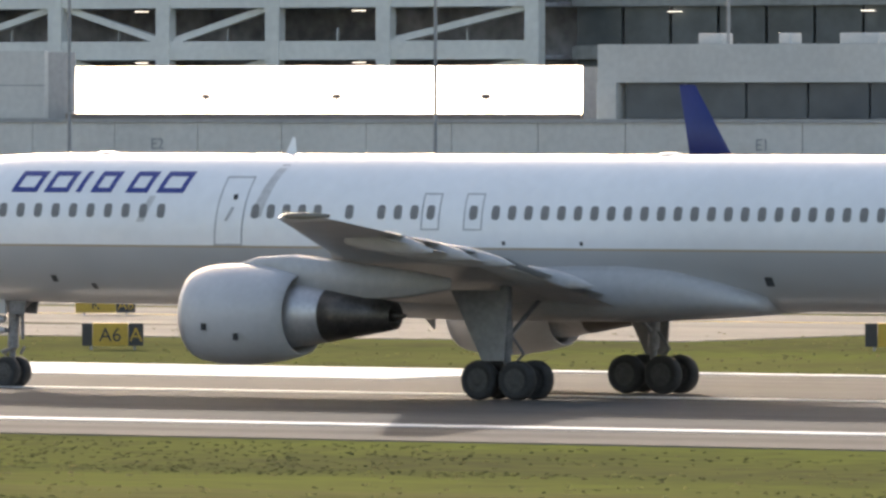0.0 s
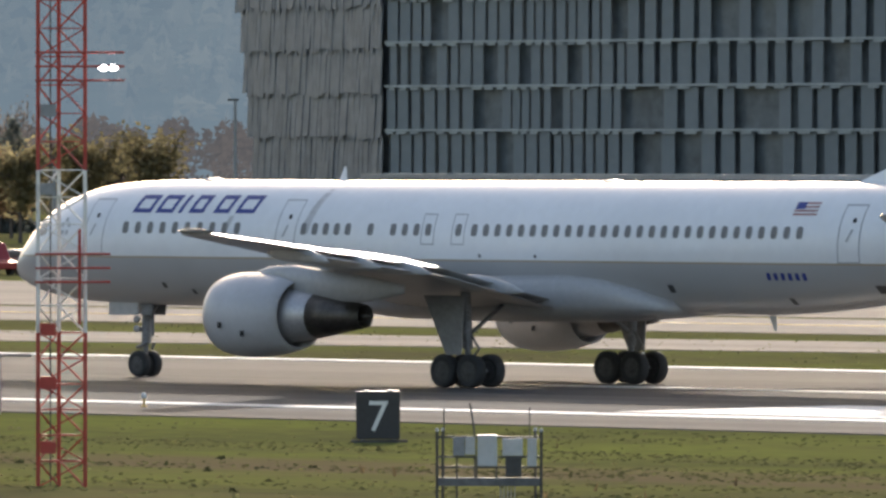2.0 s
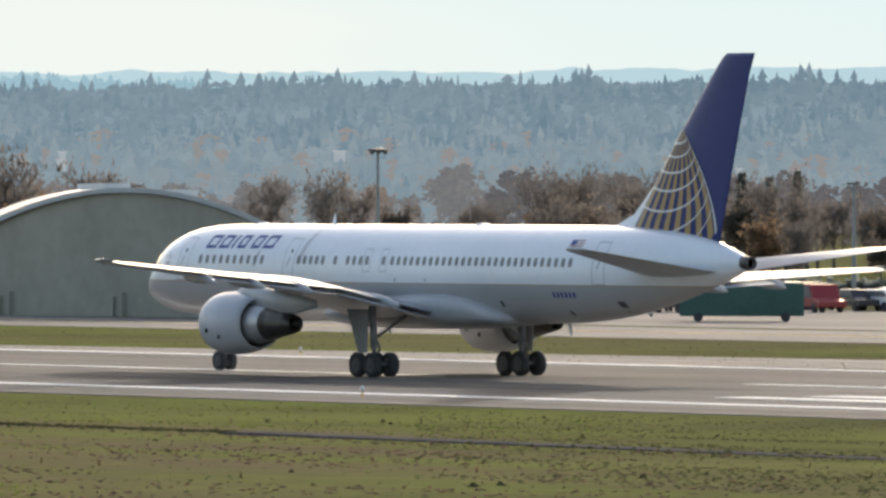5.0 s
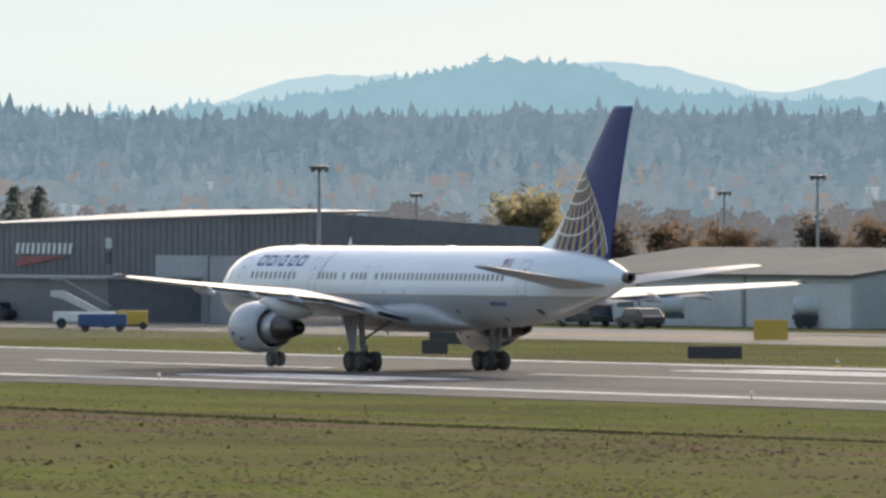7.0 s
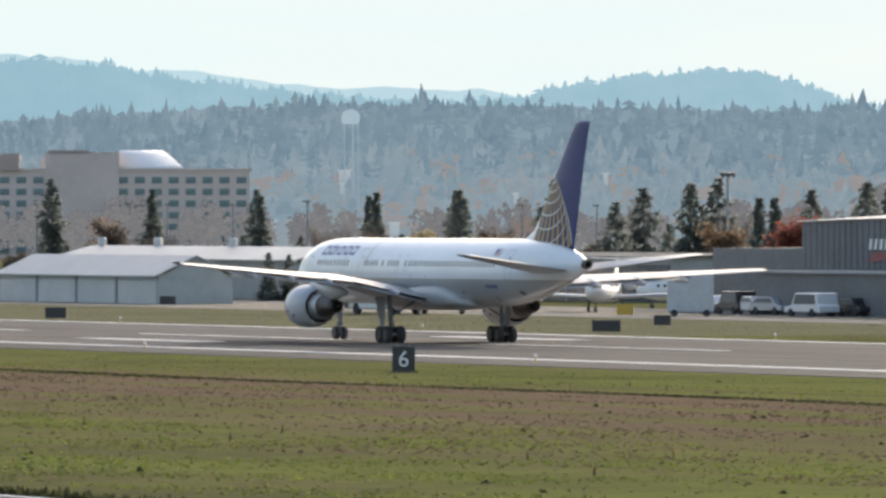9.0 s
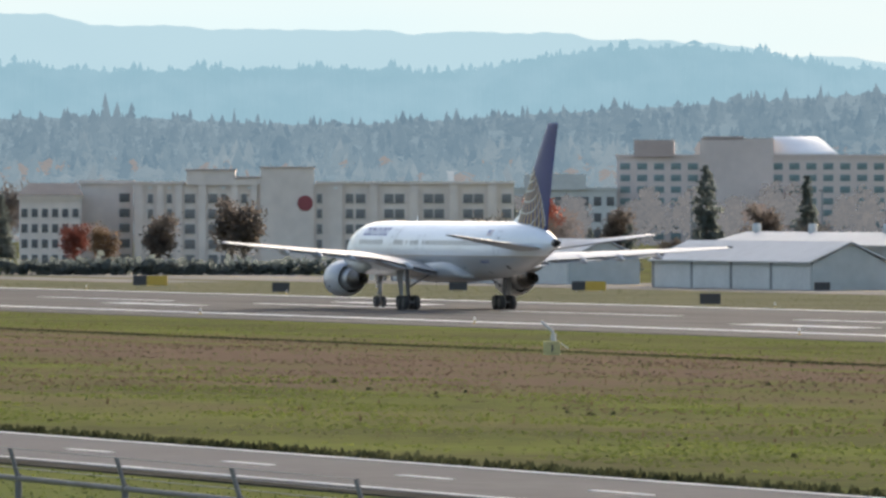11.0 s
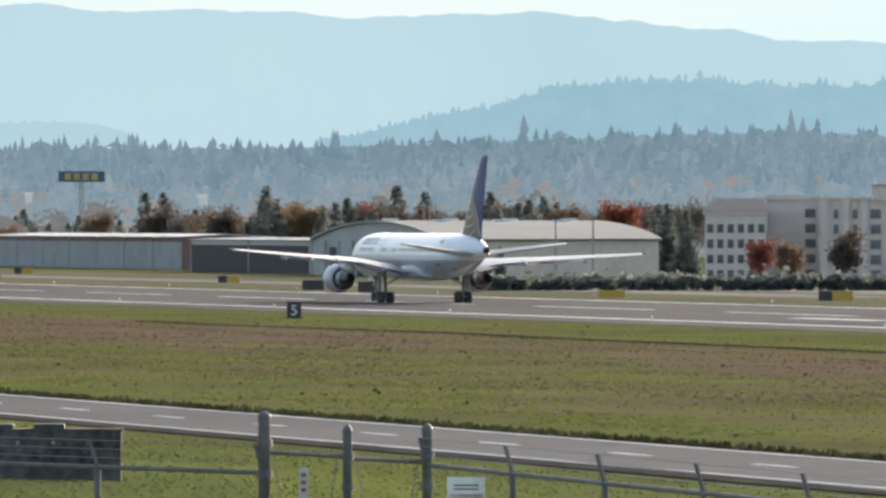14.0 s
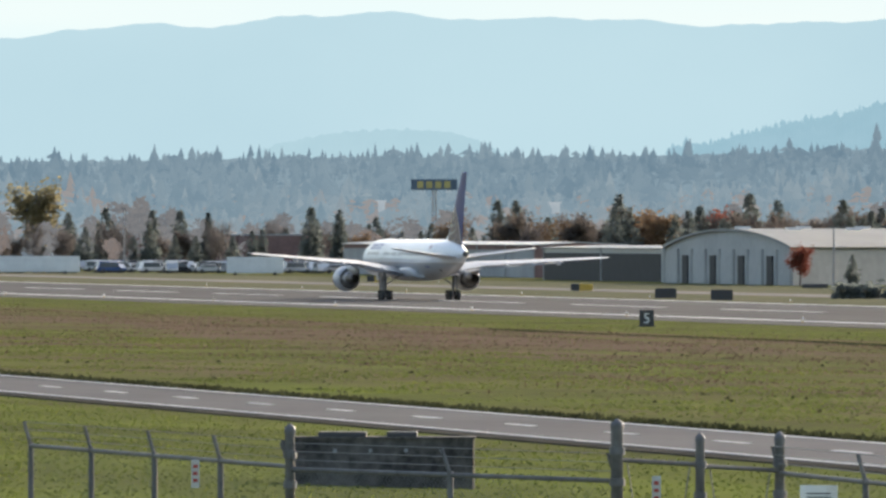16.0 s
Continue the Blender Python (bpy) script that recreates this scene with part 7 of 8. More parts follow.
def broadleaf(seed, h, kind, spread=0.36, dense=1.0):
    rnd = random.Random(seed)
    names = {"brown": "brown autumn leaves", "orange": "orange autumn leaves", "olive": "olive autumn leaves", "red": "bright red autumn leaves", "bare": "mostly bare grey twigs"}
    t = thing("broadleaf_tree", "broadleaf tree with " + names[kind], "tree", "autumn trees")
    bm = bmesh.new()
    lathe_z(bm, [(-0.2, 0.24), (h * 0.35, 0.16), (h * 0.7, 0.06)], seg=7)
    tips = []
    for k in range(13):
        a = k * 2.4 + rnd.uniform(-0.3, 0.3)
        z0 = h * rnd.uniform(0.18, 0.6)
        L = h * spread * rnd.uniform(0.6, 1.0)
        tip = Vector((math.cos(a) * L * 0.8, math.sin(a) * L * 0.8, z0 + L * rnd.uniform(0.7, 1.3)))
        bar(bm, (0, 0, z0), tip, 0.1, sides=5)
        tips.append((Vector((0, 0, z0)), tip))
        for _ in range(2):
            b0 = Vector((0, 0, z0)).lerp(tip, rnd.uniform(0.4, 0.8))
            b1 = b0 + Vector((rnd.gauss(0, 1), rnd.gauss(0, 1), rnd.uniform(0.5, 1.5))).normalized() * L * 0.5
            bar(bm, b0, b1, 0.05, sides=4)
            tips.append((b0, b1))
    part("trunk", bm, BARK, t, "trunk with spreading limbs")
    pts = []
    n = int((1900 if kind != "bare" else 1500) * dense)
    for _ in range(n):
        p, q = rnd.choice(tips)
        c = p.lerp(q, rnd.uniform(0.35, 1.1))
        pts.append(c + Vector((rnd.gauss(0, 1), rnd.gauss(0, 1), rnd.gauss(0, 0.9))) * h * 0.06)
    me = clump_mesh("crown", pts, 0.36 if kind != "bare" else 0.22, rnd, 1.0 if kind != "bare" else 3.0)
    me.materials.append(LEAF[kind])
    o = new("crown", me)
    o.parent = t
    return t


def set_trees():
    rnd = random.Random(77)
    protos = {"c0": conifer(1, 14, 0.25), "c1": conifer(2, 14, 0.2), "c2": conifer(3, 14, 0.31), "c3": conifer(4, 14, 0.16)}
    for i, k in enumerate(("brown", "orange", "olive", "red", "bare")):
        protos[k] = broadleaf(20 + i, 11, k)
    protos["brown2"] = broadleaf(31, 11, "brown", 0.3)
    protos["bare2"] = broadleaf(32, 12, "bare", 0.42)
    used = set()

    def put(kind, b, r, h, z=0.0):
        x, y, _ = polar(b, r)
        s = h / (14.0 if kind[0] == "c" else 12.0)
        m = pose(x, y, z, 0, 0, rnd.uniform(0, 360)) @ Matrix.Scale(s, 4)
        if kind not in used:
            used.add(kind)
            protos[kind].matrix_basis = m
        else:
            copy_thing(protos[kind], m @ Matrix.Scale(1 / protos[kind].scale.x, 4))
    # named groups seen over the aircraft: kind, bearing, distance, height
    lot = (("olive", 46.9, 800, 8.4), ("olive", 46.55, 805, 9.2), ("olive", 46.2, 795, 9.4), ("orange", 46.95, 840, 8.0), ("c2", 46.94, 890, 9.8), ("c1", 47.47, 880, 7.4),
           ("c2", 47.64, 900, 10.2), ("c0", 47.88, 905, 11.6), ("c2", 48.26, 900, 10.0), ("c0", 48.83, 905, 9.8), ("bare2", 48.4, 1000, 13.0), ("orange", 47.2, 850, 8.0),
           ("c2", 50.41, 900, 10.8), ("c0", 50.84, 905, 11.0), ("c2", 51.04, 900, 11.8), ("c0", 51.24, 905, 10.3))
    far_lot = (("c1", 52.61, 900, 8.0), ("c2", 53.11, 905, 10.0), ("c0", 53.59, 900, 8.1), ("c2", 53.85, 890, 11.4), ("c0", 54.09, 900, 10.6), ("c2", 54.24, 905, 11.6), ("c0", 54.45, 900, 12.4),
               ("c2", 54.62, 890, 11.8), ("c0", 54.85, 885, 12.4), ("c1", 55.02, 890, 10.5), ("orange", 54.9, 850, 7.0), ("c3", 56.25, 1000, 10.0), ("c3", 56.1, 1005, 9.6), ("c3", 55.95, 1000, 10.2), ("c3", 56.4, 1010, 9.4))
    hangars = (
            # round the hangars
            ("olive", 63.5, 1000, 11.6), ("brown", 63.05, 1010, 9.2), ("orange", 62.75, 1000, 9.0), ("orange", 60.9, 1000, 7.6), ("orange", 61.6, 1005, 9.2), ("bare2", 60.2, 1000, 11.0), ("bare", 59.7, 980, 11.0),
            ("orange", 62.4, 980, 8.6), ("orange", 60.3, 990, 8.6), ("olive", 63.47, 1080, 11.8))
    sheds = (
            ("c1", 66.12, 1050, 11.5), ("c0", 66.25, 1040, 11.5), ("c1", 66.55, 1020, 10.7), ("c3", 66.75, 1000, 9.8), ("c3", 66.83, 1010, 9.8), ("red", 66.65, 990, 8.2), ("orange", 67.0, 990, 8.0),
            ("c2", 67.05, 1080, 12.0), ("c0", 67.2, 1080, 11.5), ("c0", 67.45, 1070, 11.0), ("c2", 67.6, 1060, 9.5), ("c1", 67.92, 1100, 12.0), ("c2", 68.0, 1090, 9.0), ("c1", 68.43, 1080, 10.8), ("brown", 68.2, 1060, 7.5),
            ("c2", 69.35, 985, 4.4), ("c0", 69.46, 985, 4.6), ("c2", 69.0, 985, 4.7), ("c0", 68.88, 985, 4.5), ("c1", 70.62, 1500, 13.5), ("c3", 70.08, 1500, 12.0), ("c1", 69.52, 1500, 12.0), ("c3", 69.5, 1480, 11.0), ("c3", 68.92, 1500, 11.0), ("c3", 68.88, 1480, 11.5), ("c0", 68.45, 1350, 11.5), ("brown", 70.3, 1450, 8.5), ("brown", 71.1, 1350, 8.0),
            )
    hotels = (("red", 71.5, 1500, 9.5), ("brown", 73.1, 1190, 9.4), ("brown", 73.55, 1180, 7.4), ("red", 74.0, 1180, 5.8), ("bare", 71.8, 1180, 7.0), ("orange", 73.85, 1190, 6.0), ("brown2", 73.16, 1195, 8.4))
    # behind the white hangar
    white_hangar = (("c2", 76.65, 1750, 14.5), ("c1", 77.3, 1800, 13.5), ("c1", 77.2, 1800, 13.5), ("c0", 75.95, 1800, 14.8), ("c2", 75.8, 1790, 13.5), ("c0", 75.45, 1750, 13.5), ("red", 74.75, 1650, 12.0), ("c0", 75.3, 1760, 11.5), ("orange", 76.4, 1800, 12.5), ("red", 76.15, 1850, 12.0),
            ("red", 75.68, 1385, 6.0), ("c2", 75.4, 1370, 4.6), ("c0", 74.4, 1500, 10.0), ("c1", 74.5, 1520, 11.0),
            ("olive", 79.77, 2000, 19.0), ("c2", 79.6, 1990, 11.5), ("c0", 79.4, 2000, 12.5), ("c1", 79.15, 1980, 12.0), ("c0", 79.0, 1990, 12.0), ("c3", 78.85, 1980, 11.5), ("c0", 78.3, 1900, 12.5), ("c1", 78.15, 1920, 12.0), ("c0", 77.95, 1900, 10.5), ("orange", 78.05, 1850, 8.0), ("orange", 77.55, 1850, 11.0))
    for k, b, r, h in lot + far_lot + hangars + sheds + hotels:
        put(k, b, r, h)
    for k, b, r, h in white_hangar:
        put(k, b, r, h * 0.93)
    # filling rows of mixed trees
    for b0, b1, n, r0, r1, h0, h1, kinds in ((46.2, 57.4, 90, 930, 1060, 7.0, 10.4, ("brown", "bare", "bare2", "brown2", "bare", "bare2")),
                                             (46.2, 57.4, 40, 850, 920, 4.0, 7.0, ("brown", "bare", "orange", "brown2", "bare2", "bare")),
                                             (56.5, 62.6, 26, 1020, 1200, 6.5, 9.5, ("brown", "bare", "orange", "brown2", "bare2")),
                                             (64.3, 69.5, 20, 1120, 1300, 5.5, 7.5, ("brown", "bare", "olive", "bare2", "c2")),
                                             (66.8, 72.0, 30, 1110, 1200, 4.0, 6.4, ("brown", "c2", "c0", "bare2", "c2")),
                                             (71.6, 76.4, 34, 1600, 1750, 6.5, 10.0, ("c2", "c0", "brown", "c2", "orange")),
                                             (74.3, 77.3, 46, 1740, 1830, 9.0, 12.2, ("brown", "c2", "orange", "c0", "bare", "brown", "brown2")),
                                             (77.2, 80.4, 46, 1920, 1990, 6.0, 8.8, ("brown", "c2", "c0", "c0", "c2", "bare2"))):
        for i in range(n):
            put(rnd.choice(kinds), b0 + (b1 - b0) * (i + rnd.uniform(0.1, 0.9)) / n, rnd.uniform(r0, r1), rnd.uniform(h0, h1))


set_trees()


# hedge along the far side
def hedge(b1, b0, r, h, seed):
    rnd = random.Random(seed)
    pts = []
    n = int((b1 - b0) * 700)
    for _ in range(n):
        b = rnd.uniform(b0, b1)
        x, y, _ = polar(b, r + rnd.uniform(-1, 1))
        pts.append((x, y, abs(rnd.gauss(0.45, 0.3)) * h))
    me = clump_mesh("hedge", pts, 0.55, rnd)
    me.materials.append(NEEDLE)
    tagged(new("hedge", me), "dark green clipped hedge in a row", "hedge", kind="stuff")


hedge(75.5, 71.6, 1150, 1.6, 91)
hedge(57.2, 50.0, 800, 1.2, 92)


# ---- distance ----
def ridge(name, r, table, m, label, jag=0.0, step=0.04, rough=30.0, r_base=None, zb=-5.0):
    """A long hill round the horizon: a slope that rises from r_base to its crest at r. table: bearing, crest height."""
    bm = bmesh.new()
    bs = [t[0] for t in table]
    f = curve(bs, [t[1] for t in table])
    prev = None
    n = int((bs[-1] - bs[0]) / step)
    for i in range(n + 1):
        b = bs[0] + (bs[-1] - bs[0]) * i / n
        h = f(b) + jag * (noise.noise(Vector((b * rough, r, 0))) + 0.5 * noise.noise(Vector((b * rough * 3.1, r, 5))))
        col = [bm.verts.new(polar(b, r_base or r * 0.97, zb)), bm.verts.new(polar(b, r, h)), bm.verts.new(polar(b, r * 1.02, zb))]
        if prev:
            for k in range(2):
                bm.faces.new((prev[k], col[k], col[k + 1], prev[k + 1]))
        prev = col
    bmesh.ops.recalc_face_normals(bm, faces=bm.faces)
    tagged(obj(name, bm, m, smooth=True), label, "hill", kind="structure")
    return f


# haze is painted into these hill colours: blue, glowing, thinner on the near butte
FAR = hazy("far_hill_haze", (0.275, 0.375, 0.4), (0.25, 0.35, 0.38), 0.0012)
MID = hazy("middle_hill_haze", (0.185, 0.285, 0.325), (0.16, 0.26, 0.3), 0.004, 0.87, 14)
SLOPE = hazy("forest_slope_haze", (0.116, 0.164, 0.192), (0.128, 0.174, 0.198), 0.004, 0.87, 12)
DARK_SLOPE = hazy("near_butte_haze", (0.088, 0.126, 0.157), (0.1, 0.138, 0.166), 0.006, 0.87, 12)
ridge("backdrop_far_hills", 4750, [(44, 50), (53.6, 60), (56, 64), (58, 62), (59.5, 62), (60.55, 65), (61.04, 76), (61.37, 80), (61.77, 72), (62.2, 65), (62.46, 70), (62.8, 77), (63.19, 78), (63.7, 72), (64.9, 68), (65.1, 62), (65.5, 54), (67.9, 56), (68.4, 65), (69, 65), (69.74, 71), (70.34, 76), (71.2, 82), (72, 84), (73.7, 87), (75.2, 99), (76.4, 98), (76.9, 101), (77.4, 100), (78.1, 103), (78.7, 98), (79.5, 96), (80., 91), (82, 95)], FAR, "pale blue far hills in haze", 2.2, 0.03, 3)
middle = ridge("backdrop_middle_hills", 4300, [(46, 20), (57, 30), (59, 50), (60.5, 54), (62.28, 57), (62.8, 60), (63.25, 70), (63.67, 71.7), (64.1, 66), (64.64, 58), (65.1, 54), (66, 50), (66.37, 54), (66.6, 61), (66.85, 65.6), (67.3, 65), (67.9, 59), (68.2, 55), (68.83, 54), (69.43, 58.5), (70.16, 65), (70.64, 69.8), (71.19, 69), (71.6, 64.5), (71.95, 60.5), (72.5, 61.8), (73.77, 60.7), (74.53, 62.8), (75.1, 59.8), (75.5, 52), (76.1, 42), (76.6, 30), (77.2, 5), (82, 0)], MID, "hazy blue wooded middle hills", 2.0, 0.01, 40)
# paler colour paints thicker haze over this one hill
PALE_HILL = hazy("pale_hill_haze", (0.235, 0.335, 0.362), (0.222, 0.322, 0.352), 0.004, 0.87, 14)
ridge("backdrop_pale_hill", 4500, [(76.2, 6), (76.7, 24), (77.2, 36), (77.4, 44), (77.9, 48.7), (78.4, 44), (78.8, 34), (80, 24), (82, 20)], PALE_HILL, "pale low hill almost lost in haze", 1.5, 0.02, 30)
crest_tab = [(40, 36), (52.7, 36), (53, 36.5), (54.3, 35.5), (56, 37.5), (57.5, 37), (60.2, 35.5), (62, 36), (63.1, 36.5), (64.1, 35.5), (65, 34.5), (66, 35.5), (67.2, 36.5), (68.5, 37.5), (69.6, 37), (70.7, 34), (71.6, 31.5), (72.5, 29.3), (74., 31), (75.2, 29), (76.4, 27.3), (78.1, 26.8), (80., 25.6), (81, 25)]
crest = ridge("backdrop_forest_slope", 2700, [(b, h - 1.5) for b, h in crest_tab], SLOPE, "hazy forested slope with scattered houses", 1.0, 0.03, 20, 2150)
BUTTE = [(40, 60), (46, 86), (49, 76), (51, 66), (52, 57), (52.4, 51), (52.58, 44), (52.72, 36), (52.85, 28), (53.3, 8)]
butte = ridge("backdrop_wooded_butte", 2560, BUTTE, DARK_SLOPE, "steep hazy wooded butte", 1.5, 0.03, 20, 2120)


def forest(name, n, m, label, seed, b0, b1, row, h0, h1, spread=0.2, hill=None, near=2150, far=2690, rounds=0.35):
    """Far woods: rows of small ragged spires on the slope."""
    rnd = random.Random(seed)
    vs, fs = [], []
    for _ in range(n):
        b = rnd.uniform(b0, b1)
        u = row(rnd)
        r = near + (far - near) * u
        z = (hill or crest)(b) * u - 2
        h = (h0 + (h1 - h0) * rnd.random() ** 1.6) * (0.72 + 0.75 * max(0.0, noise.noise(Vector((b * 5.0, seed, u * 6))) + 0.35))
        x, y, _ = polar(b, r)
        s = h * spread * rnd.uniform(0.7, 1.3)
        # spires with ragged tiers, or broad rounded crowns
        tiers, tip = ((0.1, 1.0), (0.37, 0.74), (0.62, 0.46)), 0.38
        if rnd.random() < rounds:
            h *= 0.75
            s *= 1.5
            tiers, tip = ((0.05, 0.85), (0.35, 1.0), (0.62, 0.72)), 0.28
        for zt, rt in tiers:
            i = len(vs)
            a0 = rnd.uniform(0, 6.28)
            for j in range(6):
                a = a0 + 2 * math.pi * j / 6
                q = s * rt * rnd.uniform(0.55, 1.25)
                vs.append((x + math.cos(a) * q, y + math.sin(a) * q, z + h * (zt + rnd.uniform(-0.08, 0.08))))
            vs.append((x + rnd.gauss(0, 0.03) * h, y, z + h * (zt + tip)))
            fs += [(i + j, i + (j + 1) % 6, i + 6) for j in range(6)]
    me = bpy.data.meshes.new(name)
    me.from_pydata(vs, [], fs)
    me.materials.append(m)
    tagged(new(name, me), label, "forest", kind="stuff")


# haze painted into the woods as glow, paler from the crest down
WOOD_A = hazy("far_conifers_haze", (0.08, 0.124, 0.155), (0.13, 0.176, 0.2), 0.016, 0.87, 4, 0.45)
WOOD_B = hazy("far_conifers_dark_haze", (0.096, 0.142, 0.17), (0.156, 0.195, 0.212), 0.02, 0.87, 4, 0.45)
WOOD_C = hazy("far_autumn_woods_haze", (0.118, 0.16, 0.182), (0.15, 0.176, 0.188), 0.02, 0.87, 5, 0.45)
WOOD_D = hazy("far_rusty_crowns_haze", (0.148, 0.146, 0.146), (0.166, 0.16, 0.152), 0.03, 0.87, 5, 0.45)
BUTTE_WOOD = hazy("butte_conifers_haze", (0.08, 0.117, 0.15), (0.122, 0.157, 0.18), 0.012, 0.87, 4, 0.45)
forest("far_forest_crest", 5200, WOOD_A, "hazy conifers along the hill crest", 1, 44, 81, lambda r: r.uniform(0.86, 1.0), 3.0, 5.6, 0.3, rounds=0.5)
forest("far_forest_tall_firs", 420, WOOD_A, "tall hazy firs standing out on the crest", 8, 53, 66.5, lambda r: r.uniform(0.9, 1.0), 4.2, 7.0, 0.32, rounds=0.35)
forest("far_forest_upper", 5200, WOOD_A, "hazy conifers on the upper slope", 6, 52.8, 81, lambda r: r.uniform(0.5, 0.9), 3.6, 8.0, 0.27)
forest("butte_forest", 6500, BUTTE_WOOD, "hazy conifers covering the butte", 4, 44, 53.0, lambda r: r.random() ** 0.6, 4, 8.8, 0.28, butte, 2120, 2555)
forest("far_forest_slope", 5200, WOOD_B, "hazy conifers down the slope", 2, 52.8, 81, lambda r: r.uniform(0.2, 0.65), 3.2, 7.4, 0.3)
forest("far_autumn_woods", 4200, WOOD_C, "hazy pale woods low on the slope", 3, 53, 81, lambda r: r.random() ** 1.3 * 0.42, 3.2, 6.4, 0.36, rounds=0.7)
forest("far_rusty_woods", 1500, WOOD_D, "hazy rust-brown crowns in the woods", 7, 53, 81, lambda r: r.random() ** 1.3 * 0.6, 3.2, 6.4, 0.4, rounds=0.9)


# trees take the hill's colour with its painted haze
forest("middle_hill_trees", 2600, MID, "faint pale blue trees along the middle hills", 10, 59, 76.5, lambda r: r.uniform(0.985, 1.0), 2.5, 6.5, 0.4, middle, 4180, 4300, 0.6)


def autumn_belt(name, n, m, label, seed, b0, b1, r0, r1, h0, h1):
    """A far belt of round-crowned trees, in colours greyed by painted haze."""
    rnd = random.Random(seed)
    pts = []
    for k in range(n):
        b, r = b0 + (b1 - b0) * (k + rnd.random()) / n, rnd.uniform(r0, r1)
        h = rnd.uniform(h0, h1) * (0.8 + 0.5 * max(0.0, noise.noise(Vector((b * 3.0, seed, 0))) + 0.2))
        x, y, _ = polar(b, r)
        blobs = [(rnd.gauss(0, 0.15) * h, rnd.gauss(0, 0.15) * h, h * rnd.uniform(0.35, 0.8), h * rnd.uniform(0.09, 0.17)) for _ in range(7)] + [(0, 0, h * 0.2, h * 0.16), (0, 0, h * 0.84, h * 0.08)]
        for _ in range(380):
            bx, by, bz, br = rnd.choice(blobs)
            d = Vector((rnd.gauss(0, 1), rnd.gauss(0, 1), rnd.gauss(0, 1))).normalized() * br * 1.75 * rnd.random() ** 0.4
            pts.append((x + bx + d.x, y + by + d.y, max(0.1, bz + d.z), h / 11.0))
    me = clump_mesh(name, pts, 0.76, rnd, 1.2)
    me.materials.append(m)
    tagged(new(name, me), label, "forest", kind="stuff")


# leaf colours with haze mixed in, given off as glow
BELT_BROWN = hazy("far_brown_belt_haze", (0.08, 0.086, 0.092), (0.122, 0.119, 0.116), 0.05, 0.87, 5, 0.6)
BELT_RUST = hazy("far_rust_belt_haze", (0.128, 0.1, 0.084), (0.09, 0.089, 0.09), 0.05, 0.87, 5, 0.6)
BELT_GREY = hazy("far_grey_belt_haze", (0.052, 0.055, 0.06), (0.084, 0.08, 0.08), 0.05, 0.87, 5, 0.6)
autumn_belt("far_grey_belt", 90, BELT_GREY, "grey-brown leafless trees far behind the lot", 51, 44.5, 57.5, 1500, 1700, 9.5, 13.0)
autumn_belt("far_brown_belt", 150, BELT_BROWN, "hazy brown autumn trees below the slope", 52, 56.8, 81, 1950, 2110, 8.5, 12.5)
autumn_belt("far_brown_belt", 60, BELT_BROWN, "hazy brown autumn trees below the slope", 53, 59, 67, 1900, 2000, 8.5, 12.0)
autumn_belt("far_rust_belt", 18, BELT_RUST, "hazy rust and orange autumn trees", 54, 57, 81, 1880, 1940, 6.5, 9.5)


def far_houses():
    rnd = random.Random(9)
    # haze before the houses is painted into their glowing colour
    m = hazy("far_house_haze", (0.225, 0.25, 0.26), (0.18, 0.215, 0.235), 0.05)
    for i in range(64):
        b = rnd.uniform(54, 79.5)
        u = rnd.uniform(0.05, 0.45)
        r = 2150 + 540 * u - 15
        z = crest(b) * u + 1.9
        x, y, _ = polar(b, r)
        t = thing("far_house", "small pale house far up the slope", "house", "far houses", at=turned(x, y, z))
        w, h = rnd.uniform(0.5, 1.3), rnd.uniform(0.2, 0.35)
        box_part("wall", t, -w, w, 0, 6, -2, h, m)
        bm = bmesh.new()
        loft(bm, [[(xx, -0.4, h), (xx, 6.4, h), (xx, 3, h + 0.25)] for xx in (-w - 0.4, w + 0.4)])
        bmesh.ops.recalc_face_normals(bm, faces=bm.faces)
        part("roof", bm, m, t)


far_houses()
# water tower on the slope, haze painted in as a glowing colour
x, y, _ = polar(69.02, 2300)
wt = thing("water_tower", "pale water tower on legs above the woods", "water tower", at=pose(x, y, 23.3))
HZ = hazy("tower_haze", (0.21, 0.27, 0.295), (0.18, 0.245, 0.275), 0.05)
bm = bmesh.new()
lathe_z(bm, [(4.5, 1.6), (5.2, 2.0), (6.4, 2.0), (7.2, 1.5), (7.7, 0.3)], seg=18)
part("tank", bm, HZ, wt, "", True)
for k in range(5):
    a = 2 * math.pi * k / 5
    bm = bmesh.new()
    bar(bm, (1.7 * math.cos(a), 1.7 * math.sin(a), -15), (1.6 * math.cos(a), 1.6 * math.sin(a), 4.8), 0.2, sides=6)
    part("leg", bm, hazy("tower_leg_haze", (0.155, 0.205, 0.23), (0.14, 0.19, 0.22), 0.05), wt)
# open billboard frame far off on the butte, in the same painted haze
x, y, _ = polar(47.93, 2100)
bb = thing("billboard_frame", "pale open billboard frame far off in haze", "billboard", at=turned(x, y, 14))
for x0, x1, z0, z1 in ((-3.6, 3.6, 11.6, 12.1), (-3.6, 3.6, 16.0, 16.5), (-3.6, -3.1, 12.1, 16.0), (3.1, 3.6, 12.1, 16.0), (-2.2, 2.2, 14.0, 14.4), (-0.35, 0.35, -8, 11.6)):
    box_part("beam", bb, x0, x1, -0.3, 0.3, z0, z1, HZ)
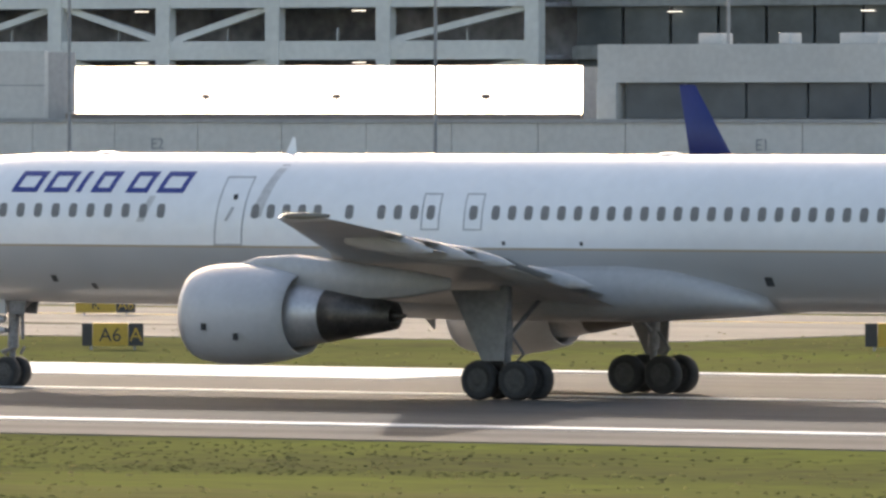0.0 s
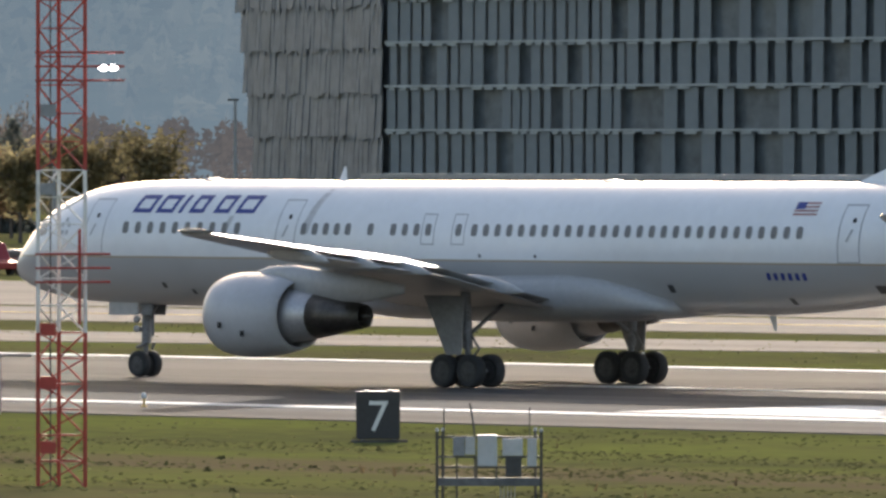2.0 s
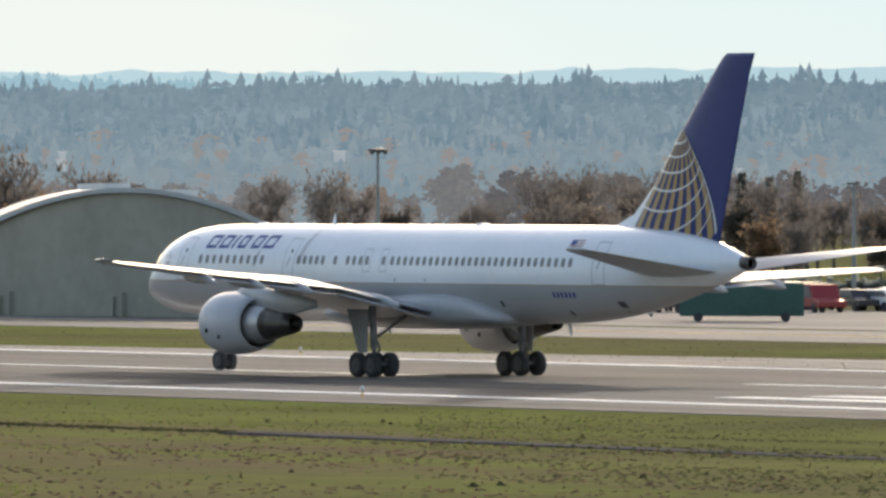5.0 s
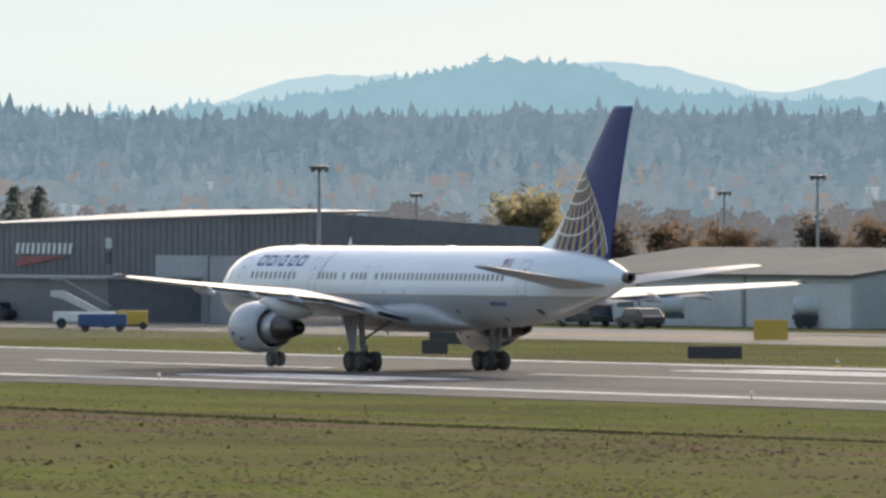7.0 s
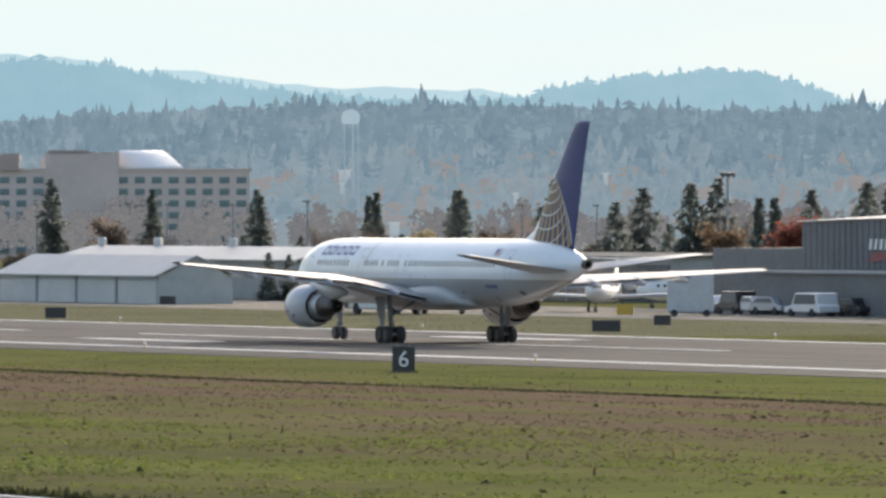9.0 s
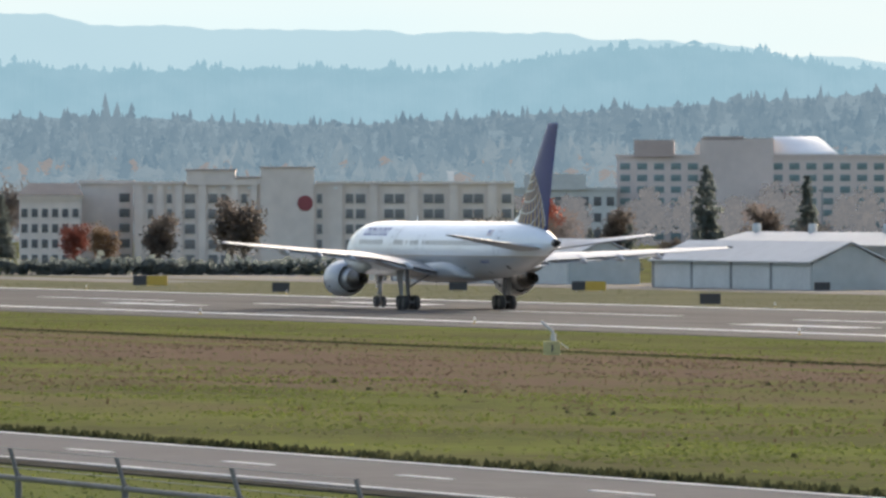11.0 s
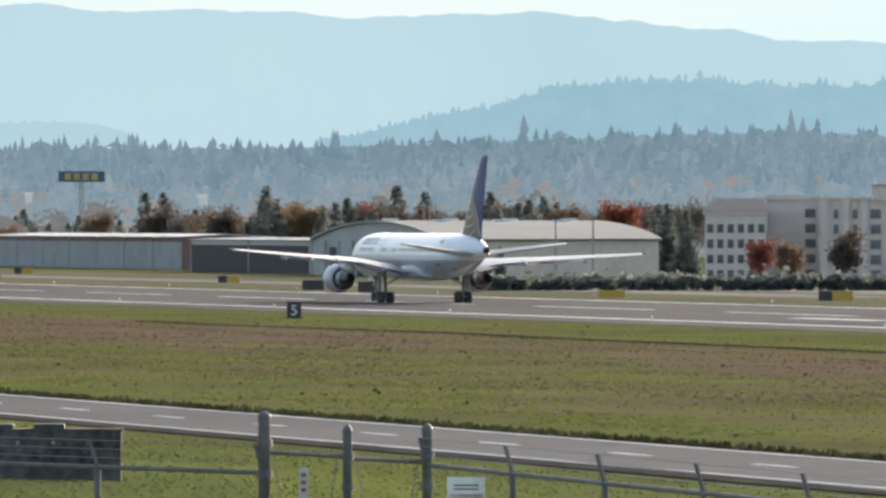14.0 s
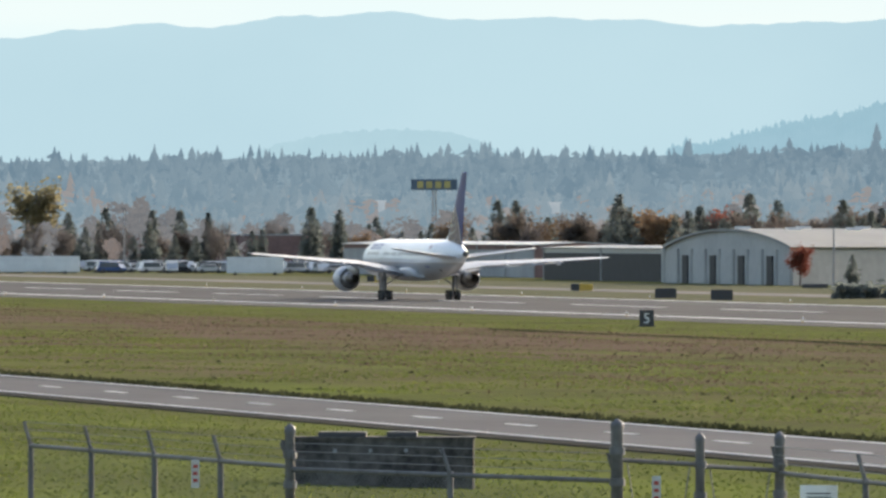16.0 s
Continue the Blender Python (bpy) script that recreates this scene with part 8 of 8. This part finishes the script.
# tall roadside sign in blue and yellow
x, y, _ = polar(77.64, 2080)
rs = thing("tall_roadside_sign", "tall blue roadside sign with plain yellow shapes", "sign", at=turned(x, y, 0))
SB, SY = mat("sign_blue_grey", (0.07, 0.11, 0.16), 0.5), mat("sign_dull_yellow", (0.45, 0.38, 0.12), 0.5)
box_part("board", rs, -4.5, 4.5, -0.4, 0.4, 14.9, 17.0, SB, "blue board", 0.05)
for k in range(4):
    box_part("letter_block", rs, -3.3 + k * 1.75, -2.1 + k * 1.75, -0.45, -0.402, 15.3, 16.6, SY)
for xx in (-0.3, 0.3):
    bm = bmesh.new()
    bar(bm, (xx, 0, -0.1), (xx, 0, 15), 0.35, sides=8)
    part("pole", bm, GALV, rs)


# ---- poles, vehicles, parked aircraft ----
def light_pole(b, r, h, kind=0, m=None):
    x, y, _ = polar(b, r)
    t = thing("apron_light_pole", "tall pole with a flat ring of floodlights" if kind == 0 else "thin street lamp on a tall pole", "light pole", "light poles", at=turned(x, y, 0))
    m = m or STEEL_GREY
    bm = bmesh.new()
    k0 = 0.5 if h > 20 else 1.0
    lathe_z(bm, [(-0.1, 0.2 * k0), (h * 0.5, 0.15 * k0), (h, 0.1 * k0)], seg=8)
    part("shaft", bm, m, t)
    if kind == 0:
        bm = bmesh.new()
        lathe_z(bm, [(h - 0.1, 0.3), (h, 0.75), (h + 0.15, 0.75), (h + 0.25, 0.2)], seg=14)
        part("head", bm, DARK_STEEL, t, "dark ring of lamps")
        for k in range(3):
            box_part("flood", t, -0.6 + k * 0.5, -0.3 + k * 0.5, -0.7, -0.5, h - 0.25, h - 0.02, DARK_STEEL)
    else:
        box_part("head", t, -0.55, 0.25, -0.12, 0.12, h, h + 0.14, DARK_STEEL, "", 0.03)


for b, r, h, k in ((64.62, 790, 11.6, 0), (67.0, 1000, 11.7, 0), (61.95, 900, 11.4, 0), (62.45, 1100, 10.6, 0), (61.35, 1150, 11.0, 0), (60.1, 1150, 11.0, 0), (64.1, 1150, 10.5, 0),
                   (69.25, 1100, 9.3, 1), (47.24, 760, 9.4, 0), (48.76, 770, 9.6, 0), (49.3, 800, 8.4, 1), (53.92, 800, 8.4, 0), (53.34, 800, 8.1, 1), (52.92, 800, 8.0, 1), (52.34, 790, 8.0, 1), (52.15, 790, 8.4, 1), (51.59, 800, 9.2, 0),
                   (51.46, 800, 8.2, 1), (51.42, 800, 8.5, 0), (55.65, 780, 8.4, 1), (58.2, 820, 11, 0), (70.7, 1500, 9.5, 1), (70.0, 1500, 9.5, 1), (69.65, 1500, 9.4, 1), (68.1, 1400, 9.2, 1), (67.7, 1400, 9.2, 1), (75.5, 1390, 7.6, 1), (75.1, 1390, 7.6, 1), (74.9, 1390, 7.6, 1), (79.3, 1950, 11, 1), (34.43, 470, 22, 1), (32.47, 470, 22, 1), (30.9, 470, 22, 1), (39.48, 470, 22, 1), (45.75, 760, 10.5, 1), (46.72, 700, 6.0, 1)):
    light_pole(b, r, h, k)


def car(x, y, yaw, paint, label, big=False):
    t = thing("parked_car", label, "car", "parked cars", at=pose(x, y, 0.0, 0, 0, yaw))
    L, W, Hh = (5.0, 1.95, 1.85) if big else (4.5, 1.8, 1.45)
    bm = bmesh.new()
    side = [(-L / 2, 0.35), (L / 2, 0.35), (L / 2, 0.75), (L * 0.3, 0.9), (L * 0.17, Hh), (-L * (0.42 if big else 0.28), Hh), (-L * 0.45, 0.95), (-L / 2, 0.85)]
    loft(bm, [[(a, -W / 2, z) for a, z in side], [(a, W / 2, z) for a, z in side]])
    bmesh.ops.recalc_face_normals(bm, faces=bm.faces)
    bmesh.ops.bevel(bm, geom=bm.edges[:], offset=0.07, segments=2, affect="EDGES", profile=0.5)
    part("body", bm, paint, t)
    for s in (-1, 1):
        bm = bmesh.new()
        g = [(L * 0.24, 0.98), (L * 0.15, Hh - 0.12), (-L * (0.38 if big else 0.25), Hh - 0.12), (-L * 0.4, 0.98)]
        loft(bm, [[(a, s * (W / 2 + 0.004), z) for a, z in g], [(a, s * (W / 2 + 0.012), z) for a, z in g]])
        bmesh.ops.recalc_face_normals(bm, faces=bm.faces)
        part("side_window", bm, GLASS_DARK, t)
        for xx in (-L * 0.3, L * 0.3):
            bm = bmesh.new()
            loft(bm, [[(xx + 0.33 * math.cos(2 * math.pi * k / 14), s * yy, 0.33 + 0.33 * math.sin(2 * math.pi * k / 14)) for k in range(14)] for yy in (W / 2 - 0.2, W / 2 + 0.02)])
            bmesh.ops.recalc_face_normals(bm, faces=bm.faces)
            part("wheel", bm, TYRE, t)
    return t


PAINTS = [mat("car_paint_" + n, c, 0.25, 0.2, 0.03) for n, c in (("white", (0.7, 0.7, 0.7)), ("silver", (0.45, 0.46, 0.47)), ("black", (0.03, 0.03, 0.035)), ("red", (0.3, 0.04, 0.04)), ("blue", (0.05, 0.09, 0.22)))]
CAR_LABEL = ["white parked car beside the airfield", "silver parked car beside the airfield", "black parked car beside the airfield", "red parked car beside the airfield", "blue parked car beside the airfield"]


def set_cars():
    rnd = random.Random(33)
    first = {}

    def put(x, y, yaw, k, big):
        key = (k, big)
        if key not in first:
            first[key] = car(x, y, yaw, PAINTS[k], CAR_LABEL[k], big)
        else:
            copy_thing(first[key], pose(x, y, 0, 0, 0, yaw))
    for b, y, k, big in ((63.95, 352, 0, False), (63.2, 352, 2, True), (63.6, 349, 2, True), (66.55, 330, 0, True), (66.45, 333, 0, True), (66.3, 333, 2, False), (66.65, 335, 2, False), (66.75, 333, 1, False), (66.85, 333, 0, False), (66.95, 333, 2, True), (67.05, 334, 0, False), (67.2, 335, 1, True),
                         (54.6, 400, 1, False), (55.5, 398, 0, False), (51.0, 420, 1, True), (51.6, 420, 2, False), (52.3, 425, 0, False), (53.9, 398, 1, True), (56.3, 400, 0, False), (47.1, 415, 3, True), (47.4, 415, 2, True), (46.9, 418, 1, False), (50.2, 430, 1, False), (76.1, 349, 1, False), (76.2, 349, 0, False), (76., 349, 2, False), (76.25, 349, 2, False), (75.92, 350, 0, False), (69.0, 345, 2, False), (62.9, 350, 2, False), (55.9, 399, 2, True)):
        put(facade_x(b, y), y, rnd.uniform(-12, 12) + (180 if rnd.random() < 0.5 else 0), k, big)
    for i in range(170):
        b = rnd.uniform(78.1, 80.5)
        r = rnd.uniform(1780, 1900)
        x, y, _ = polar(b, r)
        put(x, y, rnd.uniform(-10, 10) + rnd.choice((0, 90, 180)), rnd.choice((0, 0, 1, 1, 2, 2, 1, 4)), rnd.random() < 0.5)
    for i in range(34):
        b = rnd.uniform(46.2, 57.2)
        x, y, _ = polar(b, rnd.uniform(690, 720))
        put(x, y, rnd.uniform(-40, 0), rnd.choice((0, 1, 1, 2, 2, 3)), rnd.random() < 0.5)


set_cars()


def small_jet(b, r, yaw, s=1.0):
    x, y, _ = polar(b, r)
    t = thing("business_jet", "small white parked business jet with high tail", "aircraft", "parked jets", at=pose(x, y, 0, 0, 0, yaw) @ Matrix.Scale(s, 4))
    bm = bmesh.new()
    lathe_x(bm, [(-7.5, 0.05), (-7.0, 0.45), (-6.0, 0.8), (-4.5, 1.0), (3.5, 1.0), (6.5, 0.6), (8.5, 0.2)], 0, 1.75, 20)
    bmesh.ops.recalc_face_normals(bm, faces=bm.faces)
    part("fuselage", bm, WHITE_PAINT, t, "white fuselage", True)
    for sd in (-1, 1):
        bm = bmesh.new()
        wing_mesh(bm, [(sd * 0.5, -1.0, 2.4, 1.2, 0.12, 0), (sd * 8.0, 1.6, 2.7, 1.6, 0.1, 0)])
        part("wing", bm, WHITE_PAINT, t, "", True)
        bm = bmesh.new()
        lathe_x(bm, [(3.2, 0.38), (3.6, 0.48), (5.2, 0.45), (5.8, 0.3)], sd * 1.55, 2.2, 14)
        bmesh.ops.recalc_face_normals(bm, faces=bm.faces)
        part("engine", bm, PALE_BOX, t, "", True)
        bm = bmesh.new()
        wing_mesh(bm, [(sd * 0.1, 6.9, 8.3, 4.3, 0.1, 0), (sd * 2.9, 7.9, 8.8, 4.4, 0.1, 0)])
        part("tailplane", bm, WHITE_PAINT, t, "", True)
        bm = bmesh.new()
        bar(bm, (0.8, sd * 1.4, 0.3), (0.8, sd * 1.4, 1.3), 0.12, sides=6)
        bar(bm, (0.8, sd * 1.32, 0.28), (0.8, sd * 1.5, 0.28), 0.55, sides=12)
        part("main_gear", bm, TYRE, t)
        for k in range(6):
            box_part("cabin_window", t, -3.6 + k * 0.9, -3.2 + k * 0.9, sd * 0.93 - 0.03, sd * 0.93 + 0.03, 1.95, 2.3, DARK_WIN)
        box_part("windscreen", t, -6.2, -5.5, sd * 0.4 - 0.3, sd * 0.4 + 0.3, 2.2, 2.42, DARK_WIN)
    bm = bmesh.new()
    wing_mesh(bm, [(2.2, 5.0, 8.2, 0, 0.1, 0), (4.4, 7.2, 8.7, 0, 0.09, 0)], True)
    part("fin", bm, WHITE_PAINT, t, "", True)
    bm = bmesh.new()
    bar(bm, (-5.3, 0, 0.25), (-5.3, 0, 1.2), 0.1, sides=6)
    bar(bm, (-5.3, -0.12, 0.22), (-5.3, 0.12, 0.22), 0.44, sides=12)
    part("nose_gear", bm, TYRE, t)


small_jet(68.66, 855, 200)
small_jet(67.66, 870, 150)
small_jet(67.2, 900, 20, 0.9)
small_jet(62.6, 800, 190, 0.8)


def bus(b, r, yaw):
    x, y, _ = polar(b, r)
    t = thing("shuttle_bus", "white shuttle bus with dark side windows", "bus", at=pose(x, y, 0, 0, 0, yaw))
    box_part("body", t, -4.4, 4.4, -1.2, 1.2, 0.4, 2.9, WHITE_PAINT, "white body", 0.15)
    for s in (-1, 1):
        for k in range(5):
            box_part("side_window", t, -4.1 + k * 1.35, -2.9 + k * 1.35, s * 1.21 - 0.01, s * 1.21 + 0.01, 1.5, 2.5, DARK_WIN)
        for xx in (-2.6, 2.8):
            bm = bmesh.new()
            loft(bm, [[(xx + 0.45 * math.cos(2 * math.pi * k / 14), s * yy, 0.45 + 0.45 * math.sin(2 * math.pi * k / 14)) for k in range(14)] for yy in (0.95, 1.24)])
            bmesh.ops.recalc_face_normals(bm, faces=bm.faces)
            part("wheel", bm, TYRE, t)
    box_part("windscreen", t, 4.38, 4.42, -1.0, 1.0, 1.3, 2.6, DARK_WIN)


bus(68.83, 850, 10)


def stair_truck(b, r):
    x, y, _ = polar(b, r)
    t = thing("boarding_stairs", "white boarding stairs on a small truck", "stair truck", at=turned(x, y, 0))
    box_part("chassis", t, -2.2, 2.3, -0.9, 0.9, 0.45, 1.2, WHITE_PAINT, "white truck chassis", 0.08)
    bm = bmesh.new()
    loft(bm, [[(-2.4, yy, 2.7), (-1.4, yy, 2.7), (2.0, yy, 0.9), (2.0, yy, 0.4), (-1.5, yy, 2.1), (-2.4, yy, 2.3)] for yy in (-0.7, 0.7)])
    bmesh.ops.recalc_face_normals(bm, faces=bm.faces)
    part("stair_flight", bm, PALE_BOX, t, "sloping stair flight")
    for s in (-0.75, 0.75):
        bm = bmesh.new()
        bar(bm, (-2.4, s, 3.5), (-1.4, s, 3.5), 0.07, sides=4)
        bar(bm, (-1.4, s, 3.5), (2.0, s, 1.6), 0.07, sides=4)
        part("handrail", bm, GALV, t)
        for xx in (-1.6, 1.6):
            bm = bmesh.new()
            loft(bm, [[(xx + 0.38 * math.cos(2 * math.pi * k / 14), s * yy, 0.38 + 0.38 * math.sin(2 * math.pi * k / 14)) for k in range(14)] for yy in (0.95, 1.25)])
            bmesh.ops.recalc_face_normals(bm, faces=bm.faces)
            part("wheel", bm, TYRE, t)


stair_truck(65.88, 770)
BLUE_CART = mat("cart_blue", (0.04, 0.09, 0.22), 0.5)


def cart(b, r, w, h, m, label):
    x, y, _ = polar(b, r)
    t = thing("service_cart", label, "cart", "service carts", at=turned(x, y, 0))
    box_part("body", t, -w / 2, w / 2, -0.8, 0.8, 0.35, 0.35 + h, m, "", 0.06)
    for xx in (-w * 0.35, w * 0.35):
        bm = bmesh.new()
        loft(bm, [[(xx + 0.28 * math.cos(2 * math.pi * k / 12), yy, 0.28 + 0.28 * math.sin(2 * math.pi * k / 12)) for k in range(12)] for yy in (-0.84, -0.5)])
        bmesh.ops.recalc_face_normals(bm, faces=bm.faces)
        part("wheel", bm, TYRE, t)


for b, r, w, h, m, l in ((65.78, 745, 3.4, 0.9, BLUE_CART, "low blue service cart on the apron"), (65.62, 760, 2.2, 1.0, YELLOW, "yellow service cart on the apron"), 
                         (56.25, 645, 7.5, 2.0, mat("green_container", (0.03, 0.09, 0.07), 0.6), "dark green long container trailer"), (62.3, 800, 3.5, 1.5, DISC_RED, "dark red service cart"), (62.0, 790, 3.0, 1.6, BLUE_CART, "blue service cart near the shed"), (67.2, 830, 3.6, 3.2, PALE_BOX, "pale fuel tanks on a stand"), (78.6, 1700, 9.0, 2.6, WHITE_PAINT, "white lorry trailer in the lot"), (79.8, 1750, 16.0, 2.6, WHITE_PAINT, "long white trailers in the lot")):
    cart(b, r, w, h, m, l)


def tank_truck(b, r, ln, d, cab):
    """A fuel tanker: round tank on a frame, cab at one end."""
    x, y, _ = polar(b, r)
    t = thing("fuel_tanker", "white fuel tanker parked on the apron", "tanker", "fuel tankers", at=turned(x, y, 0))
    bm = bmesh.new()
    lathe_x(bm, [(-ln / 2, 0.05), (-ln / 2 + 0.1, d * 0.4), (-ln / 2 + 0.3, d * 0.5), (ln / 2 - 0.3, d * 0.5), (ln / 2 - 0.1, d * 0.4), (ln / 2, 0.05)], 0, 0.95 + d / 2, 18)
    bmesh.ops.recalc_face_normals(bm, faces=bm.faces)
    part("tank", bm, PALE_BOX, t, "round white tank", True)
    box_part("frame", t, -ln / 2, ln / 2, -0.5, 0.5, 0.6, 0.98, DARK_STEEL)
    cx = cab * (ln / 2 + 1.1)
    c = box_part("cab", t, cx - 0.9, cx + 0.9, -1.0, 1.0, 0.5, 2.3, PALE_BOX, "white cab", 0.12)
    box_part("cab_window", c, cx - 0.6, cx + 0.6, -1.02, -1.002, 1.45, 2.05, DARK_WIN)
    for xx in (-ln * 0.36, -ln * 0.2, cx):
        bm = bmesh.new()
        loft(bm, [[(xx + 0.45 * math.cos(2 * math.pi * k / 14), yy, 0.45 + 0.45 * math.sin(2 * math.pi * k / 14)) for k in range(14)] for yy in (-1.03, -0.7)])
        bmesh.ops.recalc_face_normals(bm, faces=bm.faces)
        part("wheel", bm, TYRE, t)


for b, r, ln, d, cab in ((62.78, 780, 3.2, 1.25, -1), (61.93, 770, 4.2, 1.3, 1), (61.3, 775, 3.6, 1.25, 1)):
    tank_truck(b, r, ln, d, cab)

# tail of a jet parked before the concourse
pj = thing("parked_jet", "parked jet with dark blue fin before the concourse", "aircraft", at=pose(facade_x(30.95, 394), 394, 0, 0, 0, 180))
bm = bmesh.new()
lathe_x(bm, [(-14, 0.1), (-13, 0.9), (-11, 1.3), (-3, 1.3), (1.2, 0.6), (2.2, 0.15)], 0, 3.3, 20)
bmesh.ops.recalc_face_normals(bm, faces=bm.faces)
part("fuselage", bm, WHITE_PAINT, pj, "white fuselage", True)
bm = bmesh.new()
wing_mesh(bm, [(4.0, -1.6, 1.2, 0, 0.1, 0), (8.6, 1.2, 2.0, 0, 0.09, 0)], True)
part("fin", bm, FIN_BLUE, pj, "dark blue swept fin", True)
for xx in (-11.5, -5.0):
    bm = bmesh.new()
    bar(bm, (xx, 0, -0.02), (xx, 0, 2.3), 0.25, sides=8)
    part("gear_leg", bm, TYRE, pj)

# jet bridge frame before the office
jb = thing("jet_bridge", "grey steel jet bridge frame at the terminal", "jet bridge", at=pose(facade_x(43.2, 415), 415, 0))
for zz in (4.2, 2.6, 5.6):
    box_part("beam", jb, -26, 12, -0.4, 0.4, zz, zz + 0.25, PANEL_DARK)
for k in range(8):
    box_part("post", jb, -25 + k * 5, -24.6 + k * 5, -0.3, 0.3, 0, 5.6, PANEL_DARK)
box_part("cabin", jb, 6, 12.5, -2, 2, 2.6, 5.5, PANEL, "", 0.1)

# sky seen low over the hills: pale cyan with thin cream cloud
def sky_backdrop():
    m = bpy.data.materials.new("low_sky")
    m.use_nodes = True
    n, l = m.node_tree.nodes, m.node_tree.links
    n.remove(n["Principled BSDF"])
    em, tc, mp, nz, rp = n.new("ShaderNodeEmission"), n.new("ShaderNodeTexCoord"), n.new("ShaderNodeMapping"), n.new("ShaderNodeTexNoise"), n.new("ShaderNodeValToRGB")
    mp.inputs["Scale"].default_value = (0.0009, 0.0009, 0.007)
    nz.inputs["Scale"].default_value, nz.inputs["Detail"].default_value = 1.0, 4
    e = rp.color_ramp.elements
    e[0].position, e[0].color = 0.36, (0.35, 0.44, 0.445, 1)
    e[1].position, e[1].color = 0.66, (0.435, 0.46, 0.43, 1)
    l.new(tc.outputs["Object"], mp.inputs["Vector"])
    l.new(mp.outputs[0], nz.inputs["Vector"])
    l.new(nz.outputs["Fac"], rp.inputs["Fac"])
    l.new(rp.outputs[0], em.inputs["Color"])
    l.new(em.outputs[0], n["Material Output"].inputs["Surface"])
    bm = bmesh.new()
    prev = None
    for i in range(181):
        a = 2 * i
        lo, hi = bm.verts.new(polar(a, 4930, -30)), bm.verts.new(polar(a, 4930, 420))
        if prev:
            bm.faces.new((prev[0], lo, hi, prev[1]))
        prev = (lo, hi)
    tagged(obj("backdrop_low_sky", bm, m), "pale hazy low sky with thin cloud", "sky", kind="structure")


sky_backdrop()


# ---- what moves ----
def motions():
    walk(airliner, [(t, pose(-u, CENTRE_Y, 0.03)) for t, _, _, u in ROWS])
    for i, w in enumerate(WHEELS):
        at = w.matrix_basis.translation.copy()
        walk(w, [(k / 15, Matrix.Translation(at) @ Matrix.Rotation(-radians(85 * k), 4, "Y")) for k in range(int(SECONDS * 15) + 1)])


motions()
